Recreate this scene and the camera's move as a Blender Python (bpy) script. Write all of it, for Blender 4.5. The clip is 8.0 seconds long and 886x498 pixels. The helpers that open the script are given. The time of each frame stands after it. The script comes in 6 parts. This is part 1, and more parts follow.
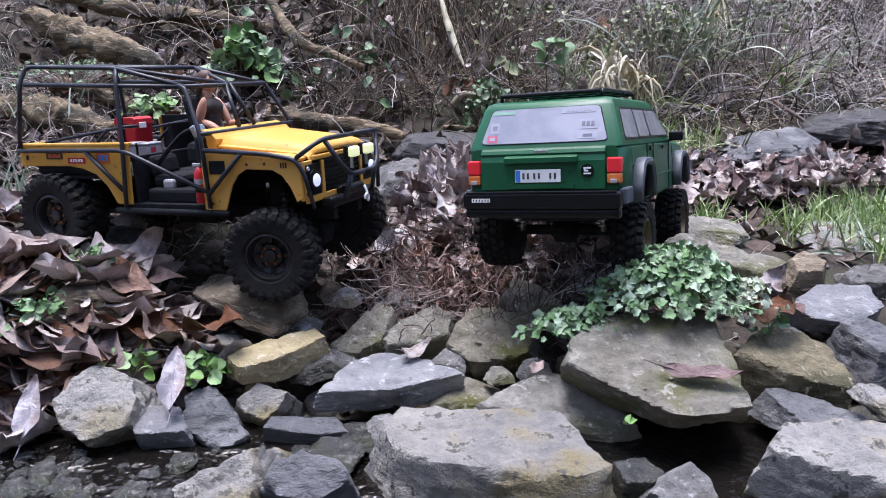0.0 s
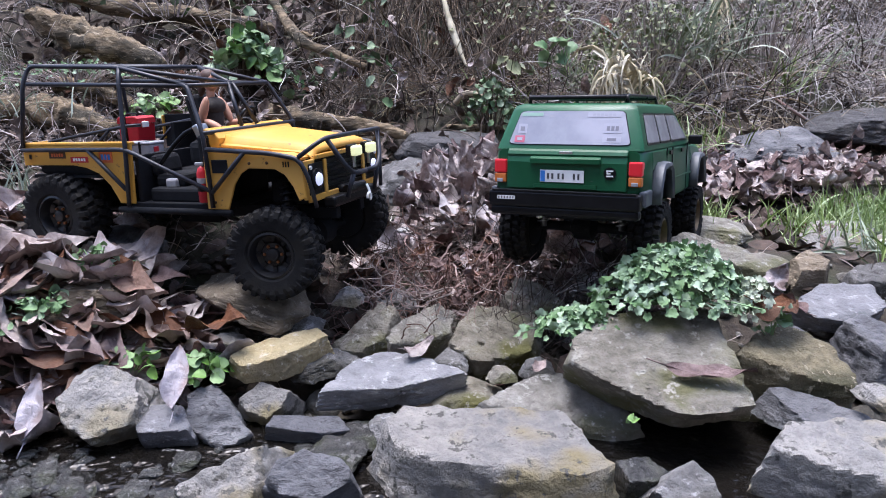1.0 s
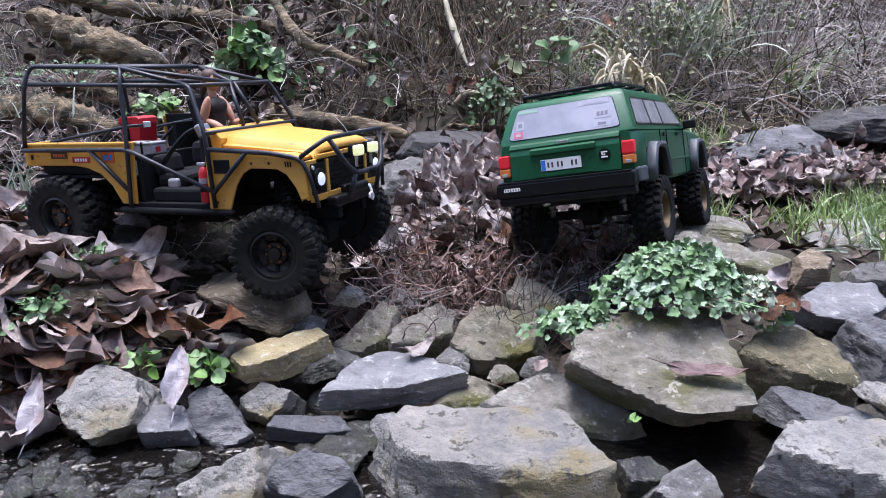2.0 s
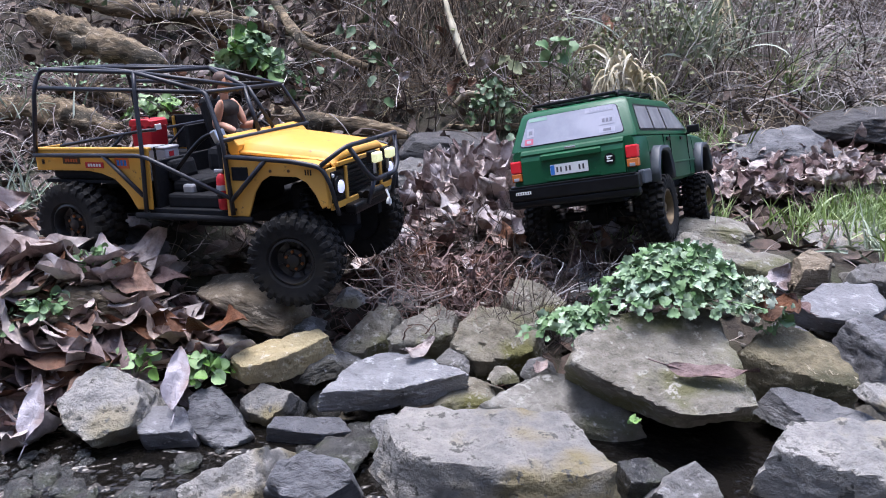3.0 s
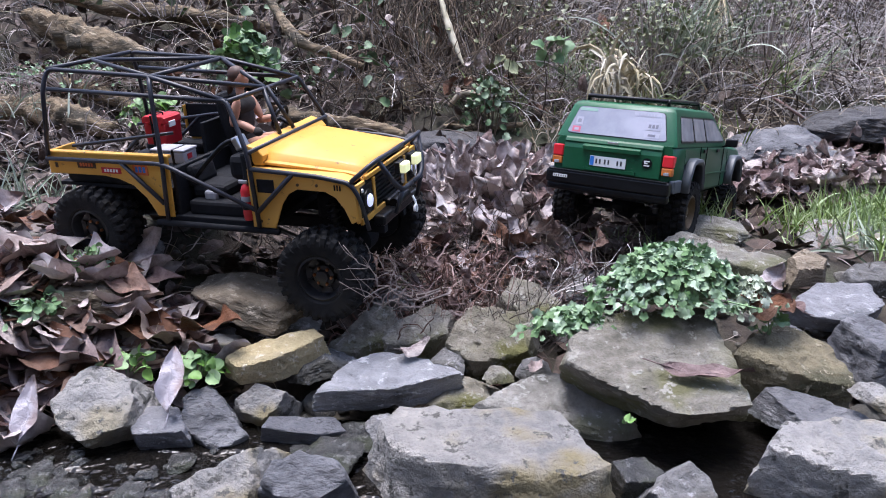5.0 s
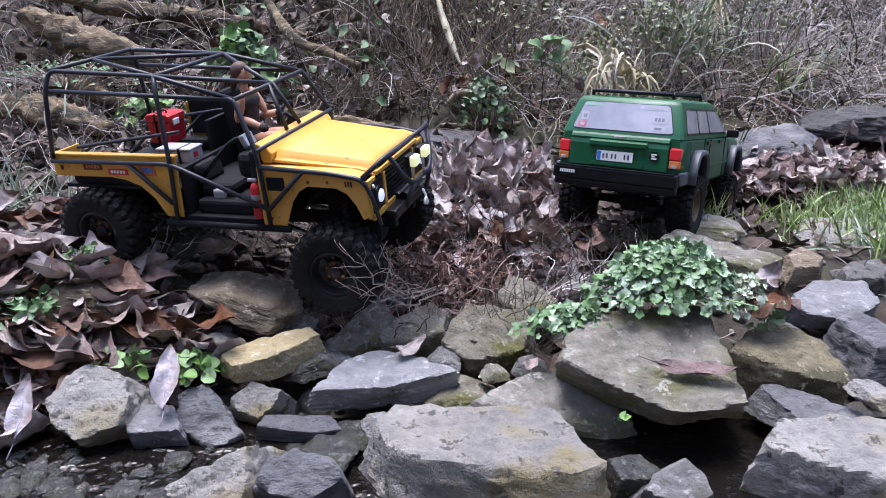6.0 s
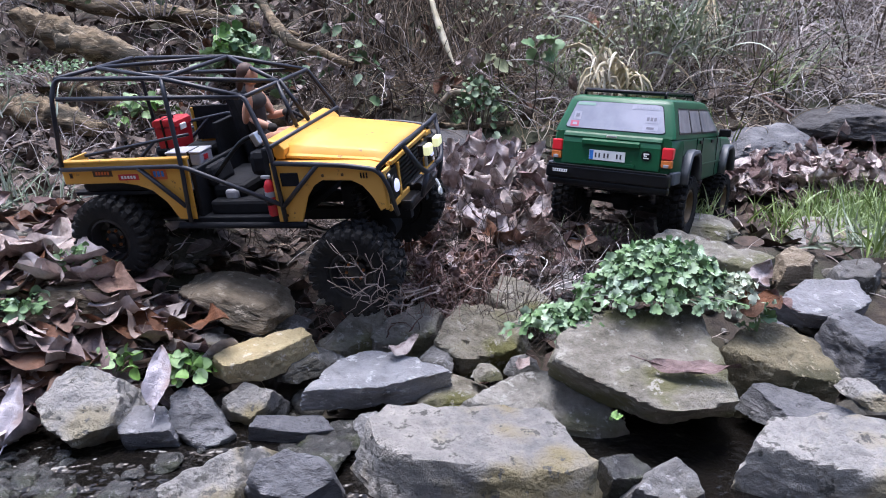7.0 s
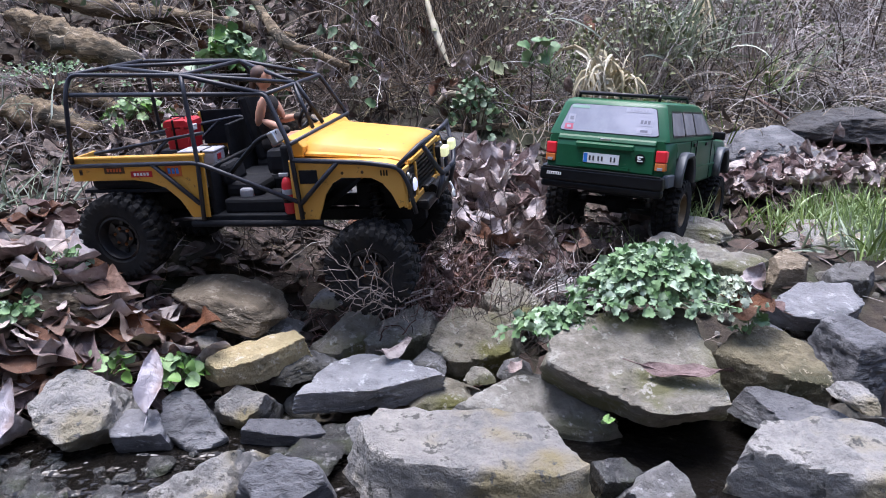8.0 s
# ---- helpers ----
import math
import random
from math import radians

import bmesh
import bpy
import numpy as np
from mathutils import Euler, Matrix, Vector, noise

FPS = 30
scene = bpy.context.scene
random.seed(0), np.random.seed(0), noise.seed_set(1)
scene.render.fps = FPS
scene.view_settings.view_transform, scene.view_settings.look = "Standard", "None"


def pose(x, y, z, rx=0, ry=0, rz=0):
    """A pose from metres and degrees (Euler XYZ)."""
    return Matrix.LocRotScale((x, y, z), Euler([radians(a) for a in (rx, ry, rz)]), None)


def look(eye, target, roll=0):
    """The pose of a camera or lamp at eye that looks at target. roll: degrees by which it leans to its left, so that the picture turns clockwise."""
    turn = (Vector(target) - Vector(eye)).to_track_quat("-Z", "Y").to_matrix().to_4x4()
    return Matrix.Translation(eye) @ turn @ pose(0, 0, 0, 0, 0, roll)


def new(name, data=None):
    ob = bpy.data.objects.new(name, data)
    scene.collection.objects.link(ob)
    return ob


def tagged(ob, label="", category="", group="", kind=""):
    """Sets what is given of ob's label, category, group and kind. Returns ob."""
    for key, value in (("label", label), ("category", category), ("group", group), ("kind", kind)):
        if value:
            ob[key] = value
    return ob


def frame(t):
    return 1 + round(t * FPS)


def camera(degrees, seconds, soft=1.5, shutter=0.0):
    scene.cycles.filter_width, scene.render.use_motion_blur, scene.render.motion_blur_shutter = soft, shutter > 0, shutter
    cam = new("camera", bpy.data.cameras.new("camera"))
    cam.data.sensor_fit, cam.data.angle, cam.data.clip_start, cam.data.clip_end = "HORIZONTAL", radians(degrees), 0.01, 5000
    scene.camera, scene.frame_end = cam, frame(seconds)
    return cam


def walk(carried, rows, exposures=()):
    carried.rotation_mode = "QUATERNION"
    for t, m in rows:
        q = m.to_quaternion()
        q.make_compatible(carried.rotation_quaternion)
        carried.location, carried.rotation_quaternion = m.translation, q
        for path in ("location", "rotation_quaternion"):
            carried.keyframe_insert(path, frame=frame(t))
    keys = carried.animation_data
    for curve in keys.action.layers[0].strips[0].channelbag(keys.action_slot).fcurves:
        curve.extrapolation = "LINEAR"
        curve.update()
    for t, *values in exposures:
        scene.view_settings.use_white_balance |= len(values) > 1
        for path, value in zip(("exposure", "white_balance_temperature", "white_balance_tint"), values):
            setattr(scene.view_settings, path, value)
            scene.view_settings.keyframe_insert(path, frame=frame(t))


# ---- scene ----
cam = camera(60, 8.0, 1.0)
PATH = [
    (0, pose(-0.0016, -0.0017, 0.4203, 76.036, -0.245, -0.212)),
    (0.5, pose(-0.0022, -0.0007, 0.4199, 76.052, -0.211, -0.119)),
    (1, pose(-0.0019, -0.0016, 0.4192, 76.031, -0.204, -0.052)),
    (1.5, pose(-0.0008, -0.0006, 0.4181, 76.009, -0.092, 0.038)),
    (3, pose(-0.0004, -0.0001, 0.4198, 76.003, -0.023, 0.094)),
    (3.5, pose(0.0000, 0.0000, 0.4200, 76.000, 0.000, 0.000)),
    (4, pose(0.0006, -0.0011, 0.4194, 76.014, -0.033, -0.028)),
    (4.5, pose(0.0012, 0.0008, 0.4202, 75.980, -0.059, -0.090)),
    (6, pose(0.0042, 0.0009, 0.4172, 75.987, -0.018, -0.293)),
    (6.5, pose(0.0064, 0.0000, 0.4174, 75.974, 0.020, -0.495)),
    (7, pose(0.0077, 0.0011, 0.4171, 75.974, 0.025, -0.657)),
    (7.5, pose(0.0106, 0.0024, 0.4183, 76.015, -0.003, -0.656)),
    (8, pose(0.0124, 0.0021, 0.4191, 76.052, -0.061, -0.833)),
]
walk(cam, PATH, exposures=[(0, 1.55, 5850, 16), (8, 1.55, 5850, 16)])

# overcast winter daylight
world = bpy.data.worlds.new("sky")
scene.world = world
world.use_nodes = True
wn = world.node_tree
sky = wn.nodes.new("ShaderNodeTexSky")
sky.sky_type = "NISHITA"
sky.sun_disc = False
sky.sun_elevation, sky.sun_rotation = radians(75), radians(-20)
sky.dust_density = 4.0
wn.links.new(sky.outputs[0], wn.nodes["Background"].inputs[0])
wn.nodes["Background"].inputs[1].default_value = 0.123
sun = new("sun", bpy.data.lights.new("sun", "SUN"))
sun.data.energy, sun.data.angle, sun.data.color = 1.7, radians(28), (1.0, 0.97, 0.93)
sun.matrix_world = look((-0.35, 0.95, 3.0), (0, 1, 0))

# ---- materials ----
def mat(name, c1, c2=None, scale=30.0, rough=0.7, metal=0.0, bump=0.0, bscale=None, spec=0.5, island=False, obj=False,
        c3=None, scale3=6.0, c4=None, scale4=70.0, lim4=0.58, hard=0.14, swing=None, coat=0.0, trans=0.0, stretch=(1, 1, 1)):
    """Two colours mixed by noise at one scale, a third by stains at a wider one, varied by island or by object."""
    m = bpy.data.materials.new(name)
    m.use_nodes = True
    n, l = m.node_tree.nodes, m.node_tree.links
    b = n["Principled BSDF"]
    b.inputs["Roughness"].default_value, b.inputs["Metallic"].default_value = rough, metal
    b.inputs["Specular IOR Level"].default_value = spec
    b.inputs["Coat Weight"].default_value = coat
    b.inputs["Transmission Weight"].default_value = trans
    if c2 is None:
        b.inputs["Base Color"].default_value = (*c1, 1)
        return m
    tc = n.new("ShaderNodeTexCoord")
    mp = n.new("ShaderNodeMapping")
    mp.inputs["Scale"].default_value = stretch
    l.new(tc.outputs["Object"], mp.inputs["Vector"])
    no = n.new("ShaderNodeTexNoise")
    no.inputs["Scale"].default_value, no.inputs["Detail"].default_value, no.inputs["Roughness"].default_value = scale, 9, 0.65 if c4 is None or lim4 > 0.6 else 0.7
    l.new(mp.outputs[0], no.inputs["Vector"])
    rp = n.new("ShaderNodeMapRange")
    rp.inputs[1].default_value, rp.inputs[2].default_value = 0.5 - hard, 0.5 + hard
    l.new(no.outputs["Fac"], rp.inputs[0])
    mx = n.new("ShaderNodeMix")
    mx.data_type = "RGBA"
    mx.inputs["A"].default_value, mx.inputs["B"].default_value = (*c1, 1), (*c2, 1)
    l.new(rp.outputs[0], mx.inputs["Factor"])
    out = mx.outputs["Result"]
    if c3 is not None:
        n3 = n.new("ShaderNodeTexNoise")
        n3.inputs["Scale"].default_value, n3.inputs["Detail"].default_value = scale3, 6
        l.new(mp.outputs[0], n3.inputs["Vector"])
        r3 = n.new("ShaderNodeMapRange")
        r3.inputs[1].default_value, r3.inputs[2].default_value = 0.5, 0.62
        l.new(n3.outputs["Fac"], r3.inputs[0])
        m3 = n.new("ShaderNodeMix")
        m3.data_type = "RGBA"
        m3.inputs["B"].default_value = (*c3, 1)
        l.new(r3.outputs[0], m3.inputs["Factor"])
        l.new(out, m3.inputs["A"])
        out = m3.outputs["Result"]
    if c4 is not None:
        n4 = n.new("ShaderNodeTexNoise")
        n4.inputs["Scale"].default_value, n4.inputs["Detail"].default_value, n4.inputs["Roughness"].default_value = scale4, 4, 0.7
        l.new(mp.outputs[0], n4.inputs["Vector"])
        r4 = n.new("ShaderNodeMapRange")
        r4.inputs[1].default_value, r4.inputs[2].default_value = lim4, lim4 + 0.06
        l.new(n4.outputs["Fac"], r4.inputs[0])
        m4 = n.new("ShaderNodeMix")
        m4.data_type = "RGBA"
        m4.inputs["B"].default_value = (*c4, 1)
        l.new(r4.outputs[0], m4.inputs["Factor"])
        l.new(out, m4.inputs["A"])
        out = m4.outputs["Result"]
    if island or obj:
        if island:
            src = n.new("ShaderNodeNewGeometry").outputs["Random Per Island"]
        else:
            src = n.new("ShaderNodeObjectInfo").outputs["Random"]
        hs = n.new("ShaderNodeHueSaturation")
        mr = n.new("ShaderNodeMapRange")
        mr.inputs[3].default_value, mr.inputs[4].default_value = swing or ((0.45, 1.6) if island else (0.75, 1.25))
        l.new(src, mr.inputs[0])
        l.new(mr.outputs[0], hs.inputs["Value"])
        m2 = n.new("ShaderNodeMapRange")
        m2.inputs[3].default_value, m2.inputs[4].default_value = 1.3, 0.6
        l.new(src, m2.inputs[0])
        l.new(m2.outputs[0], hs.inputs["Saturation"])
        l.new(out, hs.inputs["Color"])
        out = hs.outputs[0]
    l.new(out, b.inputs["Base Color"])
    if bump:
        nb = n.new("ShaderNodeTexNoise")
        nb.inputs["Scale"].default_value, nb.inputs["Detail"].default_value = bscale or scale * 3, 5
        nb.inputs["Roughness"].default_value = 0.7
        l.new(mp.outputs[0], nb.inputs["Vector"])
        bp = n.new("ShaderNodeBump")
        bp.inputs["Strength"].default_value, bp.inputs["Distance"].default_value = min(bump, 1), 0.0032 * max(bump, 1)
        l.new(nb.outputs["Fac"], bp.inputs["Height"])
        l.new(bp.outputs[0], b.inputs["Normal"])
        rr = n.new("ShaderNodeMapRange")
        rr.inputs[3].default_value, rr.inputs[4].default_value = max(rough - 0.12, 0.05), min(rough + 0.12, 1)
        l.new(nb.outputs["Fac"], rr.inputs[0])
        l.new(rr.outputs[0], b.inputs["Roughness"])
    return m


def glow(name, c, power):
    m = mat(name, c, rough=0.3)
    b = m.node_tree.nodes["Principled BSDF"]
    b.inputs["Emission Color"].default_value, b.inputs["Emission Strength"].default_value = (*c, 1), power
    return m


M = {
    "earth": mat("earth", (0.022, 0.017, 0.013), (0.06, 0.045, 0.032), 40, 0.9, bump=1.5, bscale=90, c3=(0.032, 0.035, 0.017), scale3=5),
    "stone_grey": mat("stone_grey", (0.0936, 0.0897, 0.0868), (0.211, 0.207, 0.202), 30, 0.75, bump=2.2, bscale=120, obj=True, c3=(0.078, 0.0741, 0.062), scale3=11, c4=(0.281, 0.277, 0.277), scale4=75, hard=0.15),
    "stone_pale": mat("stone_pale", (0.181, 0.178, 0.174), (0.406, 0.384, 0.354), 26, 0.78, bump=2.8, bscale=130, obj=True, swing=(0.88, 1.15), c3=(0.246, 0.214, 0.138), scale3=13, c4=(0.101, 0.0977, 0.0884), scale4=55, hard=0.16),
    "stone_ochre": mat("stone_ochre", (0.34, 0.272, 0.14), (0.51, 0.425, 0.255), 32, 0.78, bump=2.0, bscale=110, c3=(0.306, 0.255, 0.153), scale3=16, c4=(0.561, 0.501, 0.374), scale4=80, hard=0.16),
    "stone_moss": mat("stone_moss", (0.109, 0.0975, 0.0723), (0.296, 0.277, 0.233), 26, 0.82, bump=2.4, bscale=130, obj=True, swing=(0.85, 1.2), c3=(0.117, 0.113, 0.0482), scale3=14, c4=(0.312, 0.3, 0.258), scale4=70, hard=0.15),
    "slate": mat("slate", (0.054, 0.0558, 0.063), (0.144, 0.144, 0.156), 26, 0.6, bump=2.0, bscale=90, obj=True, c3=(0.18, 0.18, 0.187), scale3=12, c4=(0.0405, 0.0405, 0.0448), scale4=65, hard=0.16, stretch=(1, 1, 2.5)),
    "slate_pale": mat("slate_pale", (0.134, 0.134, 0.144), (0.282, 0.282, 0.299), 24, 0.62, bump=2.0, bscale=90, obj=True, c3=(0.0937, 0.0955, 0.103), scale3=11, c4=(0.349, 0.349, 0.363), scale4=60, hard=0.16, stretch=(1, 1, 2.0)),
    "slate_dark": mat("slate_dark", (0.03, 0.029, 0.031), (0.085, 0.083, 0.086), 26, 0.65, bump=2.4, bscale=90, obj=True, c3=(0.11, 0.1, 0.095), scale3=12, c4=(0.02, 0.02, 0.021), scale4=65, hard=0.16, stretch=(1, 1, 2.5)),
    "stone_amber": mat("stone_amber", (0.102, 0.085, 0.051), (0.306, 0.264, 0.162), 28, 0.8, bump=2.6, bscale=110, c3=(0.0595, 0.0553, 0.0255), scale3=15, c4=(0.391, 0.348, 0.246), scale4=60, hard=0.16),
    "stone_tan": mat("stone_tan", (0.123, 0.095, 0.0617), (0.266, 0.218, 0.157), 32, 0.8, bump=2.2, bscale=90, c3=(0.0855, 0.0693, 0.0475), scale3=12, c4=(0.323, 0.275, 0.209), scale4=70, hard=0.16, stretch=(1, 1, 3)),
    "stone_wet": mat("stone_wet", (0.016, 0.016, 0.015), (0.06, 0.06, 0.056), 60, 0.14, bump=1.4, bscale=160, spec=0.6, obj=True, c3=(0.03, 0.034, 0.018), scale3=30, c4=(0.11, 0.11, 0.107), scale4=80, hard=0.16),
    "pebble": mat("pebble", (0.055, 0.05, 0.042), (0.17, 0.16, 0.135), 60, 0.78, bump=1.2, bscale=200, island=True),
    "leaf_dry": mat("leaf_dry", (0.2, 0.145, 0.128), (0.43, 0.345, 0.318), 80, 0.6, spec=0.25, bump=1.0, bscale=200, obj=True, swing=(0.6, 1.4), c3=(0.43, 0.36, 0.325), scale3=30),
    "leaf_rust": mat("leaf_rust", (0.1, 0.05, 0.032), (0.26, 0.14, 0.095), 80, 0.55, spec=0.25, bump=1.0, bscale=200, obj=True, swing=(0.6, 1.4), c3=(0.16, 0.1, 0.075), scale3=30),
    "leaf_purple": mat("leaf_purple", (0.13, 0.085, 0.08), (0.27, 0.19, 0.18), 60, 0.6, spec=0.25, bump=1.0, bscale=200, obj=True, swing=(0.6, 1.3), c3=(0.1, 0.06, 0.055), scale3=30),
    "leaf_ash": mat("leaf_ash", (0.3, 0.255, 0.26), (0.5, 0.45, 0.46), 60, 0.6, spec=0.25, bump=0.8, bscale=180, obj=True, c3=(0.2, 0.145, 0.13), scale3=28),
    "leaf_pale": mat("leaf_pale", (0.46, 0.42, 0.46), (0.64, 0.6, 0.64), 60, 0.6, bump=1.0, bscale=180, obj=True, c3=(0.34, 0.27, 0.26), scale3=30),
    "litter": mat("litter", (0.045, 0.03, 0.022), (0.14, 0.098, 0.078), 60, 0.75, bump=0.6, island=True),
    "stalk": mat("stalk", (0.06, 0.043, 0.028), (0.19, 0.14, 0.095), 20, 0.85, island=True),
    "twig_frost": mat("twig_frost", (0.36, 0.32, 0.31), (0.68, 0.63, 0.61), 50, 0.85, island=True, swing=(0.35, 1.4)),
    "olive": mat("olive_leaf", (0.1, 0.12, 0.05), (0.26, 0.28, 0.15), 50, 0.65, island=True, swing=(0.5, 1.5)),
    "straw": mat("straw", (0.2, 0.155, 0.1), (0.42, 0.345, 0.245), 20, 0.8, island=True),
    "twig": mat("twig", (0.18, 0.145, 0.132), (0.46, 0.395, 0.365), 50, 0.85, island=True),
    "twig_brown": mat("twig_brown", (0.13, 0.1, 0.088), (0.33, 0.27, 0.245), 50, 0.85, island=True, swing=(0.7, 1.3)),
    "twig_red": mat("twig_red", (0.11, 0.058, 0.046), (0.27, 0.165, 0.14), 60, 0.8, island=True),
    "twig_dark": mat("twig_dark", (0.022, 0.016, 0.012), (0.075, 0.054, 0.042), 50, 0.9, island=True),
    "bark": mat("bark", (0.09, 0.066, 0.04), (0.33, 0.25, 0.155), 22, 0.88, bump=3.5, bscale=60, c3=(0.05, 0.042, 0.028), scale3=10, c4=(0.4, 0.33, 0.23), scale4=50, hard=0.09, stretch=(0.6, 2.2, 2.2)),
    "grass": mat("grass", (0.19, 0.28, 0.08), (0.38, 0.48, 0.2), 20, 0.6, island=True),
    "grass_frost": mat("grass_frost", (0.2, 0.25, 0.16), (0.42, 0.48, 0.36), 20, 0.7, island=True),
    "grass_pale": mat("grass_pale", (0.38, 0.33, 0.21), (0.57, 0.52, 0.39), 20, 0.7, island=True, swing=(0.7, 1.25)),
    "herb": mat("herb", (0.11, 0.205, 0.085), (0.22, 0.335, 0.17), 60, 0.75, island=True, swing=(0.6, 1.4), c3=(0.29, 0.4, 0.27), scale3=40),
    "bramble": mat("bramble_leaf", (0.09, 0.18, 0.07), (0.17, 0.28, 0.12), 40, 0.5, island=True, swing=(0.55, 1.4)),
    "herb_light": mat("herb_light", (0.12, 0.22, 0.06), (0.2, 0.34, 0.11), 60, 0.6, island=True, swing=(0.7, 1.25)),
    "ivy": mat("ivy", (0.055, 0.105, 0.045), (0.14, 0.22, 0.1), 40, 0.55, island=True, swing=(0.6, 1.4)),
    "flower": mat("frost_tip", (0.32, 0.3, 0.27), (0.45, 0.43, 0.4), 40, 0.85, island=True),
    "yellow": mat("yellow_paint", (0.6, 0.302, 0.04), (0.65, 0.352, 0.058), 14, 0.5, spec=0.35, coat=0.06, c3=(0.63, 0.35, 0.08), scale3=9, c4=(0.22, 0.13, 0.05), scale4=95, lim4=0.64),
    "green": mat("green_paint", (0.007, 0.07, 0.028), (0.011, 0.094, 0.04), 20, 0.38, spec=0.32, coat=0.05, c3=(0.016, 0.092, 0.047), scale3=8, c4=(0.06, 0.1, 0.07), scale4=120, lim4=0.66),
    "black": mat("black_plastic", (0.0025, 0.0027, 0.0036), (0.006, 0.0065, 0.0085), 80, 0.36, bump=0.1, bscale=300, spec=0.3),
    "black_matt": mat("matt_black_plastic", (0.007, 0.0077, 0.01), (0.013, 0.0142, 0.018), 80, 0.75, bump=0.1, bscale=300, spec=0.2),
    "tube": mat("black_tube", (0.008, 0.009, 0.015), (0.018, 0.021, 0.034), 60, 0.45, spec=0.5),
    "rubber": mat("rubber", (0.0085, 0.0085, 0.0095), (0.017, 0.017, 0.0178), 90, 0.85, bump=0.3, bscale=250, spec=0.22, c3=(0.018, 0.0168, 0.015), scale3=40),
    "rim_black": mat("rim_black", (0.01, 0.01, 0.012), (0.02, 0.02, 0.022), 80, 0.35),
    "bronze": mat("bronze_rim", (0.1, 0.07, 0.038), (0.16, 0.118, 0.068), 60, 0.5, metal=0.6),
    "copper": mat("copper_bolt", (0.35, 0.14, 0.06), (0.45, 0.2, 0.09), 60, 0.4, metal=0.8),
    "steel": mat("steel", (0.5, 0.5, 0.5), (0.65, 0.65, 0.65), 60, 0.3, metal=1.0),
    "red": mat("red_plastic", (0.42, 0.012, 0.02), (0.5, 0.02, 0.03), 50, 0.4),
    "white": mat("white_plastic", (0.8, 0.8, 0.8), (0.88, 0.88, 0.88), 50, 0.45),
    "grey": mat("grey_plastic", (0.28, 0.28, 0.31), (0.4, 0.4, 0.43), 40, 0.5),
    "faded": mat("faded_print", (0.36, 0.36, 0.43), (0.42, 0.42, 0.49), 40, 0.3),
    "ink": mat("dark_ink", (0.05, 0.05, 0.055), (0.08, 0.08, 0.085), 40, 0.5),
    "flare": mat("grey_flare", (0.05, 0.06, 0.075), (0.085, 0.095, 0.115), 40, 0.5),
    # pale grey and paler blotches: the sky's mottled reflection, put into the colour
    "glass": mat("sky_pale_rear_glass", (0.28, 0.29, 0.35), (0.36, 0.37, 0.43), 25, 0.14, c3=(0.42, 0.42, 0.49), scale3=9),
    # grey lifted and blotched in place of a real reflection on the side panes
    "glass_side": mat("sky_pale_side_glass", (0.2, 0.21, 0.24), (0.3, 0.31, 0.34), 30, 0.15, c3=(0.34, 0.35, 0.38), scale3=9),
    "tail_red": glow("tail_red", (0.6, 0.02, 0.03), 0.05),
    "tail_amber": mat("tail_amber", (0.55, 0.15, 0.03), (0.65, 0.2, 0.05), 50, 0.25),
    "blue": mat("blue_print", (0.03, 0.18, 0.6), (0.05, 0.22, 0.65), 50, 0.5),
    "orange": mat("orange_print", (0.6, 0.13, 0.03), (0.65, 0.16, 0.04), 50, 0.5),
    "brown": mat("brown_print", (0.06, 0.03, 0.01), (0.09, 0.045, 0.015), 50, 0.5),
    "mint": mat("mint_print", (0.25, 0.4, 0.33), (0.29, 0.43, 0.36), 50, 0.4),
    "rose": mat("faded_red_print", (0.5, 0.1, 0.16), (0.55, 0.16, 0.22), 50, 0.4),
    "print_dim": mat("dim_print", (0.16, 0.16, 0.2), (0.22, 0.22, 0.26), 50, 0.4),
    "skin": mat("doll_skin", (0.5, 0.26, 0.17), (0.55, 0.3, 0.21), 50, 0.5),
    "cloth": mat("doll_cloth", (0.025, 0.022, 0.02), (0.05, 0.043, 0.04), 90, 0.9),
    "hair": mat("doll_hair", (0.06, 0.03, 0.022), (0.09, 0.05, 0.035), 90, 0.6),
    "headlamp": glow("headlamp_glow", (0.72, 0.75, 1.0), 0.24),
    "led": glow("led_glow", (0.86, 0.86, 0.45), 0.22),
}


def water_mat():
    """Dark water: calm in the pool, rippled where it runs over the shallows."""
    m = mat("stream_water", (0.008, 0.007, 0.006), rough=0.03, spec=0.3)
    n, l = m.node_tree.nodes, m.node_tree.links
    tc, no, bp = n.new("ShaderNodeTexCoord"), n.new("ShaderNodeTexNoise"), n.new("ShaderNodeBump")
    no.inputs["Scale"].default_value, no.inputs["Detail"].default_value = 26, 3
    sp, mr = n.new("ShaderNodeSeparateXYZ"), n.new("ShaderNodeMapRange")
    mr.inputs[1].default_value, mr.inputs[2].default_value = -0.35, 0.4
    mr.inputs[3].default_value, mr.inputs[4].default_value = 1.0, 0.2
    bp.inputs["Distance"].default_value = 0.03
    l.new(tc.outputs["Object"], no.inputs["Vector"])
    l.new(tc.outputs["Object"], sp.inputs[0])
    l.new(sp.outputs["X"], mr.inputs[0])
    l.new(mr.outputs[0], bp.inputs["Strength"])
    l.new(no.outputs["Fac"], bp.inputs["Height"])
    l.new(bp.outputs[0], n["Principled BSDF"].inputs["Normal"])
    return m


M["water"] = water_mat()


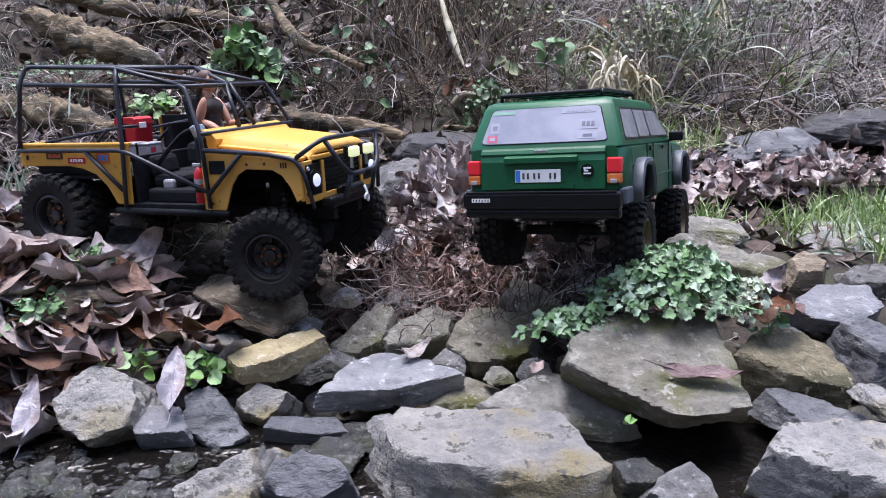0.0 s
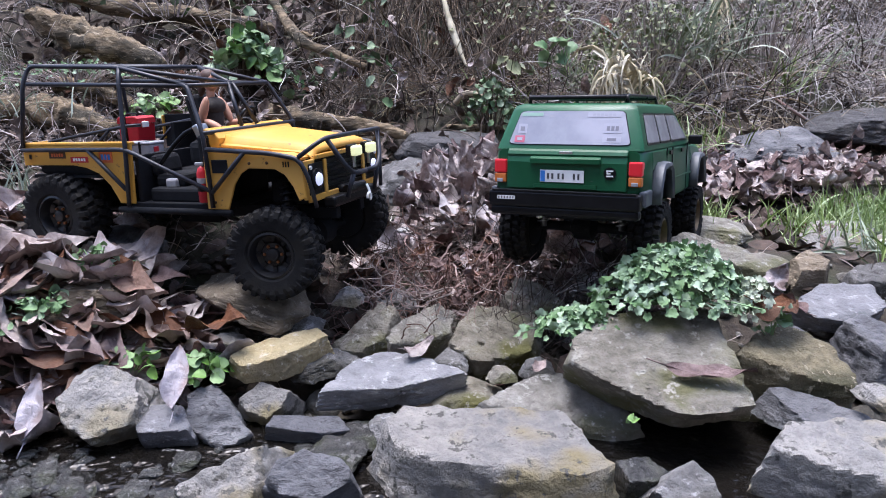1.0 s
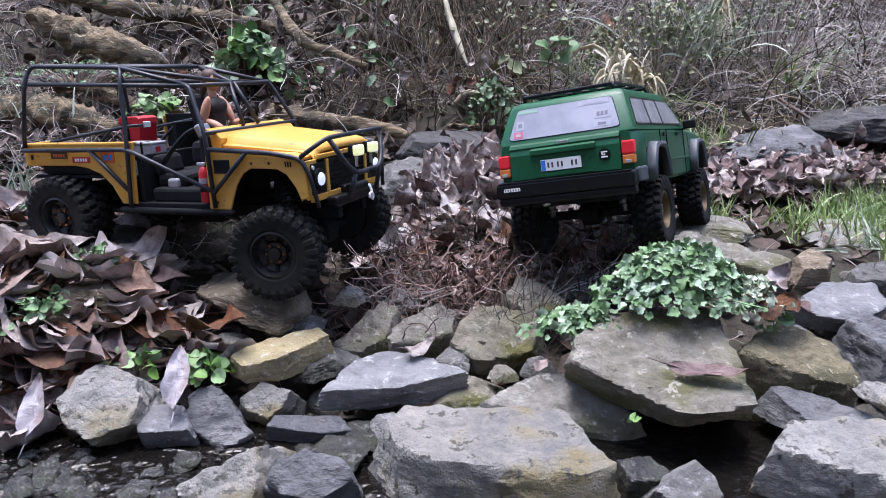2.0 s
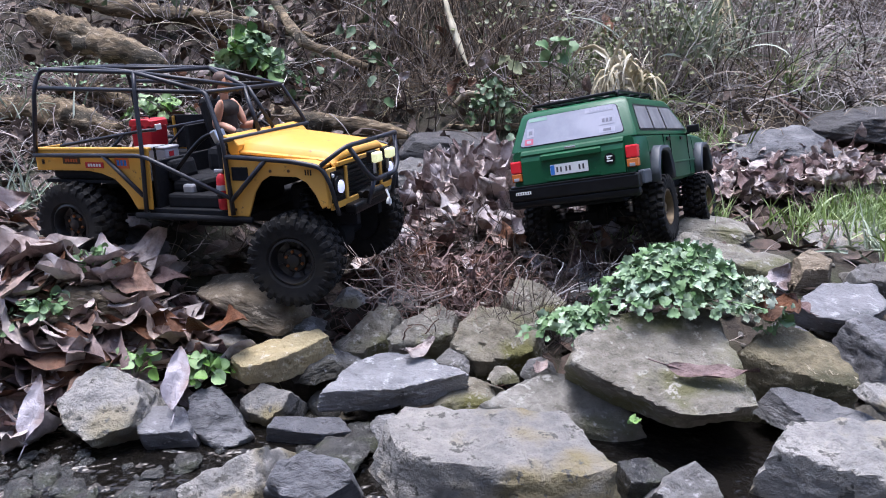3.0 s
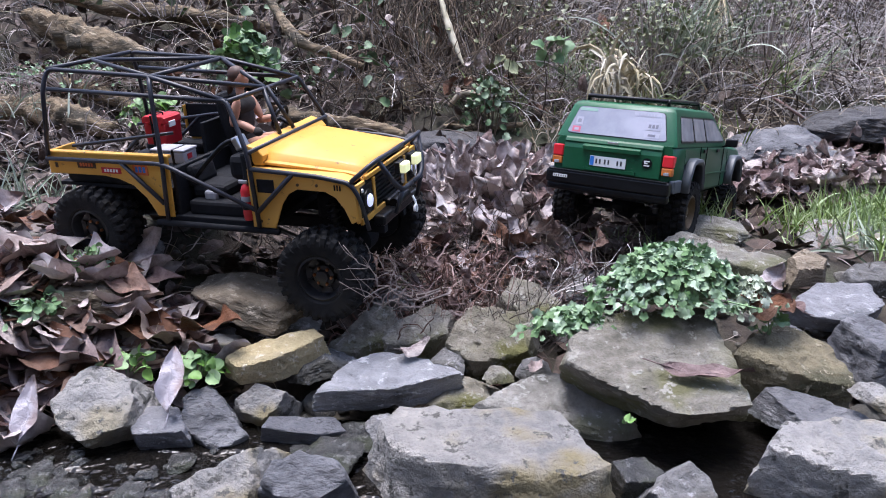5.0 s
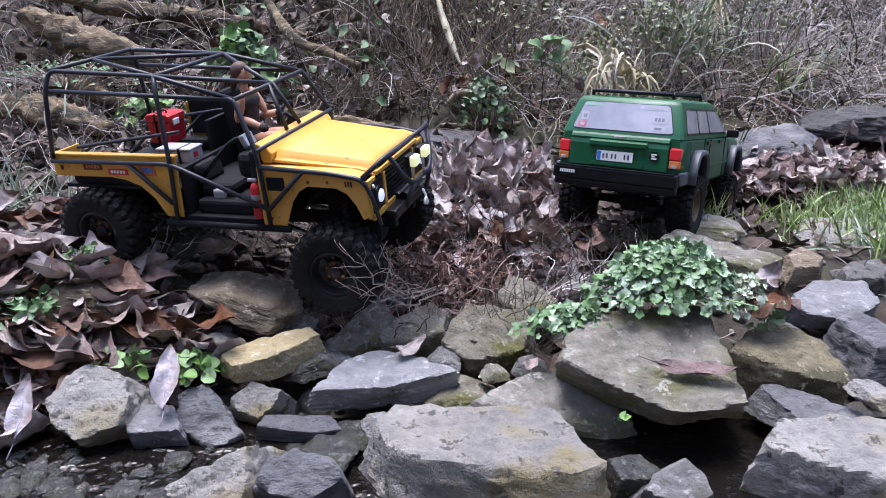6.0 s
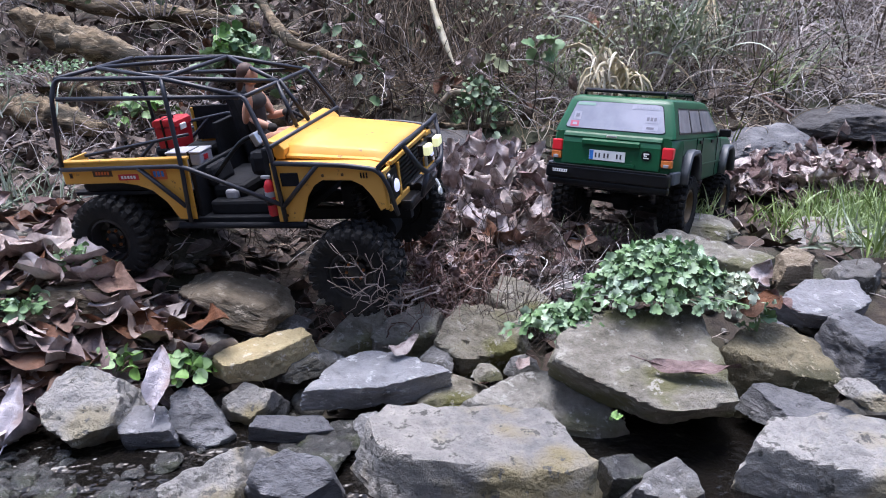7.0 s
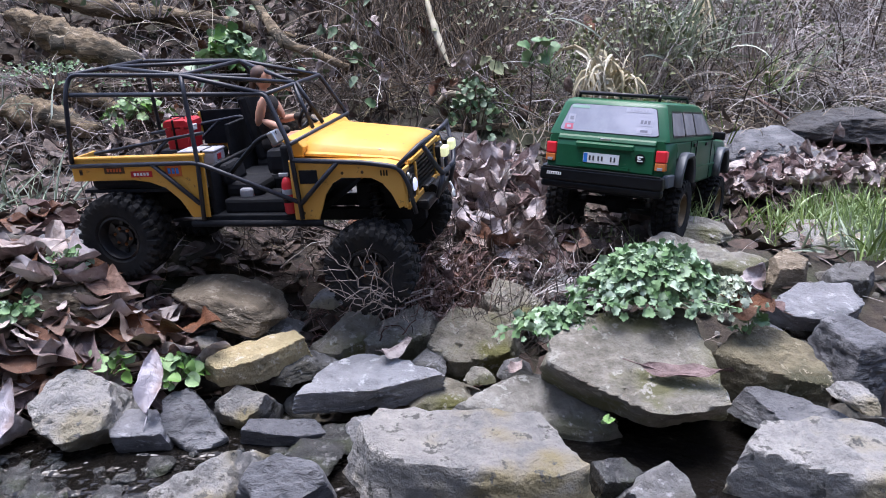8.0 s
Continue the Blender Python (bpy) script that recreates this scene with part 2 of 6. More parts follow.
# ---- mesh helpers ----
def part(name, data, material, parent=None, label="", smooth=False):
    """Links a bmesh or a mesh as one object, under a thing where one is given."""
    if isinstance(data, bmesh.types.BMesh):
        me = bpy.data.meshes.new(name)
        bmesh.ops.recalc_face_normals(data, faces=data.faces)
        data.to_mesh(me)
        data.free()
    else:
        me = data
    if material is not None and not me.materials:
        for k in (material if isinstance(material, (list, tuple)) else (material,)):
            me.materials.append(M[k])
    if smooth:
        me.shade_smooth()
        me.set_sharp_from_angle(angle=radians(38))
    ob = new(name, me)
    if parent is not None:
        ob.parent = parent
    if label:
        tagged(ob, label)
    return ob


def pymesh(name, verts, faces, material, smooth=False):
    me = bpy.data.meshes.new(name)
    me.from_pydata(verts, [], faces)
    me.materials.append(M[material])
    if smooth:
        me.shade_smooth()
    me.update()
    return me


def box(bm, c, s, bevel=0.0, rot=(0, 0, 0)):
    g = bmesh.ops.create_cube(bm, size=1, matrix=pose(*c, *rot) @ Matrix.Diagonal((*s, 1)))
    if bevel:
        ed = list({e for v in g["verts"] for e in v.link_edges})
        bmesh.ops.bevel(bm, geom=ed, offset=bevel, segments=2, profile=0.5, affect="EDGES")
    return bm


def prism(bm, poly, y0, y1, bevel=0.0, mapping=None):
    """A polygon in x and z, pushed from y0 to y1."""
    mp = mapping or (lambda x, y, z: (x, y, z))
    a = [bm.verts.new(mp(x, y0, z)) for x, z in poly]
    b = [bm.verts.new(mp(x, y1, z)) for x, z in poly]
    n = len(poly)
    fs = [bm.faces.new(a), bm.faces.new(b[::-1])]
    for i in range(n):
        fs.append(bm.faces.new((a[i], b[i], b[(i + 1) % n], a[(i + 1) % n])))
    if bevel:
        bmesh.ops.recalc_face_normals(bm, faces=fs)
        ed = list({e for f in fs[:2] for e in f.edges})
        bmesh.ops.bevel(bm, geom=ed, offset=bevel, segments=2, profile=0.5, affect="EDGES")
    return bm


def rounded(pts, r=0.012, n=4):
    """A polyline with its corners rounded."""
    pts = [Vector(p) for p in pts]
    out = [pts[0]]
    for a, b, c in zip(pts, pts[1:], pts[2:]):
        u, w = a - b, c - b
        k = min(r, u.length * 0.45, w.length * 0.45)
        p, q = b + u.normalized() * k, b + w.normalized() * k
        for i in range(n + 1):
            t = i / n
            out.append(p * (1 - t) ** 2 + b * 2 * t * (1 - t) + q * t * t)
    out.append(pts[-1])
    return out


def sweep(pts, radii, sides, verts, faces):
    """Adds a tube along pts to verts and faces."""
    pts = [Vector(p) for p in pts]
    n = len(pts)
    base = len(verts)
    side = None
    for i, p in enumerate(pts):
        d = (pts[min(i + 1, n - 1)] - pts[max(i - 1, 0)])
        d = d.normalized() if d.length > 1e-9 else Vector((0, 0, 1))
        if side is None:
            side = d.orthogonal().normalized()
        side = side - d * side.dot(d)
        side = side.normalized() if side.length > 1e-6 else d.orthogonal().normalized()
        up = d.cross(side)
        r = radii[i] if hasattr(radii, "__len__") else radii
        for k in range(sides):
            a = 2 * math.pi * k / sides
            verts.append(tuple(p + side * (math.cos(a) * r) + up * (math.sin(a) * r)))
    for i in range(n - 1):
        for k in range(sides):
            a, b = base + i * sides + k, base + i * sides + (k + 1) % sides
            faces.append((a, b, b + sides, a + sides))
    faces.append(tuple(base + k for k in range(sides))[::-1])
    faces.append(tuple(base + (n - 1) * sides + k for k in range(sides)))


def tube(name, lines, r, material, parent, label="", corner=0.012, sides=8):
    verts, faces = [], []
    for line in lines:
        sweep(rounded(line, corner), r, sides, verts, faces)
    return part(name, pymesh(name, verts, faces, material, True), None, parent, label)


def lathe(bm, prof, n=28, c=(0, 0, 0), axis="Y"):
    """Turns a profile of (radius, along) round an axis."""
    rings = []
    for r, h in prof:
        ring = []
        for k in range(n):
            a = 2 * math.pi * k / n
            u, w = math.cos(a) * r, math.sin(a) * r
            p = {"Y": (u, h, w), "Z": (u, w, h), "X": (h, u, w)}[axis]
            ring.append(bm.verts.new((p[0] + c[0], p[1] + c[1], p[2] + c[2])))
        rings.append(ring)
    for a, b in zip(rings, rings[1:]):
        for k in range(n):
            bm.faces.new((a[k], a[(k + 1) % n], b[(k + 1) % n], b[k]))
    bm.faces.new(rings[0])
    bm.faces.new(rings[-1][::-1])
    return bm


def thing(name, label, category, group=""):
    return tagged(new(name), label, category, group)


def smooth_step(a, b, x):
    t = min(max((x - a) / (b - a), 0), 1)
    return t * t * (3 - 2 * t)


# ---- the large forms ----
# y below -1: unseen rise added behind the camera, keeps low sky light off
PROFILE = ((-30, 14.0), (-9, 8.0), (-4, 3.8), (-2, 1.6), (-1.0, 0.0), (0.6, -0.03), (0.7, 0.015), (0.8, 0.04), (0.87, 0.062), (0.95, 0.1), (1.05, 0.14), (1.3, 0.15), (1.52, 0.18), (1.65, 0.215),
           (1.8, 0.27), (2.0, 0.38), (2.3, 0.58), (3.0, 1.1), (5.0, 2.5), (12, 7.0), (40, 14.0))


def ground_z(x, y):
    """The height of the stream bank, and of the added unseen rise behind the camera."""
    z = 0.0
    for (a, za), (b, zb) in zip(PROFILE, PROFILE[1:]):
        if a <= y <= b:
            z = za + (zb - za) * (y - a) / (b - a)
            break
    z += 0.055 * (1 - smooth_step(-0.42, -0.12, x)) * smooth_step(0.7, 0.86, y) * (1 - smooth_step(1.0, 1.5, y))
    z += 0.035 * smooth_step(0.12, 0.35, x) * smooth_step(0.78, 0.9, y) * (1 - smooth_step(0.9, 1.2, y))
    z += 0.03 * smooth_step(0.4, 0.8, x) * smooth_step(1.1, 1.4, y) * (1 - smooth_step(1.7, 2.2, y))
    z += 0.05 * (1 - smooth_step(-0.45, -0.27, x)) * smooth_step(0.73, 0.84, y) * (1 - smooth_step(0.85, 0.95, y))
    far = smooth_step(1.4, 2.2, abs(y))
    p = Vector((x, y, 0))
    z += noise.noise(p * 3.1) * (0.012 + 0.06 * far) + noise.noise(p * 11) * (0.006 + 0.012 * far)
    return z


def axis_steps(lo, hi, dense_lo, dense_hi, fine, coarse):
    out, v = [], lo
    while v < hi:
        out.append(v)
        v += fine if dense_lo <= v < dense_hi else coarse
    return out + [hi]


def build_ground():
    xs, ys = axis_steps(-40, 40, -1.7, 1.7, 0.025, 1.2), axis_steps(-30, 40, 0.45, 2.9, 0.02, 0.6)
    verts = [(x, y, ground_z(x, y)) for y in ys for x in xs]
    n = len(xs)
    faces = [(j * n + i, j * n + i + 1, (j + 1) * n + i + 1, (j + 1) * n + i) for j in range(len(ys) - 1) for i in range(n - 1)]
    tagged(part("ground", pymesh("ground", verts, faces, "earth", True), None), "dark brown earth of a stream bank, with an added unseen rise", "ground", kind="structure")
    xs = [-40, -1.5] + [-1.5 + 0.1 * k for k in range(1, 31)] + [40]
    me = pymesh("water", [(x, y, 0.045) for y in (-1.1, 0.3, 0.75) for x in xs], [(j * len(xs) + i, j * len(xs) + i + 1, (j + 1) * len(xs) + i + 1, (j + 1) * len(xs) + i) for j in range(2) for i in range(len(xs) - 1)], "water", True)
    tagged(part("water", me, None), "dark still stream water with sky reflections", "water", kind="structure")


build_ground()


# ---- wheels of the toy cars ----
def tyre_mesh(r, w, rim_r):
    """One closed casing whose tread stands up in staggered blocks."""
    h, lugs, per = w / 2, 26, 9
    n = lugs * per
    across = [-1.0 + 2.0 * k / 20 for k in range(21)]
    verts, faces = [], []
    def lug(k, u):
        """Height of the tread, 0 to 1, at a step round and a place across."""
        row = 0 if abs(u) > 0.62 else 1
        if 0.5 < abs(u) < 0.66 or abs(u) < 0.06:
            return 0.0
        s = 1 if u > 0 else -1
        f = (k / per + (0.5 if s > 0 else 0.0) + (0.45 * row) + abs(u) * (0.35 if row else -0.15)) % 1.0
        return 1.0 if f < (0.62 if row else 0.58) else 0.0
    for k in range(n):
        a = 2 * math.pi * k / n
        ca, sa = math.cos(a), math.sin(a)
        line = [(rim_r, -h * 0.82), (rim_r + 0.003, -h * 0.96), ((rim_r + r) / 2, -h * 1.03)]
        side = [0.05 * lug(k, -0.8), 0.05 * lug(k, 0.8)]
        line.append((r * 0.84, -h * (1.02 + side[0])))
        for u in across:
            line.append((r * (0.925 - 0.035 * abs(u) ** 4) + r * 0.085 * lug(k, u), u * h * 1.0))
        line += [(r * 0.84, h * (1.02 + side[1])), ((rim_r + r) / 2, h * 1.03), (rim_r + 0.003, h * 0.96), (rim_r, h * 0.82)]
        verts.extend((ca * p, y, sa * p) for p, y in line)
    m = len(verts) // n
    for k in range(n):
        a, b = k * m, (k + 1) % n * m
        faces.extend((a + i, a + i + 1, b + i + 1, b + i) for i in range(m - 1))
    return pymesh("tyre", verts, faces, "rubber")


def rim_mesh(rim_r, w, material):
    """A dished rim with slots, its outer face towards -y."""
    bm = bmesh.new()
    h = w / 2
    lathe(bm, [(rim_r * 0.3, h * 0.6), (rim_r * 1.02, h * 0.85), (rim_r * 1.02, -h * 0.86), (rim_r * 0.93, -h * 0.9), (rim_r * 0.86, -h * 0.7),
               (rim_r * 0.8, -h * 0.35), (rim_r * 0.55, -h * 0.22), (rim_r * 0.48, -h * 0.42), (rim_r * 0.3, -h * 0.45), (rim_r * 0.26, -h * 0.62), (rim_r * 0.16, -h * 0.66)], 30)
    for k in range(8):
        m = Matrix.Rotation(radians(45 * k), 4, "Y") @ pose(0, -h * 0.33, rim_r * 0.68)
        bmesh.ops.create_cube(bm, size=1, matrix=m @ Matrix.Diagonal((rim_r * 0.16, h * 0.14, rim_r * 0.26, 1)))
    me = bpy.data.meshes.new("rim")
    bmesh.ops.recalc_face_normals(bm, faces=bm.faces)
    bm.to_mesh(me)
    bm.free()
    me.materials.append(M[material])
    me.shade_smooth()
    me.set_sharp_from_angle(angle=radians(35))
    return me


def bolt_mesh(rim_r, w, material):
    bm = bmesh.new()
    for k in range(6):
        a = radians(60 * k)
        lathe(bm, [(rim_r * 0.075, -w * 0.2), (rim_r * 0.075, -w * 0.26), (rim_r * 0.05, -w * 0.28)], 6, (math.cos(a) * rim_r * 0.38, 0, math.sin(a) * rim_r * 0.38))
    me = bpy.data.meshes.new("wheel_bolts")
    bm.to_mesh(me)
    bm.free()
    me.materials.append(M[material])
    return me


def wheels(car, r, w, rim_r, rim_mat, bolt_mat, places, rim_label):
    ty, ri, bo = tyre_mesh(r, w, rim_r), rim_mesh(rim_r, w, rim_mat), bolt_mesh(rim_r, w, bolt_mat)
    # black disc added over the rim's inner side, stands in for shade there
    bm = lathe(bmesh.new(), [(rim_r * 0.2, w * 0.36), (rim_r * 0.99, w * 0.38), (rim_r * 0.99, w * 0.46), (rim_r * 0.5, w * 0.47)], 24)
    dr = bpy.data.meshes.new("rim_shade_disc")
    bmesh.ops.recalc_face_normals(bm, faces=bm.faces)
    bm.to_mesh(dr)
    bm.free()
    dr.materials.append(M["black_matt"])
    out = []
    for x, y, z in places:
        turn = 180 if y > 0 else 0
        wheel = part("wheel", ri, None, car, rim_label)
        wheel.matrix_basis = pose(x, y, z, 0, 0, turn)
        part("tyre", ty, None, wheel, "knobbly black rubber off-road tyre")
        part("wheel_bolts", bo, None, wheel)
        part("rim_shade_disc", dr, None, wheel, "added black disc, shade on the rim's inner side")
        out.append(wheel)
    return out


# ---- yellow toy pickup; its own axes: x ahead, y to its left, z up ----
def yellow_truck():
    car = thing("toy_truck", "yellow open toy off-road pickup with black roll cage on rocks", "toy car")
    # load bed
    side = [(-0.203, 0.091), (-0.033, 0.091), (-0.037, 0.019), (-0.059, 0.019), (-0.071, 0.04), (-0.086, 0.054), (-0.105, 0.061), (-0.125, 0.064), (-0.203, 0.064)]
    for s in (-1, 1):
        shape = side if s < 0 else [(-0.128, 0.091)] + side[1:8] + [(-0.128, 0.064)]
        bm = prism(bmesh.new(), shape, s * 0.0895, s * 0.0865, 0.0012)
        if s < 0:
            box(bm, (-0.118, s * 0.0855, 0.0895), (0.168, 0.009, 0.004), 0.0012)
        part("bed_side", bm, "yellow", car, "yellow painted bed side with cut-out wheel arch")
    bm = box(bmesh.new(), (-0.2015, -0.066, 0.078), (0.003, 0.042, 0.026), 0.001)
    part("tailgate", bm, "yellow", car)
    bm = box(bmesh.new(), (-0.118, 0, 0.05), (0.16, 0.165, 0.004))
    box(bm, (-0.05, 0.045, 0.085), (0.006, 0.08, 0.045), 0.001)
    box(bm, (-0.082, 0.084, 0.092), (0.094, 0.003, 0.045), 0.001)
    for s in (-1, 1):
        box(bm, (-0.14, s * 0.072, 0.06), (0.09, 0.026, 0.016), 0.006)
    part("bed_floor", bm, "black_matt", car, "black load bed floor with bulkhead")
    part("bulkhead_edge", box(bmesh.new(), (-0.128, 0.081, 0.097), (0.002, 0.006, 0.032), 0.0006), "yellow", car)
    # cab tub
    bm = bmesh.new()
    box(bm, (0.02, 0, 0.016), (0.13, 0.172, 0.008), 0.001)
    box(bm, (0.015, 0, 0.035), (0.12, 0.05, 0.034), 0.006)
    box(bm, (0.02, -0.052, 0.027), (0.09, 0.05, 0.018), 0.004)
    box(bm, (0.062, 0, 0.062), (0.012, 0.168, 0.07), 0.003)
    box(bm, (-0.034, 0, 0.045), (0.006, 0.165, 0.06), 0.001)
    box(bm, (0.045, -0.045, 0.075), (0.03, 0.05, 0.03), 0.008)
    box(bm, (0.045, 0.0, 0.06), (0.028, 0.03, 0.05), 0.006)
    part("cab_tub", bm, "black_matt", car, "black moulded cab interior with dashboard")
    for y in (-0.042, 0.042):
        bm = bmesh.new()
        box(bm, (-0.005, y, 0.042 if y < 0 else 0.052), (0.044, 0.044, 0.018), 0.006)
        part("seat", bm, "black_matt", car, "black bucket seat")
        bm = bmesh.new()
        box(bm, (-0.026, y, 0.06 if y < 0 else 0.098), (0.014, 0.044, 0.026 if y < 0 else 0.086), 0.006, (0, -12, 0))
        part("backrest", bm, "black_matt", car)
    tube("gear_hose", [[(-0.03, -0.06, 0.05), (0.0, -0.062, 0.08), (0.02, -0.055, 0.1), (0.04, -0.05, 0.105)]], 0.0028, "black", car, corner=0.02)
    bm = box(bmesh.new(), (0.038, -0.05, 0.1), (0.008, 0.02, 0.016), 0.002, (0, -25, 0))
    part("gauge_pod", bm, "steel", car, "small chromed gauge pod")
    bm = box(bmesh.new(), (0.0, -0.06, 0.04), (0.016, 0.018, 0.012), 0.003)
    part("receiver_box", bm, "grey", car, "pale grey electronics box on cab floor")
    wh = []
    for k in range(16):
        a = 2 * math.pi * k / 16
        wh.append((0.038 + math.sin(a) * 0.006, 0.042 + math.cos(a) * 0.016, 0.108 + math.sin(a) * 0.014))
    verts, faces = [], []
    sweep(wh + wh[:1], 0.0022, 6, verts, faces)
    sweep([(0.06, 0.042, 0.095), (0.038, 0.042, 0.108)], 0.0025, 6, verts, faces)
    sweep([(0.038, 0.026, 0.108), (0.038, 0.058, 0.108)], 0.0018, 6, verts, faces)
    part("steering_wheel", pymesh("steering_wheel", verts, faces, "black", True), None, car, "black three-spoke steering wheel")
    # bonnet, cowl and wings
    bm = bmesh.new()
    xs = (0.076, 0.10, 0.13, 0.16, 0.185, 0.2, 0.205)
    ys = (-0.076, -0.0755, -0.07, -0.0655, -0.062, -0.03, 0, 0.03, 0.062, 0.0655, 0.07, 0.0755, 0.076)
    zs = (0.0, 0.0025, 0.0035, 0.0095, 0.0112, 0.0124, 0.0128, 0.0124, 0.0112, 0.0095, 0.0035, 0.0025, 0.0)
    rows = []
    for i, x in enumerate(xs):
        base = 0.0835 - (x - 0.076) * 0.085 - (0.007 if i == len(xs) - 1 else 0.002 if i == len(xs) - 2 else 0)
        taper = 1 - (x - 0.076) * 0.75
        rows.append([bm.verts.new((x, y * taper, base + z * (1.15 - i * 0.05))) for y, z in zip(ys, zs)])
    for a, b in zip(rows, rows[1:]):
        for k in range(len(ys) - 1):
            bm.faces.new((a[k], b[k], b[k + 1], a[k + 1]))
    ob = part("bonnet", bm, "yellow", car, "yellow bonnet with raised centre", True)
    so = ob.modifiers.new("thick", "SOLIDIFY")
    so.thickness, so.offset = 0.0025, -1
    bm = bmesh.new()
    prism(bm, [(0.058, 0.1), (0.063, 0.104), (0.075, 0.1005), (0.082, 0.093), (0.08, 0.082), (0.07, 0.082)], -0.0775, 0.0775, 0.0015)
    part("cowl", bm, "yellow", car, "yellow cowl under folded windscreen")
    wing = [(0.067, 0.08), (0.18, 0.0755), (0.198, 0.071), (0.204, 0.06), (0.205, 0.03), (0.196, 0.026), (0.188, 0.042), (0.178, 0.054), (0.165, 0.06), (0.128, 0.061),
            (0.116, 0.055), (0.106, 0.043), (0.094, 0.0145), (0.066, 0.0145)]
    for s in (-1, 1):
        bm = prism(bmesh.new(), wing, s * 0.0895, s * 0.0865, 0.0012)
        prism(bm, [(0.067, 0.081), (0.18, 0.0765), (0.199, 0.072), (0.198, 0.069), (0.18, 0.0735), (0.067, 0.078)], s * 0.0895, s * 0.055, 0.0008)
        box(bm, (0.2035, s * 0.0775, 0.0475), (0.004, 0.022, 0.042), 0.001)
        wg = part("wing", bm, "yellow", car, "yellow front wing with wheel arch")
        part("vent", box(bmesh.new(), (0.088, s * 0.0897, 0.063), (0.021, 0.0016, 0.015), 0.00075), "black_matt", wg, "black wing vent")
        for k in range(3):
            part("marking", box(bmesh.new(), (0.178 + k * 0.0035, s * 0.0897, 0.0655), (0.0015, 0.001, 0.006)), "black", wg)
        for x, z in ((0.0775, 0.0225), (0.13, 0.0665), (0.155, 0.067)):
            part("rivet", lathe(bmesh.new(), [(0.0018, 0.0), (0.0018, s * 0.0012), (0.001, s * 0.0018)], 8, (x, s * 0.0893, z)), "brown", wg)
    # nose
    bm = bmesh.new()
    box(bm, (0.198, 0, 0.05), (0.01, 0.135, 0.044), 0.002)
    for k in range(7):
        box(bm, (0.204, 0, 0.034 + k * 0.005), (0.004, 0.086, 0.0024))
    for s in (-1, 1):
        box(bm, (0.205, s * 0.066, 0.0475), (0.0035, 0.031, 0.034), 0.001)
    part("grille", bm, "black", car, "black slatted grille")
    for s in (-1, 1):
        part("nose_panel", box(bmesh.new(), (0.2062, s * 0.0465, 0.0475), (0.0035, 0.0055, 0.038), 0.0008), "yellow", car, "yellow strip between headlight and grille")
    part("nose_panel", box(bmesh.new(), (0.2055, 0, 0.0265), (0.004, 0.166, 0.007), 0.001), "yellow", car, "yellow strip below the grille")
    part("nose_panel", box(bmesh.new(), (0.2055, 0, 0.0705), (0.004, 0.13, 0.005), 0.001), "yellow", car, "yellow strip above the grille")
    for s in (-1, 1):
        bm = lathe(bmesh.new(), [(0.0118, 0.205), (0.0118, 0.2095), (0.009, 0.2105)], 20, (0, s * 0.0675, 0.047), "X")
        hl = part("headlight", bm, "black", car, "round lit headlight", True)
        part("lens", lathe(bmesh.new(), [(0.0076, 0.2095), (0.0068, 0.212), (0.004, 0.2132), (0.001, 0.2136)], 20, (0, s * 0.0675, 0.047), "X"), "headlamp", hl, "glowing white lens", True)
        for dz in (0.0135, -0.0135):
            part("indicator", lathe(bmesh.new(), [(0.0025, 0.206), (0.002, 0.2085)], 10, (0, s * 0.0785, 0.047 + dz), "X"), "white", car)
    # bumper, winch and bull bar
    bm = bmesh.new()
    box(bm, (0.214, 0, 0.019), (0.016, 0.11, 0.012), 0.003)
    box(bm, (0.208, 0, 0.028), (0.012, 0.04, 0.01), 0.004)
    lathe(bm, [(0.006, -0.02), (0.006, 0.02)], 14, (0.219, 0, 0.028))
    part("bumper", bm, "black", car, "black winch bumper")
    hk = []
    for k in range(9):
        a = radians(-60 + k * 32)
        hk.append((0.241, -0.004 + math.cos(a) * 0.0045, 0.018 + math.sin(a) * 0.0045))
    tube("tow_hook", [[(0.236, 0.0, 0.032), (0.24, -0.001, 0.025)] + hk], 0.0016, "white", car, "white metal tow hook", 0.002)
    for s in (-1, 1):
        verts, faces = [], []
        sweep(rounded([(0.075, s * 0.0935, 0.0825), (0.16, s * 0.0935, 0.078), (0.2, s * 0.092, 0.072), (0.209, s * 0.089, 0.055), (0.213, s * 0.08, 0.018)], 0.012), 0.0027, 8, verts, faces)
        sweep(rounded([(0.2, s * 0.092, 0.073), (0.222, s * 0.07, 0.091), (0.226, s * 0.04, 0.0915), (0.226, 0, 0.0915)], 0.012), 0.0027, 8, verts, faces)
        sweep(rounded([(0.222, s * 0.062, 0.089), (0.233, s * 0.045, 0.06), (0.236, s * 0.03, 0.048), (0.236, 0, 0.048)], 0.01), 0.003, 8, verts, faces)
        sweep(rounded([(0.236, s * 0.03, 0.048), (0.228, s * 0.034, 0.022)], 0.01), 0.003, 8, verts, faces)
        part("bull_bar", pymesh("bull_bar", verts, faces, "tube", True), None, car, "black tubular bull bar half")
    for y in (-0.026, 0.01):
        bm = box(bmesh.new(), (0.2255, y, 0.0735), (0.008, 0.0165, 0.0115), 0.0022)
        sp = part("spot_lamp", bm, "led", car, "yellow-green lit square spot lamp")
        part("housing", box(bmesh.new(), (0.2195, y, 0.0737), (0.006, 0.0185, 0.0135), 0.0015), "black", sp, "black lamp housing")
        part("bracket", box(bmesh.new(), (0.222, y, 0.062), (0.003, 0.004, 0.014), 0.0008), "steel", sp)
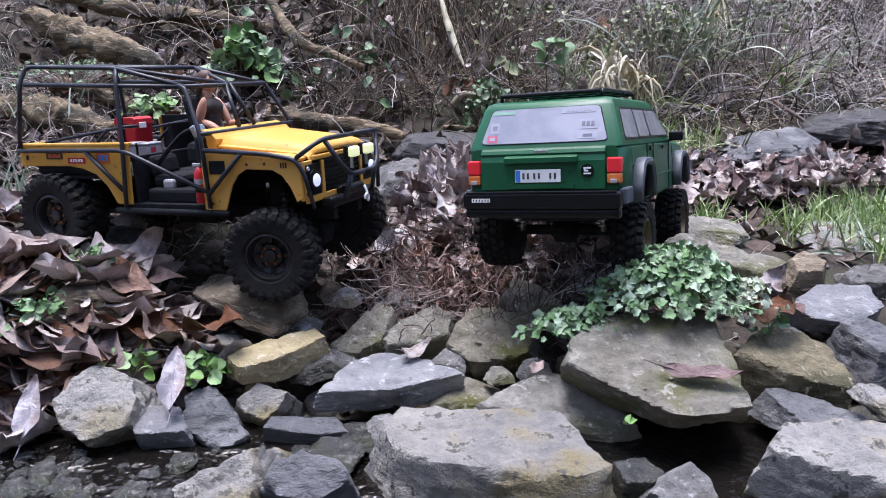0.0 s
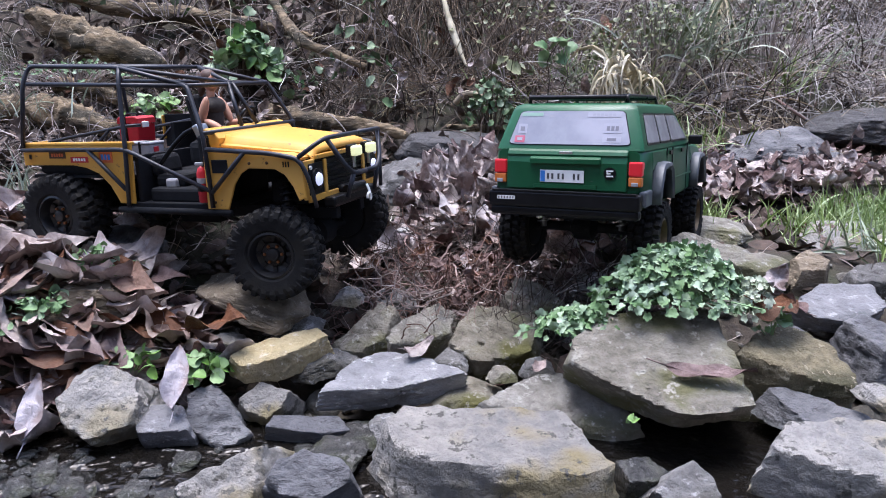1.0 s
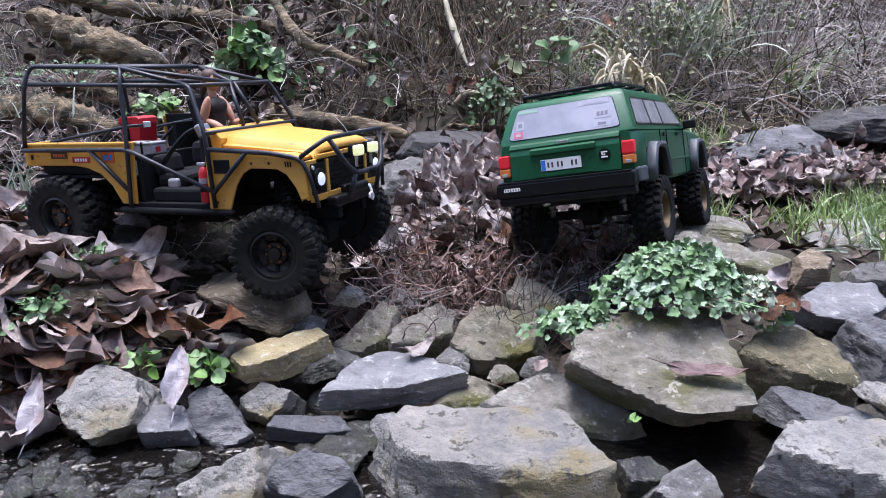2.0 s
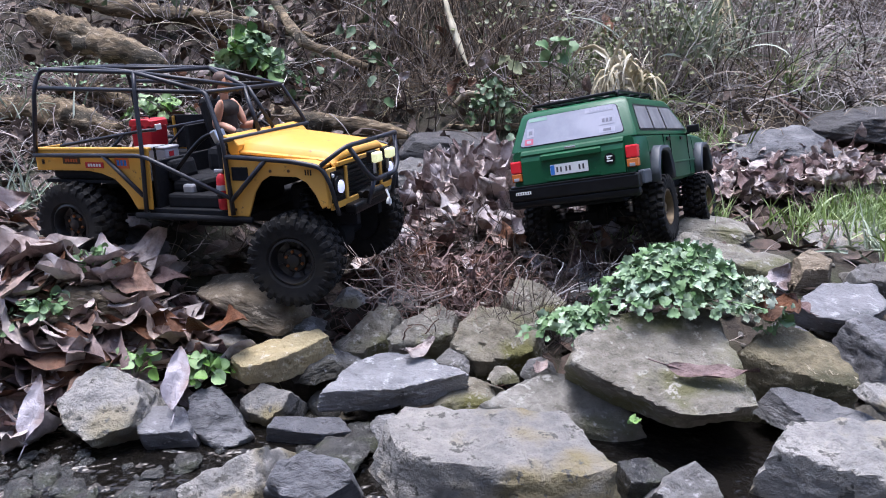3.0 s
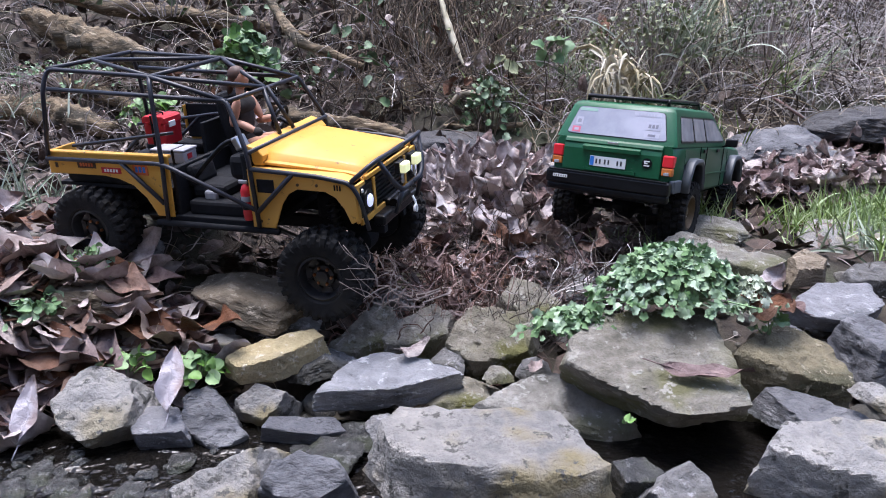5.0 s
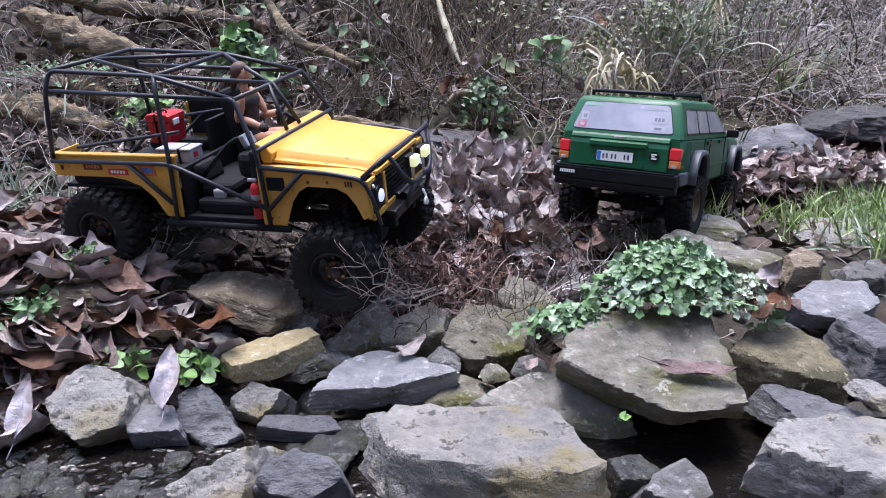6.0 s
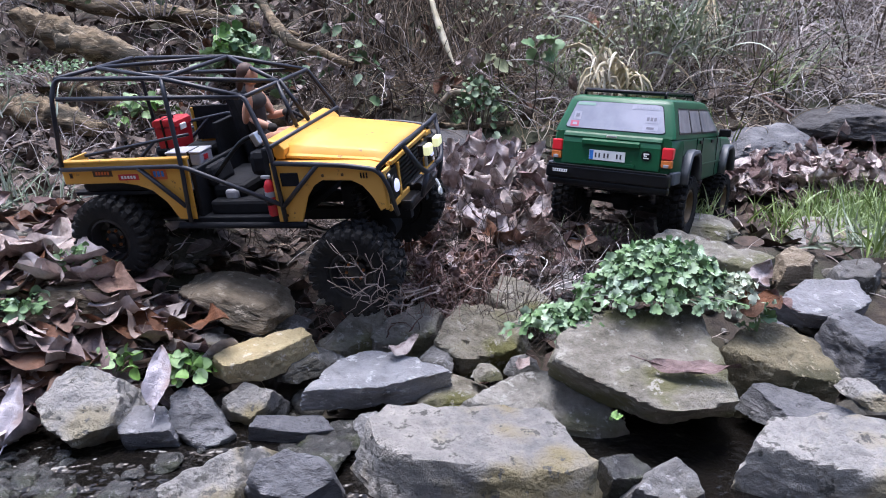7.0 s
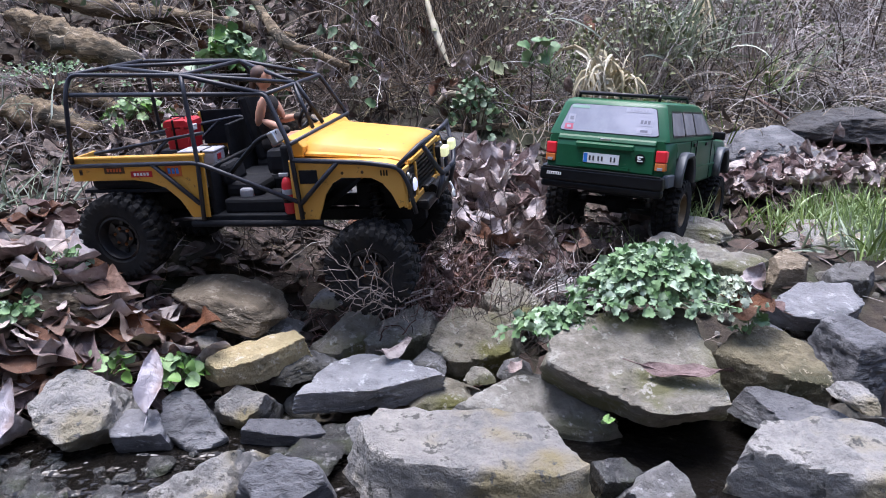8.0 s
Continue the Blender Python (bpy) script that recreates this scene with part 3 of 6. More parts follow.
    # cage
    for s in (-1, 1):
        tube("cage_side", [
            [(-0.198, s * 0.0925, 0.086), (-0.194, s * 0.082, 0.163), (-0.1916, s * 0.0715, 0.1832), (-0.0523, s * 0.0715, 0.1757), (0.0476, s * 0.0785, 0.1517)],
            [(-0.1885, s * 0.0805, 0.162), (0.0476, s * 0.0785, 0.1517)],
            [(-0.0523, s * 0.0715, 0.1757), (-0.046, s * 0.0815, 0.16), (-0.038, s * 0.0935, 0.083), (-0.043, s * 0.0935, 0.017)],
            [(0.035, s * 0.078, 0.1535), (0.0476, s * 0.0795, 0.1517), (0.073, s * 0.0935, 0.1), (0.0765, s * 0.0935, 0.017)],
            [(-0.2, s * 0.0935, 0.083), (-0.038, s * 0.0935, 0.083), (0.075, s * 0.0935, 0.036)],
            [(-0.095, s * 0.0935, 0.083), (-0.044, s * 0.0935, 0.036)],
            [(0.125, s * 0.0935, 0.08), (0.077, s * 0.0935, 0.034)],
        ], 0.0026, "tube", car, "black tubular cage side")
        tube("bed_rail", [[(-0.19, s * 0.06, 0.09), (-0.06, s * 0.06, 0.108), (-0.05, s * 0.05, 0.108)], [(-0.15, s * 0.06, 0.055), (-0.09, s * 0.06, 0.104)]], 0.002, "tube", car)
        tube("sill_bar", [[(-0.06, s * 0.09, 0.012), (0.098, s * 0.09, 0.011)]], 0.0038, "black_matt", car, "black rock slider")
        tube("screen_strut", [[(0.0476, s * 0.004, 0.1535), (0.07, s * 0.016, 0.103)]], 0.0025, "tube", car)
    for line in [
        [(-0.1916, -0.0715, 0.1832), (-0.1916, 0.0715, 0.1832)], [(-0.0523, -0.0715, 0.1757), (-0.0523, 0.0715, 0.1757)],
        [(0.0476, -0.0785, 0.1517), (0.0476, 0.0785, 0.1517)], [(0.074, -0.0935, 0.1), (0.074, 0.0935, 0.1)],
        [(-0.19, 0, 0.1832), (-0.0523, -0.07, 0.1757)], [(-0.19, 0, 0.1832), (-0.0523, 0.07, 0.1757)],
        [(-0.0523, -0.07, 0.1757), (0.0476, 0.0, 0.153)], [(-0.0523, 0.07, 0.1757), (0.0476, 0.0, 0.153)],
    ]:
        tube("roof_bar", [line], 0.0026, "tube", car, "", 0.001)
    # chassis
    bm = bmesh.new()
    for s in (-1, 1):
        box(bm, (0.0, s * 0.03, 0.004), (0.4, 0.01, 0.014), 0.001)
    box(bm, (0.0, 0, -0.004), (0.06, 0.05, 0.022), 0.004)
    box(bm, (0.15, 0, 0.03), (0.05, 0.1, 0.03), 0.004)
    box(bm, (-0.15, 0, 0.02), (0.05, 0.1, 0.03), 0.004)
    part("chassis", bm, "black_matt", car, "black ladder chassis with gearbox")
    for x, z in ((0.15, -0.028), (-0.15, 0.008)):
        bm = lathe(bmesh.new(), [(0.007, -0.075), (0.007, 0.075)], 12, (x, 0, z))
        lathe(bm, [(0.004, -0.02), (0.017, -0.012), (0.017, 0.012), (0.004, 0.02)], 14, (x, 0.01, z))
        part("axle", bm, "black_matt", car, "black beam axle", True)
        for s in (-1, 1):
            pts = [(x + math.cos(k * 0.9) * 0.008, s * 0.055 + math.sin(k * 0.9) * 0.008, z + 0.005 + k * 0.0011) for k in range(56)]
            verts, faces = [], []
            sweep(pts, 0.0013, 5, verts, faces)
            sweep([(x, s * 0.055, z), (x, s * 0.055, z + 0.07)], 0.005, 8, verts, faces)
            part("shock_absorber", pymesh("shock_absorber", verts, faces, "black", True), None, car, "black coil-over shock absorber")
            tube("link_arm", [[(x, s * 0.05, z - 0.002), (0.03 if x > 0 else -0.03, s * 0.028, 0.0)]], 0.003, "steel", car, "steel suspension link")
    # extinguisher
    bm = lathe(bmesh.new(), [(0.005, 0.022), (0.006, 0.024), (0.006, 0.056), (0.004, 0.061), (0.002, 0.063)], 16, (0.0605, -0.0865, 0), "Z")
    ex = part("fire_extinguisher", bm, "red", car, "small red fire extinguisher with white label", True)
    part("label_band", lathe(bmesh.new(), [(0.0063, 0.044), (0.0063, 0.05)], 16, (0.0605, -0.0865, 0), "Z"), "grey", ex, "white printed band", True)
    part("strap", lathe(bmesh.new(), [(0.0064, 0.035), (0.0064, 0.039)], 16, (0.0605, -0.0865, 0), "Z"), "black", ex)
    part("nozzle", box(bmesh.new(), (0.058, -0.0865, 0.0655), (0.011, 0.003, 0.004), 0.001), "grey", ex)
    # stickers; the writing is plain bars
    def sticker(x, z, w, h, m, bars, bm_mat, label):
        st = part("sticker", box(bmesh.new(), (x, -0.0899, z), (w, 0.0006, h)), m, car, label)
        for k in range(bars):
            part("print_bar", box(bmesh.new(), (x - w * 0.38 + w * 0.76 * (k + 0.5) / bars, -0.0903, z), (w * 0.5 / bars, 0.0004, h * 0.5)), bm_mat, st)
    sticker(-0.147, 0.0765, 0.026, 0.008, "brown", 5, "orange", "dark brown sticker with orange print")
    sticker(-0.113, 0.071, 0.027, 0.007, "red", 5, "white", "red sticker with white print")
    sticker(-0.072, 0.074, 0.02, 0.013, "orange", 3, "blue", "orange sticker with blue print")
    sticker(-0.191, 0.0745, 0.004, 0.006, "brown", 1, "black", "small dark mud-stained sticker")
    # the nose is a little shorter than the rest was drawn
    for ob in car.children_recursive:
        if ob.name.split(".")[0] in ("bonnet", "nose_panel", "wing", "vent", "marking", "rivet", "grille", "headlight", "lens", "indicator", "bumper", "tow_hook", "bull_bar"):
            for v in ob.data.vertices:
                if v.co.x > 0.1:
                    v.co.x = 0.1 + (v.co.x - 0.1) * 0.9
    wl = wheels(car, 0.0515, 0.044, 0.026, "rim_black", "copper", [(0.15, -0.083, -0.033), (0.15, 0.083, -0.02), (-0.15, -0.083, 0.014), (-0.15, 0.083, 0.01)], "black dished wheel rim with copper bolts")
    return car, wl


def cool_box():
    ob = thing("cool_box", "red toy cool box with black strap in the truck bed", "cool box")
    bm = prism(bmesh.new(), [(-0.0145, 0), (0.0145, 0), (0.0165, 0.026), (-0.0165, 0.026)], -0.016, 0.016, 0.002)
    part("box_body", bm, "red", ob, "red plastic body")
    bm = prism(bmesh.new(), [(-0.0172, 0.0268), (0.0172, 0.0268), (0.0168, 0.0335), (0.013, 0.0362), (-0.013, 0.0362), (-0.0168, 0.0335)], -0.0168, 0.0168, 0.0012)
    part("lid", bm, "red", ob)
    part("strap", box(bmesh.new(), (-0.003, 0, 0.0185), (0.0028, 0.0345, 0.0365), 0.0005), "black", ob, "black webbing strap")
    part("latch", box(bmesh.new(), (0.0178, -0.004, 0.0255), (0.002, 0.012, 0.0075), 0.0008), "white", ob, "white latch plate")
    for s in (-1, 1):
        part("hinge", box(bmesh.new(), (s * 0.009, -0.0168, 0.0265), (0.005, 0.0012, 0.004), 0.0004), "red", ob)
    tube("handle", [[(-0.011, -0.005, 0.036), (-0.011, -0.005, 0.0395), (0.007, -0.005, 0.0395), (0.007, -0.005, 0.036)]], 0.001, "black", ob, "black carrying handle", 0.003, 6)
    return ob


def battery_box():
    ob = thing("battery_box", "pale grey toy battery box with red mark", "box")
    part("box_body", box(bmesh.new(), (0, 0, 0.007), (0.046, 0.026, 0.014), 0.002), "grey", ob)
    part("lid", box(bmesh.new(), (0, 0, 0.0155), (0.0475, 0.0275, 0.003), 0.0012), "grey", ob, "paler flat lid")
    part("mark", box(bmesh.new(), (0.0233, -0.002, 0.008), (0.0008, 0.008, 0.006)), "red", ob, "red printed mark")
    part("cable", box(bmesh.new(), (0.008, 0, 0.0082), (0.003, 0.0282, 0.0185), 0.0005), "black", ob)
    return ob


def driver_doll():
    """One plain seated figure, in one mesh."""
    bm = bmesh.new()
    def blob(c, s, rot=(0, 0, 0), mi=0):
        g = bmesh.ops.create_uvsphere(bm, u_segments=14, v_segments=9, radius=1, matrix=pose(*c, *rot) @ Matrix.Diagonal((*s, 1)))
        for v in g["verts"]:
            for f in v.link_faces:
                f.material_index, f.smooth = mi, True
    blob((0, 0, 0.032), (0.009, 0.0135, 0.024), (0, 6, 0), 1)
    blob((0.002, 0, 0.047), (0.0095, 0.0165, 0.01), (0, 6, 0), 1)
    blob((0, 0, 0.008), (0.012, 0.0145, 0.011), (0, 0, 0), 1)
    blob((-0.001, 0, 0.06), (0.0045, 0.0045, 0.008))
    blob((0.001, 0, 0.073), (0.009, 0.0078, 0.0105))
    blob((-0.0025, 0, 0.077), (0.0095, 0.0088, 0.0095), (0, 0, 0), 2)
    blob((-0.011, 0, 0.068), (0.004, 0.0045, 0.011), (0, 15, 0), 2)
    for s in (-1, 1):
        blob((0.002, s * 0.0185, 0.043), (0.005, 0.0048, 0.016), (0, 20 if s < 0 else -30, s * -6))
        blob((0.014, s * 0.0195, 0.0285), (0.0135, 0.004, 0.004), (0, 25 if s < 0 else -10, 0))
        blob((0.0255, s * 0.0185, 0.0235 if s < 0 else 0.03), (0.0055, 0.0045, 0.0045), (0, 10, 0), 1)
        blob((0.022, s * 0.0085, 0.0095), (0.021, 0.0075, 0.0075), (0, -8, 0))
        blob((0.045, s * 0.0085, -0.004), (0.006, 0.006, 0.018), (0, 10, 0))
    bmesh.ops.scale(bm, vec=(1.2, 1.2, 1.2), verts=bm.verts)
    return tagged(part("driver_doll", bm, ("skin", "cloth", "hair")), "small plastic doll in dark clothes seated at the wheel", "doll")


truck, truck_wheels = yellow_truck()
box_red, box_grey, doll = cool_box(), battery_box(), driver_doll()


# ---- green toy estate car; the same axes ----
def green_car():
    car = thing("toy_estate_car", "dark green toy off-road estate car with black roof rack", "toy car")
    # half sections of the body from the tail to the nose: x, half width below and at the waist, height of sill and waist
    def loft(bm, secs, close=True):
        rings = [[bm.verts.new(p) for p in s] for s in secs]
        for a, b in zip(rings, rings[1:]):
            n = len(a)
            for k in range(n):
                bm.faces.new((a[k], a[(k + 1) % n], b[(k + 1) % n], b[k]))
        if close:
            bm.faces.new(rings[0])
            bm.faces.new(rings[-1][::-1])
        return bm
    def ring(x, hw, z0, z1, dx=0.0, edge=0.004):
        half = [(hw - 0.004, z0), (hw, z0 + edge), (hw, z0 + (z1 - z0) * 0.5), (hw - 0.0015, z1 - edge), (hw - 0.006, z1)]
        return [(x + dx * (z - z0), -y, z) for y, z in half] + [(x + dx * (z - z0), y, z) for y, z in half[::-1]]
    # lower body in pieces between the wheel arches
    bm = bmesh.new()
    loft(bm, [ring(-0.2, 0.081, 0.03, 0.076, 0.02), ring(-0.195, 0.084, 0.028, 0.077), ring(-0.158, 0.0855, 0.022, 0.077), ring(-0.157, 0.0855, 0.05, 0.077)])
    loft(bm, [ring(-0.157, 0.0855, 0.05, 0.077), ring(-0.08, 0.0855, 0.05, 0.077)])
    loft(bm, [ring(-0.08, 0.0855, 0.012, 0.077), ring(0.01, 0.0858, 0.011, 0.0765), ring(0.092, 0.0852, 0.012, 0.0755)])
    loft(bm, [ring(0.092, 0.0852, 0.048, 0.0755), ring(0.172, 0.0835, 0.048, 0.071)])
    loft(bm, [ring(0.172, 0.0835, 0.022, 0.071), ring(0.2, 0.081, 0.024, 0.068), ring(0.206, 0.077, 0.03, 0.064)])
    prism(bm, [(0.07, 0.0745), (0.2, 0.0675), (0.2, 0.07), (0.1, 0.0795), (0.075, 0.081)], -0.058, 0.058, 0.002)
    part("body", bm, "green", car, "dark green painted lower body", True)
    # tailgate
    bm = bmesh.new()
    prism(bm, [(-0.2045, 0.033), (-0.2045, 0.062), (-0.2025, 0.068), (-0.2035, 0.0705), (-0.2015, 0.074), (-0.1965, 0.078), (-0.19, 0.078), (-0.19, 0.033)], -0.068, 0.068, 0.0012)
    prism(bm, [(-0.2065, 0.034), (-0.2065, 0.0385), (-0.2035, 0.0385), (-0.2035, 0.034)], -0.036, 0.036, 0.0008)
    prism(bm, [(-0.2085, 0.061), (-0.2085, 0.066), (-0.2035, 0.0685), (-0.2035, 0.061)], -0.04, 0.04, 0.0012)
    tg = part("tailgate", bm, "green", car, "dark green tailgate with recessed plate bay")
    bm = box(bmesh.new(), (-0.2055, 0.003, 0.047), (0.0014, 0.05, 0.0135), 0.0005)
    pl = part("number_plate", bm, "white", tg, "white number plate with blue end")
    part("blue_field", box(bmesh.new(), (-0.2064, 0.0247, 0.047), (0.0006, 0.0052, 0.012)), "blue", pl, "blue field of plate")
    for k, y in enumerate((0.0185, 0.0135, 0.0065, 0.0015, -0.011, -0.016)):
        part("plate_bar", box(bmesh.new(), (-0.2064, y, 0.047), (0.0006, 0.0022, 0.0062)), "ink", pl)
    part("badge", box(bmesh.new(), (-0.2026, 0.0, 0.0723), (0.0012, 0.015, 0.0035), 0.0006), "steel", tg, "small chrome badge bar")
    bm = lathe(bmesh.new(), [(0.0068, -0.205), (0.0068, -0.2056)], 20, (0, -0.05, 0.0515), "X")
    dec = part("decal", bm, "black", tg, "round black and white decal")
    for dy, dz, w, h in ((0.0, 0.0028, 0.0075, 0.0016), (0.0, -0.0028, 0.0075, 0.0016), (0.001, 0.0, 0.004, 0.0016), (0.0025, 0.0016, 0.0016, 0.0032)):
        part("decal_bar", box(bmesh.new(), (-0.206, -0.05 + dy, 0.0515 + dz), (0.0006, w, h)), "white", dec)
    # cabin
    def cab_ring(z, x0, x1, hw, inset):
        return [(x0, -hw + inset, z), (x0 + 0.004, -hw, z), (x1 - 0.004, -hw, z), (x1, -hw + inset, z), (x1, hw - inset, z), (x1 - 0.004, hw, z), (x0 + 0.004, hw, z), (x0, hw - inset, z)]
    bm = bmesh.new()
    loft(bm, [cab_ring(0.0755, -0.199, 0.088, 0.0835, 0.004), cab_ring(0.08, -0.197, 0.082, 0.0825, 0.004), cab_ring(0.118, -0.182, 0.028, 0.0715, 0.006),
              cab_ring(0.1235, -0.1785, 0.02, 0.0685, 0.008), cab_ring(0.1262, -0.172, 0.012, 0.062, 0.012), cab_ring(0.1268, -0.15, -0.005, 0.05, 0.014)])
    part("cabin", bm, "green", car, "dark green cabin with pillars", True)
    # glazing, let into the cabin and set a little proud
    def pane(name, corners, material, parent, label, lift, inner=None):
        """A bevelled pane through four corners, pushed out along its normal."""
        v = [Vector(c) for c in corners]
        n = (v[1] - v[0]).cross(v[3] - v[0]).normalized()
        cut = bmesh.new()
        r = 0.12
        pts = []
        for i in range(4):
            a, b, c = v[i - 1], v[i], v[(i + 1) % 4]
            pts += [b + (a - b) * r * 0.6, b + (a - b) * r * 0.15 + (c - b) * r * 0.15, b + (c - b) * r * 0.6]
        top = [cut.verts.new(p + n * lift) for p in pts]
        low = [cut.verts.new(p - n * 0.002) for p in pts]
        cut.faces.new(top)
        for i in range(len(pts)):
            cut.faces.new((top[i], low[i], low[(i + 1) % len(pts)], top[(i + 1) % len(pts)]))
        return part(name, cut, material, parent, label)
    def rear(y, t):
        return (-0.197 + 0.015 * t, y, 0.0795 + 0.0405 * t)
    seal = pane("window_seal", [rear(0.0698, 0.022), rear(-0.0698, 0.022), rear(-0.0593, 0.945), rear(0.0593, 0.945)], "black", car, "black rubber window seal", 0.0006)
    rw = pane("rear_window", [rear(0.069, 0.04), rear(-0.069, 0.04), rear(-0.0585, 0.93), rear(0.0585, 0.93)], "glass", car, "rear window with pale sky reflection painted in, and stickers", 0.0012)
    def rear_sticker(y, t, w, h, m, bars=0, bmat="black"):
        c = Vector(rear(y, t)) + Vector((-0.00125, 0, 0.0005))
        st = part("sticker", box(bmesh.new(), c, (0.0003, w, h), 0, (0, 20.3, 0)), m, rw)
        for k in range(bars):
            part("print_bar", box(bmesh.new(), c + Vector((-0.0002, w * (0.36 - 0.72 * (k + 0.5) / bars), 0)), (0.0003, w * 0.5 / bars, h * 0.45), 0, (0, 20.3, 0)), bmat, st)
    rear_sticker(0.0545, 0.45, 0.01, 0.0115, "faded", 1, "print_dim")
    rear_sticker(0.0565, 0.17, 0.012, 0.008, "rose", 1, "faded")
    rear_sticker(0.045, 0.84, 0.025, 0.004, "mint")
    rear_sticker(-0.037, 0.83, 0.036, 0.006, "faded", 6, "glass")
    rear_sticker(-0.048, 0.47, 0.02, 0.011, "faded", 3, "print_dim")
    rear_sticker(-0.048, 0.18, 0.02, 0.007, "faded", 1, "print_dim")
    def flank(x, t, s):
        hw = 0.0825 - 0.011 * t
        return (x, s * hw, 0.08 + 0.038 * t)
    for s in (-1, 1):
        for x0, x1, d0, d1, name in ((-0.173, -0.112, 0.014, 0.004, "quarter_window"), (-0.104, -0.048, 0.004, 0.0, "rear_side_window"), (-0.04, 0.062, 0.0, -0.048, "front_side_window")):
            q = [flank(x0, 0.08, s), flank(x1, 0.08, s), flank(x1 + d1 * 0.9, 0.86, s), flank(x0 + d0 * 0.9, 0.86, s)]
            o = [flank(x0 - 0.003, 0.02, s), flank(x1 + 0.003, 0.02, s), flank(x1 + 0.003 + d1, 0.93, s), flank(x0 - 0.003 + d0, 0.93, s)]
            if s > 0:
                q, o = q[::-1], o[::-1]
            pane("window_seal", o, "black", car, "", 0.0005)
            pane(name, q, "glass_side", car, "grey side window with pale reflections painted in", 0.001)
        bm = box(bmesh.new(), (0.066, s * 0.0945, 0.081), (0.008, 0.018, 0.012), 0.002)
        box(bm, (0.069, s * 0.0845, 0.0755), (0.004, 0.008, 0.003), 0.0005)
        part("wing_mirror", bm, "black", car, "black wing mirror")
        for x in (-0.058, 0.02):
            part("door_handle", box(bmesh.new(), (x, s * 0.0862, 0.069), (0.014, 0.002, 0.005), 0.0008), "black", car, "black door handle")
        for x in (-0.08, -0.044, 0.06):
            part("door_gap", box(bmesh.new(), (x, s * 0.0855, 0.045), (0.0012, 0.0012, 0.06)), "black", car)
        part("side_crease", box(bmesh.new(), (0.006, s * 0.0862, 0.036), (0.17, 0.0016, 0.003), 0.0007), "green", car)
        # wheel arch flares
        for xc, w0 in ((-0.118, 0.041), (0.132, 0.041)):
            bm = bmesh.new()
            arch = [(-1.0, 0.016), (-0.93, 0.034), (-0.66, 0.052), (-0.4, 0.0565), (0.4, 0.0565), (0.66, 0.052), (0.93, 0.034), (1.0, 0.016)]
            prof = ((0.0, 0.083), (0.0, 0.0945), (0.0035, 0.097), (0.0075, 0.0955), (0.009, 0.083))
            rows = []
            for u, z in arch:
                cx, cz = xc + u * w0, z
                ox, oz = Vector((u, 0, (z - 0.02) * 22)).normalized().x, Vector((u, 0, (z - 0.02) * 22)).normalized().z
                rows.append([bm.verts.new((cx + ox * d - ox * 0.006, s * y, cz + oz * d - oz * 0.004)) for d, y in prof])
            for a, b in zip(rows, rows[1:]):
                for k in range(len(prof) - 1):
                    bm.faces.new((a[k], a[k + 1], b[k + 1], b[k]))
            fl = part("arch_flare", bm, "flare", car, "grey plastic wheel arch flare", True)
            so = fl.modifiers.new("thick", "SOLIDIFY")
            so.thickness = 0.002
        # tail lamps
        bm = box(bmesh.new(), (-0.1975, s * 0.0765, 0.0565), (0.013, 0.0145, 0.0155), 0.0018)
        tl = part("tail_lamp", bm, "tail_red", car, "red tail lamp above amber indicator")
        part("amber_lens", box(bmesh.new(), (-0.1975, s * 0.0765, 0.043), (0.0126, 0.0143, 0.0105), 0.0015), "tail_amber", tl, "amber indicator lens")
        part("clear_lens", box(bmesh.new(), (-0.2045, s * 0.0765, 0.0405), (0.0014, 0.007, 0.004), 0.0005), "grey", tl, "clear reversing lens")
        part("mudflap_corner", box(bmesh.new(), (-0.184, s * 0.0845, 0.0245), (0.034, 0.008, 0.017), 0.002), "flare", car)
        bm = lathe(bmesh.new(), [(0.011, 0.204), (0.011, 0.2075), (0.005, 0.209)], 16, (0, s * 0.055, 0.054), "X")
        part("headlight", bm, "white", car, "clear square headlight")
    # bumpers
    bm = box(bmesh.new(), (-0.2085, 0, 0.0215), (0.015, 0.171, 0.018), 0.0028)
    bumper = part("rear_bumper", bm, "black", car, "black plastic rear bumper")
    part("valance", box(bmesh.new(), (-0.2065, 0, 0.0085), (0.013, 0.1695, 0.012), 0.004), "black", bumper)
    part("trim_strip", box(bmesh.new(), (-0.2135, 0, 0.0305), (0.006, 0.163, 0.0022), 0.0006), "black", bumper)
    st = part("bumper_mark", box(bmesh.new(), (-0.2164, 0.064, 0.0225), (0.0006, 0.021, 0.004)), "white", car, "white printed mark on bumper")
    for k in range(6):
        part("print_bar", box(bmesh.new(), (-0.2168, 0.064 + 0.0085 - k * 0.0034, 0.0225), (0.0004, 0.0011, 0.0024)), "black", st)
    bm = box(bmesh.new(), (0.212, 0, 0.024), (0.014, 0.17, 0.02), 0.003)
    part("front_bumper", bm, "black", car, "black plastic front bumper")
    bm = box(bmesh.new(), (0.2055, 0, 0.052), (0.003, 0.14, 0.024), 0.001)
    part("grille", bm, "black", car, "black slotted grille")
    # roof rack
    rack = []
    for s in (-1, 1):
        rack += [[(-0.165, s * 0.056, 0.1265), (-0.163, s * 0.056, 0.134), (0.0, s * 0.052, 0.136), (0.012, s * 0.052, 0.127)]]
    for x in (-0.16, -0.11, -0.06, -0.01):
        rack += [[(x, -0.056, 0.1335), (x, 0.056, 0.1335)]]
    rr = tube("roof_rack", rack, 0.0022, "black", car, "black roof rack", 0.004, 6)
    part("rack_deflector", box(bmesh.new(), (-0.167, 0, 0.1325), (0.008, 0.112, 0.004), 0.0012), "black", rr)
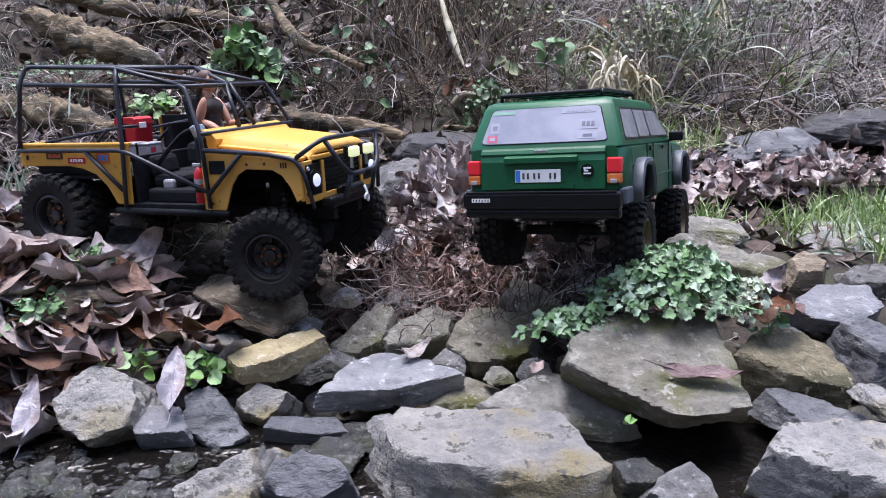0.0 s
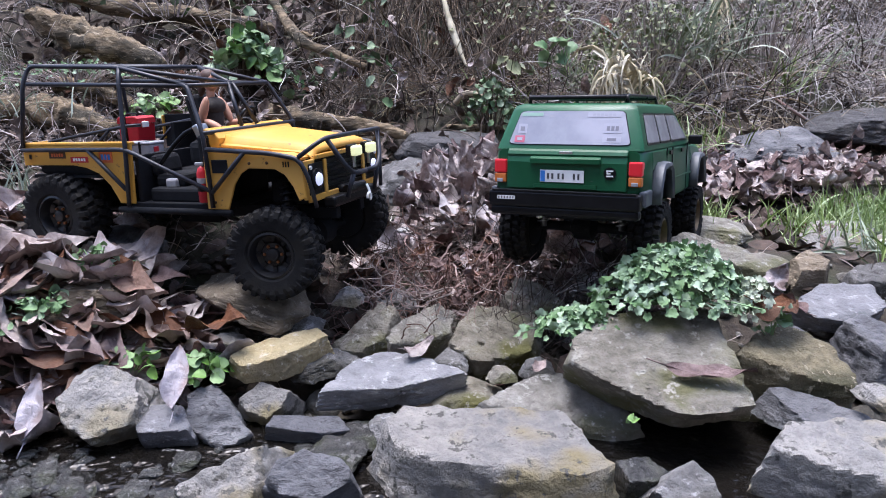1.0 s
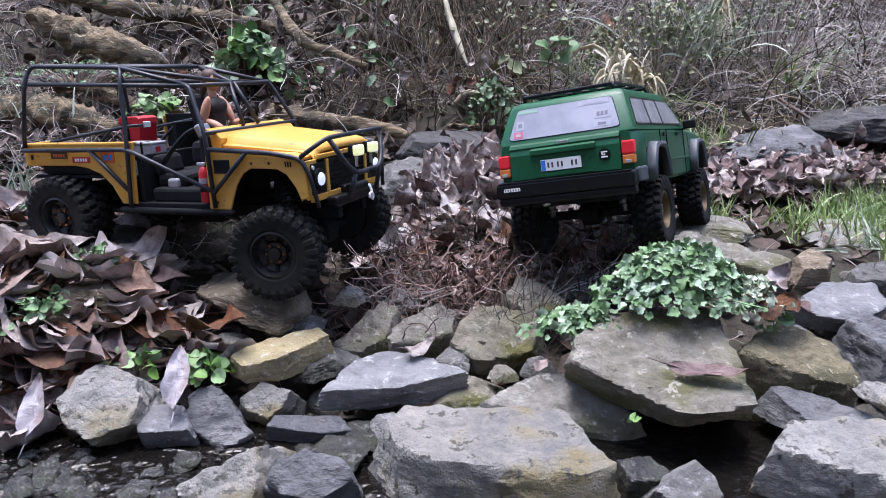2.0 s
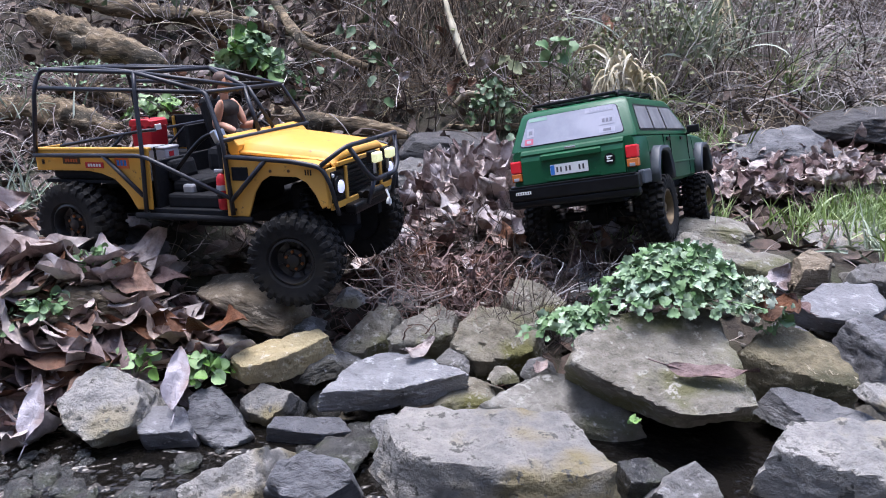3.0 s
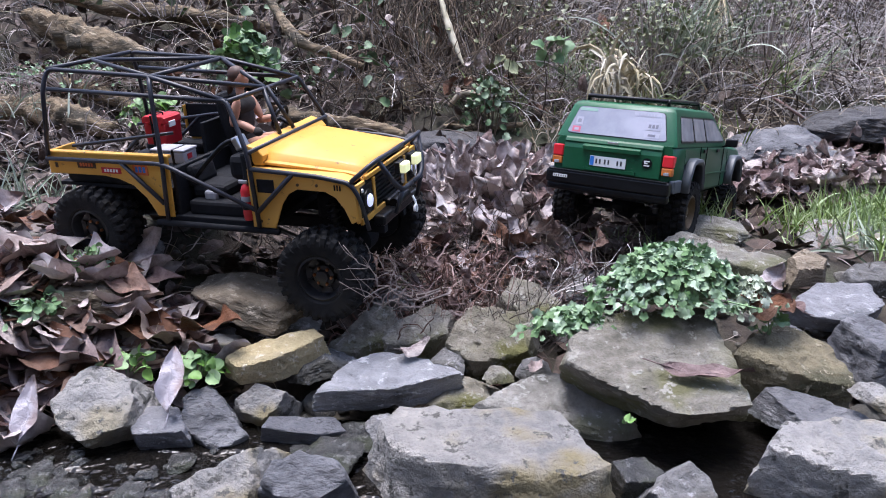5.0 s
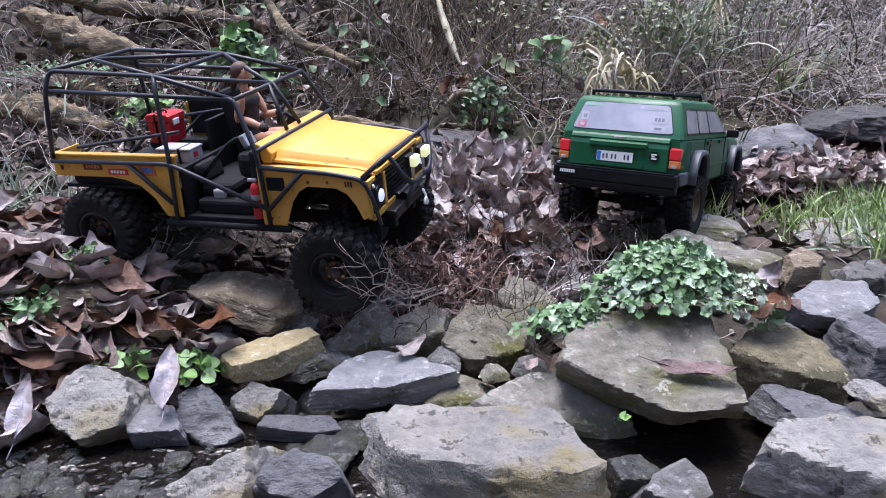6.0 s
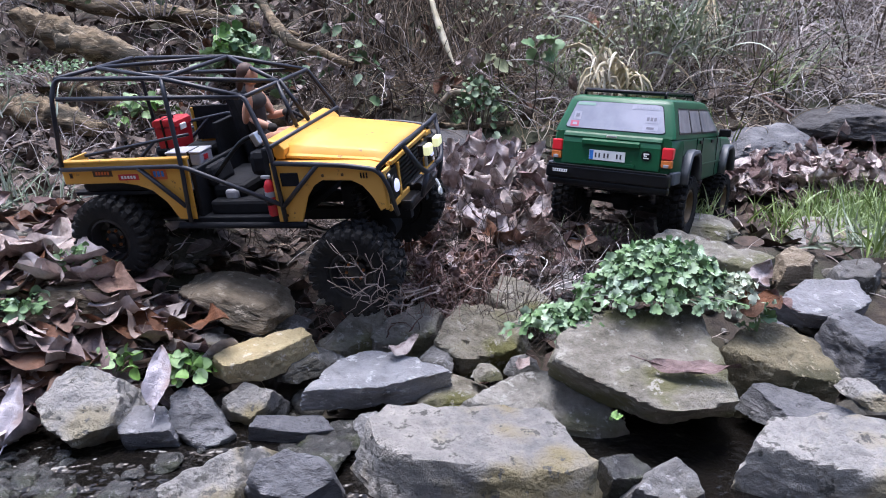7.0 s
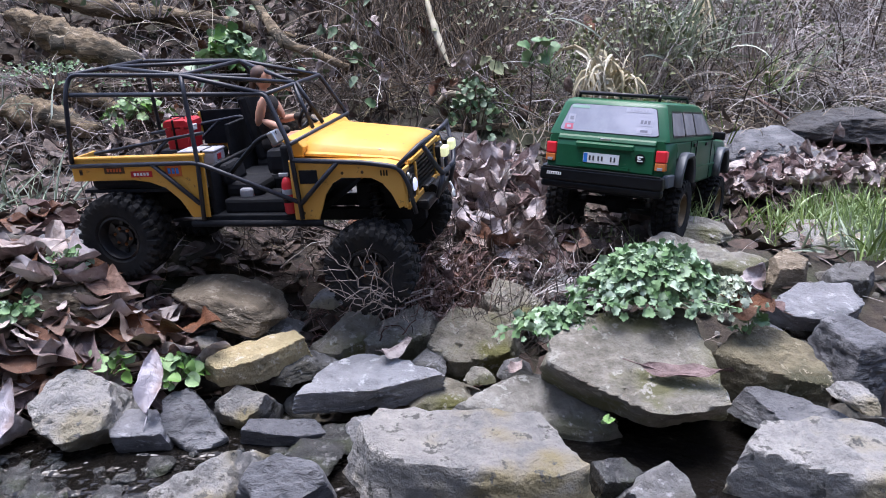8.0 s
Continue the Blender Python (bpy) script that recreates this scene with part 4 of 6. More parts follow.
    for k in range(5):
        part("rack_slat", box(bmesh.new(), (-0.08, -0.04 + 0.02 * k, 0.1335), (0.155, 0.006, 0.0022), 0.0005), "black", rr)
    # chassis
    bm = bmesh.new()
    box(bm, (0, 0, 0.006), (0.37, 0.11, 0.018), 0.003)
    box(bm, (0.0, 0, -0.006), (0.16, 0.05, 0.02), 0.004)
    part("chassis", bm, "black_matt", car, "black chassis pan")
    for x, z in ((0.132, -0.03), (-0.12, -0.02)):
        bm = lathe(bmesh.new(), [(0.006, -0.07), (0.006, 0.07)], 12, (x, 0, z))
        lathe(bm, [(0.004, -0.018), (0.015, -0.01), (0.015, 0.01), (0.004, 0.018)], 14, (x, 0, z))
        part("axle", bm, "black_matt", car, "black beam axle", True)
        for s in (-1, 1):
            pts = [(x - 0.012 + math.cos(k * 0.9) * 0.007, s * 0.048 + math.sin(k * 0.9) * 0.007, z + 0.004 + k * 0.0009) for k in range(50)]
            verts, faces = [], []
            sweep(pts, 0.0012, 5, verts, faces)
            sweep([(x - 0.012, s * 0.048, z), (x - 0.012, s * 0.048, z + 0.05)], 0.004, 8, verts, faces)
            part("shock_absorber", pymesh("shock_absorber", verts, faces, "steel", True), None, car, "steel coil-over shock absorber")
        part("diff_bolts", box(bmesh.new(), (x - 0.016, 0.005, z), (0.002, 0.016, 0.01), 0.001), "black_matt", car)
    tube("exhaust", [[(-0.2, 0.03, 0.002), (-0.13, 0.04, 0.0)]], 0.004, "steel", car)
    wl = wheels(car, 0.0435, 0.034, 0.0235, "bronze", "steel", [(0.132, -0.078, -0.03), (0.132, 0.078, -0.03), (-0.12, -0.078, -0.02), (-0.12, 0.078, -0.02)], "bronze wheel rim")
    return car, wl


estate, estate_wheels = green_car()


# ---- kinds of things on the bank ----
rng = np.random.default_rng(7)


def ico(level):
    bm = bmesh.new()
    bmesh.ops.create_icosphere(bm, subdivisions=level, radius=1)
    v = np.array([x.co[:] for x in bm.verts])
    f = [tuple(x.index for x in q.verts) for q in bm.faces]
    bm.free()
    return v, f


ICO5, ICO3, ICO2 = ico(5), ico(3), ico(2)


def stone_shape(size, lean, seed, level, cuts=8, sharp=40, rough=1.0):
    """A stone: a box with leaning faces and cut corners, its surface broken by noise."""
    r = np.random.default_rng(seed)
    v, f = level
    l, rt, fr = (radians(a) for a in lean)
    planes = [((-math.cos(l), 0, math.sin(l)), 0.86), ((math.cos(rt), 0, math.sin(rt)), 0.86), ((0, -math.cos(fr), math.sin(fr)), 0.86),
              ((0, 1, 0.15), 0.9), ((0.04, -0.05, 1), 0.86), ((0, 0, -1), 0.9)]
    for k in range(cuts):
        n = r.normal(size=3)
        n[2] = abs(n[2]) * 0.6 if k % 3 else -abs(n[2])
        planes.append((n / np.linalg.norm(n), r.uniform(0.93, 1.18)))
    acc = np.zeros(len(v))
    for n, d in planes:
        n = np.array(n) / np.linalg.norm(n)
        acc += (np.maximum(v @ n, 0) / d) ** sharp
    out = v * (acc ** (-1 / sharp))[:, None]
    out = out * (np.array(size) / 2)
    mean = float(np.cbrt(np.prod(size)))
    shift = Vector(r.uniform(-50, 50, 3))
    res = []
    for p in out:
        q = Vector(p)
        d = q.normalized()
        a = noise.noise(q / mean * 2.2 + shift) * 0.05 + noise.noise(q / mean * 6 + shift) * 0.034
        step = abs(noise.noise(Vector((q.x, q.y, q.z * 3.0)) / mean * 4 + shift)) * 0.055
        a += noise.noise(q / mean * 17 + shift) * 0.02 + noise.noise(q / mean * 40 + shift) * 0.008 - step
        res.append(q + d * (a * mean * rough))
    return res, f


def stone(at, size, turn, lean, seed, material, label):
    wet = material == "stone_wet"
    if wet:
        size = (size[0], size[1], size[2] * 0.6)
        at = (at[0], at[1], at[2] - 0.003)
    v, f = stone_shape(size, lean, seed, ICO3 if size[0] < 0.03 else ICO5, 16 if wet else 8, 60 if wet else 40, 1.8 if wet else 1.0)
    me = pymesh("stone", [tuple(p) for p in v], f, material, True)
    me.set_sharp_from_angle(angle=radians(50))
    ob = tagged(part("stone", me, None), label, "stone", "stones of the bank")
    ob.matrix_world = pose(*at, *turn)
    return ob


def hewn_stone(at, reach, faces, seed, material, label, rough=0.75, sharp=70):
    """A broken stone: faces as (heading, upward angle, distance from its middle), edges worn, surface pitted."""
    v, f = ICO5
    r = np.random.default_rng(seed)
    dirs = v * np.array(reach)
    dirs = dirs / np.linalg.norm(dirs, axis=1)[:, None]
    ratio = []
    for az, el, d in faces:
        a, e = radians(az), radians(el)
        ratio.append(np.maximum(dirs @ np.array((math.cos(e) * math.cos(a), math.cos(e) * math.sin(a), math.sin(e))), 0) / d)
    ratio = np.array(ratio)
    top = ratio.max(axis=0)
    out = dirs / (top * ((ratio / top) ** sharp).sum(axis=0) ** (1 / sharp))[:, None]
    mean = float(np.cbrt(np.prod(reach))) * 2
    shift = Vector(r.uniform(-50, 50, 3))
    res = []
    for p in out:
        q = Vector(p)
        a = noise.noise(q * 24 + shift) * 0.0055 + noise.noise(q * 70 + shift) * 0.0036 + noise.noise(q * 190 + shift) * 0.0009
        step = abs(noise.noise(Vector((q.x, q.y, q.z * 2.5)) * 50 + shift)) * 0.005
        pit = max(0.0, noise.noise(q * 130 + shift * 2) - 0.36) * 0.012
        res.append(tuple(q + q.normalized() * ((a - step - pit) * rough * min(1.2, mean / 0.09))))
    me = pymesh("stone", res, f, material, True)
    me.set_sharp_from_angle(angle=radians(42))
    ob = tagged(part("stone", me, None), label, "stone", "stones of the bank")
    ob.matrix_world = pose(*at)
    return ob


def leaf_mesh(seed, length, width, curl, lobes=0, material="leaf_dry", name="dry_leaf"):
    """A dead leaf with a midrib fold, a curl along it and a wavy rim; lobes make it a palmate one."""
    r = np.random.default_rng(seed)
    n, m = 14, 6
    verts, faces = [], []
    bend, twist, wave, ph = r.uniform(-1, 1) * curl, r.uniform(-1.3, 1.3), r.uniform(0.6, 1.6), r.uniform(0, 6)
    for i in range(n + 1):
        t = i / n
        w = width * (math.sin(math.pi * min(t ** 0.8, 1)) ** 0.8) / 2 + 0.0006
        if lobes:
            w *= 0.74 + 0.34 * abs(math.sin(t * math.pi * lobes + 0.6)) ** 0.7
        ang = bend * (t - 0.3)
        for j in range(-m // 2, m // 2 + 1):
            u = j / (m / 2)
            y = u * w * (1 + 0.07 * math.sin(t * 11 + ph * 4 + u * 2.5) + 0.035 * math.sin(t * 29 + ph * 7 * u))
            z = abs(u) ** 1.5 * w * (0.4 * wave * math.sin(ph) + 0.22) + math.sin(t * 9 + ph + u * 2) * width * 0.12 * abs(u) + math.sin(t * 23 + ph * 3) * width * 0.025 + math.sin(t * 14 + u * 5 + ph * 2) * width * 0.055
            ca, sa = math.cos(twist * (t - 0.5)), math.sin(twist * (t - 0.5))
            y, z = y * ca - z * sa, y * sa + z * ca
            x = (t - 0.5) * length
            if abs(bend) > 1e-3:
                rad = length / bend
                x, z = math.sin(ang) * (rad - z), rad - math.cos(ang) * (rad - z)
            verts.append((x, y, z))
    k = m + 1
    for i in range(n):
        for j in range(m):
            faces.append((i * k + j, i * k + j + 1, (i + 1) * k + j + 1, (i + 1) * k + j))
    sweep([verts[i * k + m // 2] for i in range(n)], [0.0009 * (1.1 - i / n) for i in range(n)], 4, verts, faces)
    sweep([verts[m // 2], (verts[m // 2][0] - length * 0.22, verts[m // 2][1] + length * 0.03, verts[m // 2][2] + 0.002)], 0.0007, 4, verts, faces)
    return pymesh(name, verts, faces, material, True)


LEAVES = [leaf_mesh(10 + k, 0.06 + 0.014 * (k % 3), 0.023 + 0.005 * (k % 4), 1.25, 0, ("leaf_dry", "leaf_purple", "leaf_rust", "leaf_ash", "leaf_purple", "leaf_dry", "leaf_purple")[k % 7]) for k in range(10)]
LEAVES += [leaf_mesh(40 + k, 0.058 + 0.012 * (k % 3), 0.036 + 0.008 * (k % 2), 3.0, 1.7 if k % 2 else 0, ("leaf_dry", "leaf_ash", "leaf_dry", "leaf_rust")[k % 4]) for k in range(8)]
LEAVES += [leaf_mesh(95, 0.068, 0.024, 0.5, 0, "leaf_pale"), leaf_mesh(96, 0.075, 0.026, 0.6, 0, "leaf_pale")]
LEAF_LABEL = {"leaf_purple": "purple brown dead leaf lying on the bank", "leaf_pale": "pale violet grey dead leaf on stones", "leaf_dry": "brown curled dead leaf lying on the bank", "leaf_rust": "rust brown dead leaf lying on the bank", "leaf_ash": "pale grey frosted dead leaf on the bank"}


def dry_leaf(me, m, label=""):
    ob = tagged(part("dry_leaf", me, None), label or LEAF_LABEL[me.materials[0].name], "leaf", "dead leaves")
    ob.matrix_world = m
    return ob


PILE = {"leaf_dry": ([], []), "leaf_rust": ([], []), "leaf_ash": ([], []), "leaf_purple": ([], [])}


def leaf_heap(x0, x1, y0, y1, count, seed, lift, tilt, kinds, size=1.0, hump=0.0, joined=0, prop=28):
    """Dead leaves strewn over a patch, propped on one another; those past count are joined."""
    r = np.random.default_rng(seed)
    spots = []
    for k in range(count + joined):
        x, y = r.uniform(x0, x1), r.uniform(y0, y1)
        u, w = (x - x0) / (x1 - x0) * 2 - 1, (y - y0) / (y1 - y0) * 2 - 1
        h = hump * max(0, 1 - 0.7 * u * u - 0.9 * w * w)
        me = LEAVES[kinds[int(r.integers(len(kinds)))]]
        if y < 0.77 and x > -0.41:
            continue
        z = ground_z(x, y) + h + 0.006 + lift * r.uniform(0, 1)
        s = size * r.uniform(0.7, 1.25)
        spots.append((y, me, pose(x, y, z, r.normal() * tilt + prop, r.normal() * tilt, r.uniform(0, 360)) @ Matrix.Scale(s, 4)))
    spots.sort(key=lambda a: a[0])
    for k, (y, me, m) in enumerate(spots):
        if k < count:
            dry_leaf(me, m)
            continue
        verts, faces = PILE[me.materials[0].name]
        b = len(verts)
        verts.extend(tuple(m @ v.co) for v in me.vertices)
        faces.extend(tuple(i + b for i in f.vertices) for f in me.polygons)


def leaf_piles():
    for k, (verts, faces) in PILE.items():
        tagged(part("leaf_pile", pymesh("leaf_pile", verts, faces, k, True), None), LEAF_LABEL[k].replace("leaf lying", "leaves heaped").replace("leaf on", "leaves heaped on"), "leaf litter", kind="stuff")


def stems(name, starts, length, radius, material, seed, lean=(0, -0.3, 1), spread=0.6, sag=0.5, wild=0.25, nodes=7, sides=3, label="", category="grass", taper=0.35, curl=0.0):
    """Many thin bent stems in one object."""
    r = np.random.default_rng(seed)
    verts, faces = [], []
    for p in starts:
        d = Vector(lean) + Vector(r.normal(size=3)) * spread
        d.normalize()
        ln = length * r.uniform(0.45, 1.3)
        step, q, pts = ln / nodes, Vector(p), [Vector(p)]
        s = sag * r.uniform(0.3, 1.5)
        bow = Matrix.Rotation(curl * r.normal() / nodes, 3, Vector(r.normal(size=3)).normalized())
        for i in range(nodes):
            d = bow @ d
            d = d + Vector(r.normal(size=3)) * wild / 2 - Vector((0, 0, s * 2 / nodes))
            d.normalize()
            q = q + d * step
            pts.append(q.copy())
        rad = radius * r.uniform(0.55, 1.4)
        sweep(pts, [rad * (1 - (1 - taper) * i / nodes) for i in range(nodes + 1)], sides, verts, faces)
    return tagged(part(name, pymesh(name, verts, faces, material), None), label, category, kind="stuff")


def blades(name, starts, length, width, material, seed, spread=0.4, sag=0.9, lean=(0, -0.15, 1), label="", kind="stuff", category="grass"):
    """Grass blades: narrow arching strips folded along the middle."""
    r = np.random.default_rng(seed)
    verts, faces = [], []
    n = 7
    for p in starts:
        d = (Vector(lean) + Vector(r.normal(size=3)) * spread).normalized()
        side = d.cross(Vector((r.normal(), r.normal(), 0.1))).normalized()
        ln, w, s = length * r.uniform(0.5, 1.25), width * r.uniform(0.6, 1.3), sag * r.uniform(0.3, 1.4)
        q = Vector(p)
        base = len(verts)
        for i in range(n + 1):
            t = i / n
            hw = w * (1 - t ** 2.2) * 0.5 + 0.0001
            fold = d.cross(side) * hw * 0.5
            verts += [tuple(q - side * hw + fold), tuple(q), tuple(q + side * hw + fold)]
            d = (d - Vector((0, 0, s * 2 * t / n))).normalized()
            side = (side - d * side.dot(d)).normalized()
            q = q + d * (ln / n)
        for i in range(n):
            a = base + i * 3
            faces += [(a, a + 1, a + 4, a + 3), (a + 1, a + 2, a + 5, a + 4)]
    return tagged(part(name, pymesh(name, verts, faces, material), None), label, category, kind=kind)


def lobed_leaf(verts, faces, at, normal, direction, size, lobes, r):
    """One small rounded or lobed leaf, dished, joined into lists."""
    n = Vector(normal).normalized()
    d = Vector(direction)
    d = (d - n * d.dot(n)).normalized()
    s = n.cross(d)
    base = len(verts)
    at = Vector(at)
    verts.append(tuple(at + d * size * 0.45 - n * size * 0.08))
    k = 28 if lobes else 20
    for i in range(k):
        a = 2 * math.pi * i / k
        rad = size * 0.5 * ((0.66 + 0.36 * abs(math.cos(a * lobes / 2)) ** 0.7 + 0.05 * math.cos(a * 14)) if lobes else 0.86 + 0.16 * math.cos(a) + 0.04 * math.cos(a * 9)) * r.uniform(0.97, 1.03)
        rad *= 1.0 if not i == k // 2 else 0.75
        u, w = math.cos(a) * rad, math.sin(a) * rad * 0.95
        verts.append(tuple(at + d * (size * 0.45 + u) + s * w + n * (size * 0.1 * math.cos(a * 2) - abs(w) * 0.12)))
    for i in range(k):
        faces.append((base, base + 1 + i, base + 1 + (i + 1) % k))


def herb(name, centre, spread, height, count, size, material, lobes, label, seed, flat=0.5, stem=0.0009, stem_mat=None):
    """A leafy clump: stems and a crown of many small leaves."""
    r = np.random.default_rng(seed)
    ob = thing(name, label, "plant", "herbs on the bank")
    verts, faces, sv, sf = [], [], [], []
    c = Vector(centre)
    for k in range(count):
        u = r.normal(size=2) * 0.45
        x, y = u[0] * spread[0], u[1] * spread[1]
        e = max(0.05, 1 - (u[0] ** 2 + u[1] ** 2) * 0.8)
        z = height * e * r.uniform(0.55, 1.08)
        p = c + Vector((x, y, z))
        nrm = Vector((u[0] * 0.9, u[1] * 0.9 - 0.35, 0.75)) + Vector(r.normal(size=3)) * flat
        lobed_leaf(verts, faces, p, nrm, Vector((u[0], u[1] - 0.25, -0.25)) + Vector(r.normal(size=3)) * 0.5, size * r.uniform(0.55, 1.3), lobes, r)
        if k % 3 == 0:
            foot = c + Vector((x * 0.35, y * 0.35, -height * 0.15))
            sweep([foot, foot.lerp(p, 0.5) + Vector((0, 0, height * 0.12)), p], stem, 3, sv, sf)
    tagged(part("foliage", pymesh("foliage", verts, faces, material, True), None, ob), kind="stuff")
    tagged(part("stalk_tangle", pymesh("stalk_tangle", sv, sf, stem_mat or material), None, ob), kind="stuff")
    return ob


def branch(name, pts, radii, material, label, sides=12, knots=0.25, category="branch", fine=12):
    """A knotted root, log or branch along pts."""
    line = []
    pts = [Vector(p) for p in pts]
    rr = []
    for i in range(len(pts) - 1):
        p0, p1, p2, p3 = pts[max(i - 1, 0)], pts[i], pts[i + 1], pts[min(i + 2, len(pts) - 1)]
        for k in range(fine):
            t = k / fine
            line.append(0.5 * ((2 * p1) + (p2 - p0) * t + (2 * p0 - 5 * p1 + 4 * p2 - p3) * t * t + (3 * p1 - p0 - 3 * p2 + p3) * t ** 3))
            rr.append(radii[i] * (1 - t) + radii[i + 1] * t)
    line.append(pts[-1])
    rr.append(radii[-1])
    verts, faces = [], []
    sweep(line, rr, sides, verts, faces)
    out = []
    for k, v in enumerate(verts):
        q = Vector(v)
        i = min(k // sides, len(line) - 1)
        d = q - line[i]
        s = 1 + knots * (noise.noise(q * 25) + 0.6 * noise.noise(q * 70) + 0.35 * noise.noise(Vector((q.x * 60, q.y * 190, q.z * 190))))
        out.append(tuple(line[i] + d * s))
    return tagged(part(name, pymesh(name, out, faces, material, True), None), label, category)


def scatter(n, x0, x1, y0, y1, seed, lift=0.0):
    r = np.random.default_rng(seed)
    return [(x, y, ground_z(x, y) + lift) for x, y in zip(r.uniform(x0, x1, n), r.uniform(y0, y1, n))]


# ---- stones: place, size, turn, lean of the left, right and front faces ----
hewn_stone((0.046, 0.615, 0.048), (0.101, 0.053, 0.058), [(-90, 80, 0.05), (0, -90, 0.07), (153, 19, 0.1108), (88, 24, 0.0606), (27, 19, 0.0871), (18, 17, 0.0895), (-47, 7, 0.0988), (-96, 4, 0.0475), (-98, 4, 0.0468), (-123, 6, 0.0641), (-156, 10, 0.0918)], 1, "stone_pale", "large pale grey boulder with flat top at the water edge")
hewn_stone((0.358, 0.598, 0.050), (0.082, 0.050, 0.056), [(-90, 82, 0.05), (0, -90, 0.07), (142, 19, 0.0731), (92, 22, 0.0533), (55, 21, 0.0702), (-25, -3, 0.0674), (-91, -8, 0.0426), (-121, -7, 0.0389), (-121, -7, 0.039)], 2, "stone_pale", "large pale stone with dark front at the water edge")
hewn_stone((-0.047, 0.748, 0.080), (0.083, 0.046, 0.027), [(-90, 78, 0.017), (0, -90, 0.017), (156, 19, 0.0613), (143, 22, 0.0553), (81, 26, 0.0468), (62, 25, 0.0458), (37, 22, 0.0645), (-32, -15, 0.0671), (-86, -20, 0.0186), (-67, -19, 0.0162), (-121, -18, 0.0646)], 3, "slate_pale", "flat pale grey slate slab lying on rubble")
hewn_stone((-0.174, 0.785, 0.100), (0.053, 0.039, 0.026), [(-90, 74, 0.017), (0, -90, 0.017), (145, 24, 0.0326), (111, 29, 0.0255), (32, 23, 0.051), (-48, -7, 0.0183), (-50, -7, 0.0177), (-69, -10, 0.0219), (-134, -7, 0.0516)], 4, "stone_ochre", "yellowish block of stone on the bank")
hewn_stone((-0.082, 0.866, 0.085), (0.050, 0.045, 0.049), [(-106, 59, 0.03), (0, -90, 0.05), (146, 27, 0.0273), (44, 42, 0.0483), (-22, 8, 0.0276), (-63, -13, 0.0288), (-121, -20, 0.0441)], 5, "stone_moss", "grey tilted stone leaning among rubble")
hewn_stone((-0.029, 0.880, 0.078), (0.045, 0.047, 0.049), [(-80, 66, 0.035), (0, -90, 0.055), (146, 32, 0.0331), (132, 35, 0.0316), (42, 29, 0.0557), (-15, 5, 0.0438), (-62, -15, 0.0299), (-77, -16, 0.031), (-144, -3, 0.0522)], 6, "stone_moss", "brown grey stone with mossy patches")
hewn_stone((0.065, 0.854, 0.077), (0.058, 0.062, 0.056), [(-83, 64, 0.04), (0, -90, 0.06), (166, 25, 0.0543), (88, 40, 0.0501), (15, 19, 0.0588), (-20, 3, 0.0486), (-69, -30, 0.0351), (-130, -23, 0.0519)], 7, "stone_moss", "rounded angular stone with greenish tint")
hewn_stone((0.111, 0.915, 0.107), (0.041, 0.042, 0.044), [(-78, 66, 0.03), (0, -90, 0.05), (165, 27, 0.0408), (68, 35, 0.0359), (32, 24, 0.0335), (-36, -10, 0.0375), (-78, -16, 0.0326), (-139, -4, 0.0359)], 8, "stone_moss", "grey stone half hidden under dry leaves")
hewn_stone((0.211, 0.716, 0.109), (0.086, 0.082, 0.045), [(-90, 71, 0.0225), (0, -90, 0.038), (149, 21, 0.0832), (95, 27, 0.086), (-6, 13, 0.0839), (-4, 13, 0.0838), (-82, -50, 0.0517), (-128, -46, 0.0428), (-139, -44, 0.0392), (180, 14, 0.0872)], 9, "stone_moss", "large tilted slab with a mossy pale top")
hewn_stone((0.140, 0.738, 0.049), (0.108, 0.052, 0.048), [(-74, 67, 0.025), (0, -90, 0.025), (130, 35, 0.0614), (31, 21, 0.0406), (52, 29, 0.0359), (-77, -9, 0.0444), (-98, -7, 0.0317), (-98, -7, 0.0317)], 10, "stone_moss", "brown grey slab sloping down to the water")
hewn_stone((0.366, 0.746, 0.092), (0.062, 0.056, 0.050), [(-77, 67, 0.03), (0, -90, 0.05), (142, 32, 0.0562), (95, 36, 0.0626), (41, 26, 0.0542), (9, 13, 0.0546), (-22, -7, 0.0613), (-118, -11, 0.0269), (-106, -14, 0.032), (-99, -15, 0.03), (-162, 13, 0.0673)], 11, "stone_amber", "mossy yellow brown boulder beside the slab")
hewn_stone((0.483, 0.889, 0.118), (0.061, 0.044, 0.031), [(-90, 70, 0.018), (0, -90, 0.018), (136, 29, 0.0412), (87, 34, 0.0441), (-8, 12, 0.0537), (-48, -21, 0.0348), (-102, -26, 0.0362), (-150, -17, 0.0497)], 12, "slate_pale", "blue grey flat stone with dark edge")
stone((0.490, 0.810, 0.095), (0.067, 0.100, 0.077), (8, -10, 8), (20, 10, 10), 13, "slate", "grey upright stone at the pile edge")
hewn_stone((0.377, 0.693, 0.077), (0.055, 0.036, 0.022), [(-74, 75, 0.011), (0, -90, 0.012), (116, 28, 0.0461), (44, 21, 0.019), (65, 25, 0.0181), (-16, 7, 0.0549), (-92, 2, 0.0284), (-102, 3, 0.0296), (-158, 15, 0.0408)], 14, "slate", "grey slab lying low by the water")
stone((0.417, 0.672, 0.107), (0.031, 0.050, 0.014), (5, 0, 0), (15, 10, 10), 15, "stone_pale", "small pale stone by the water")
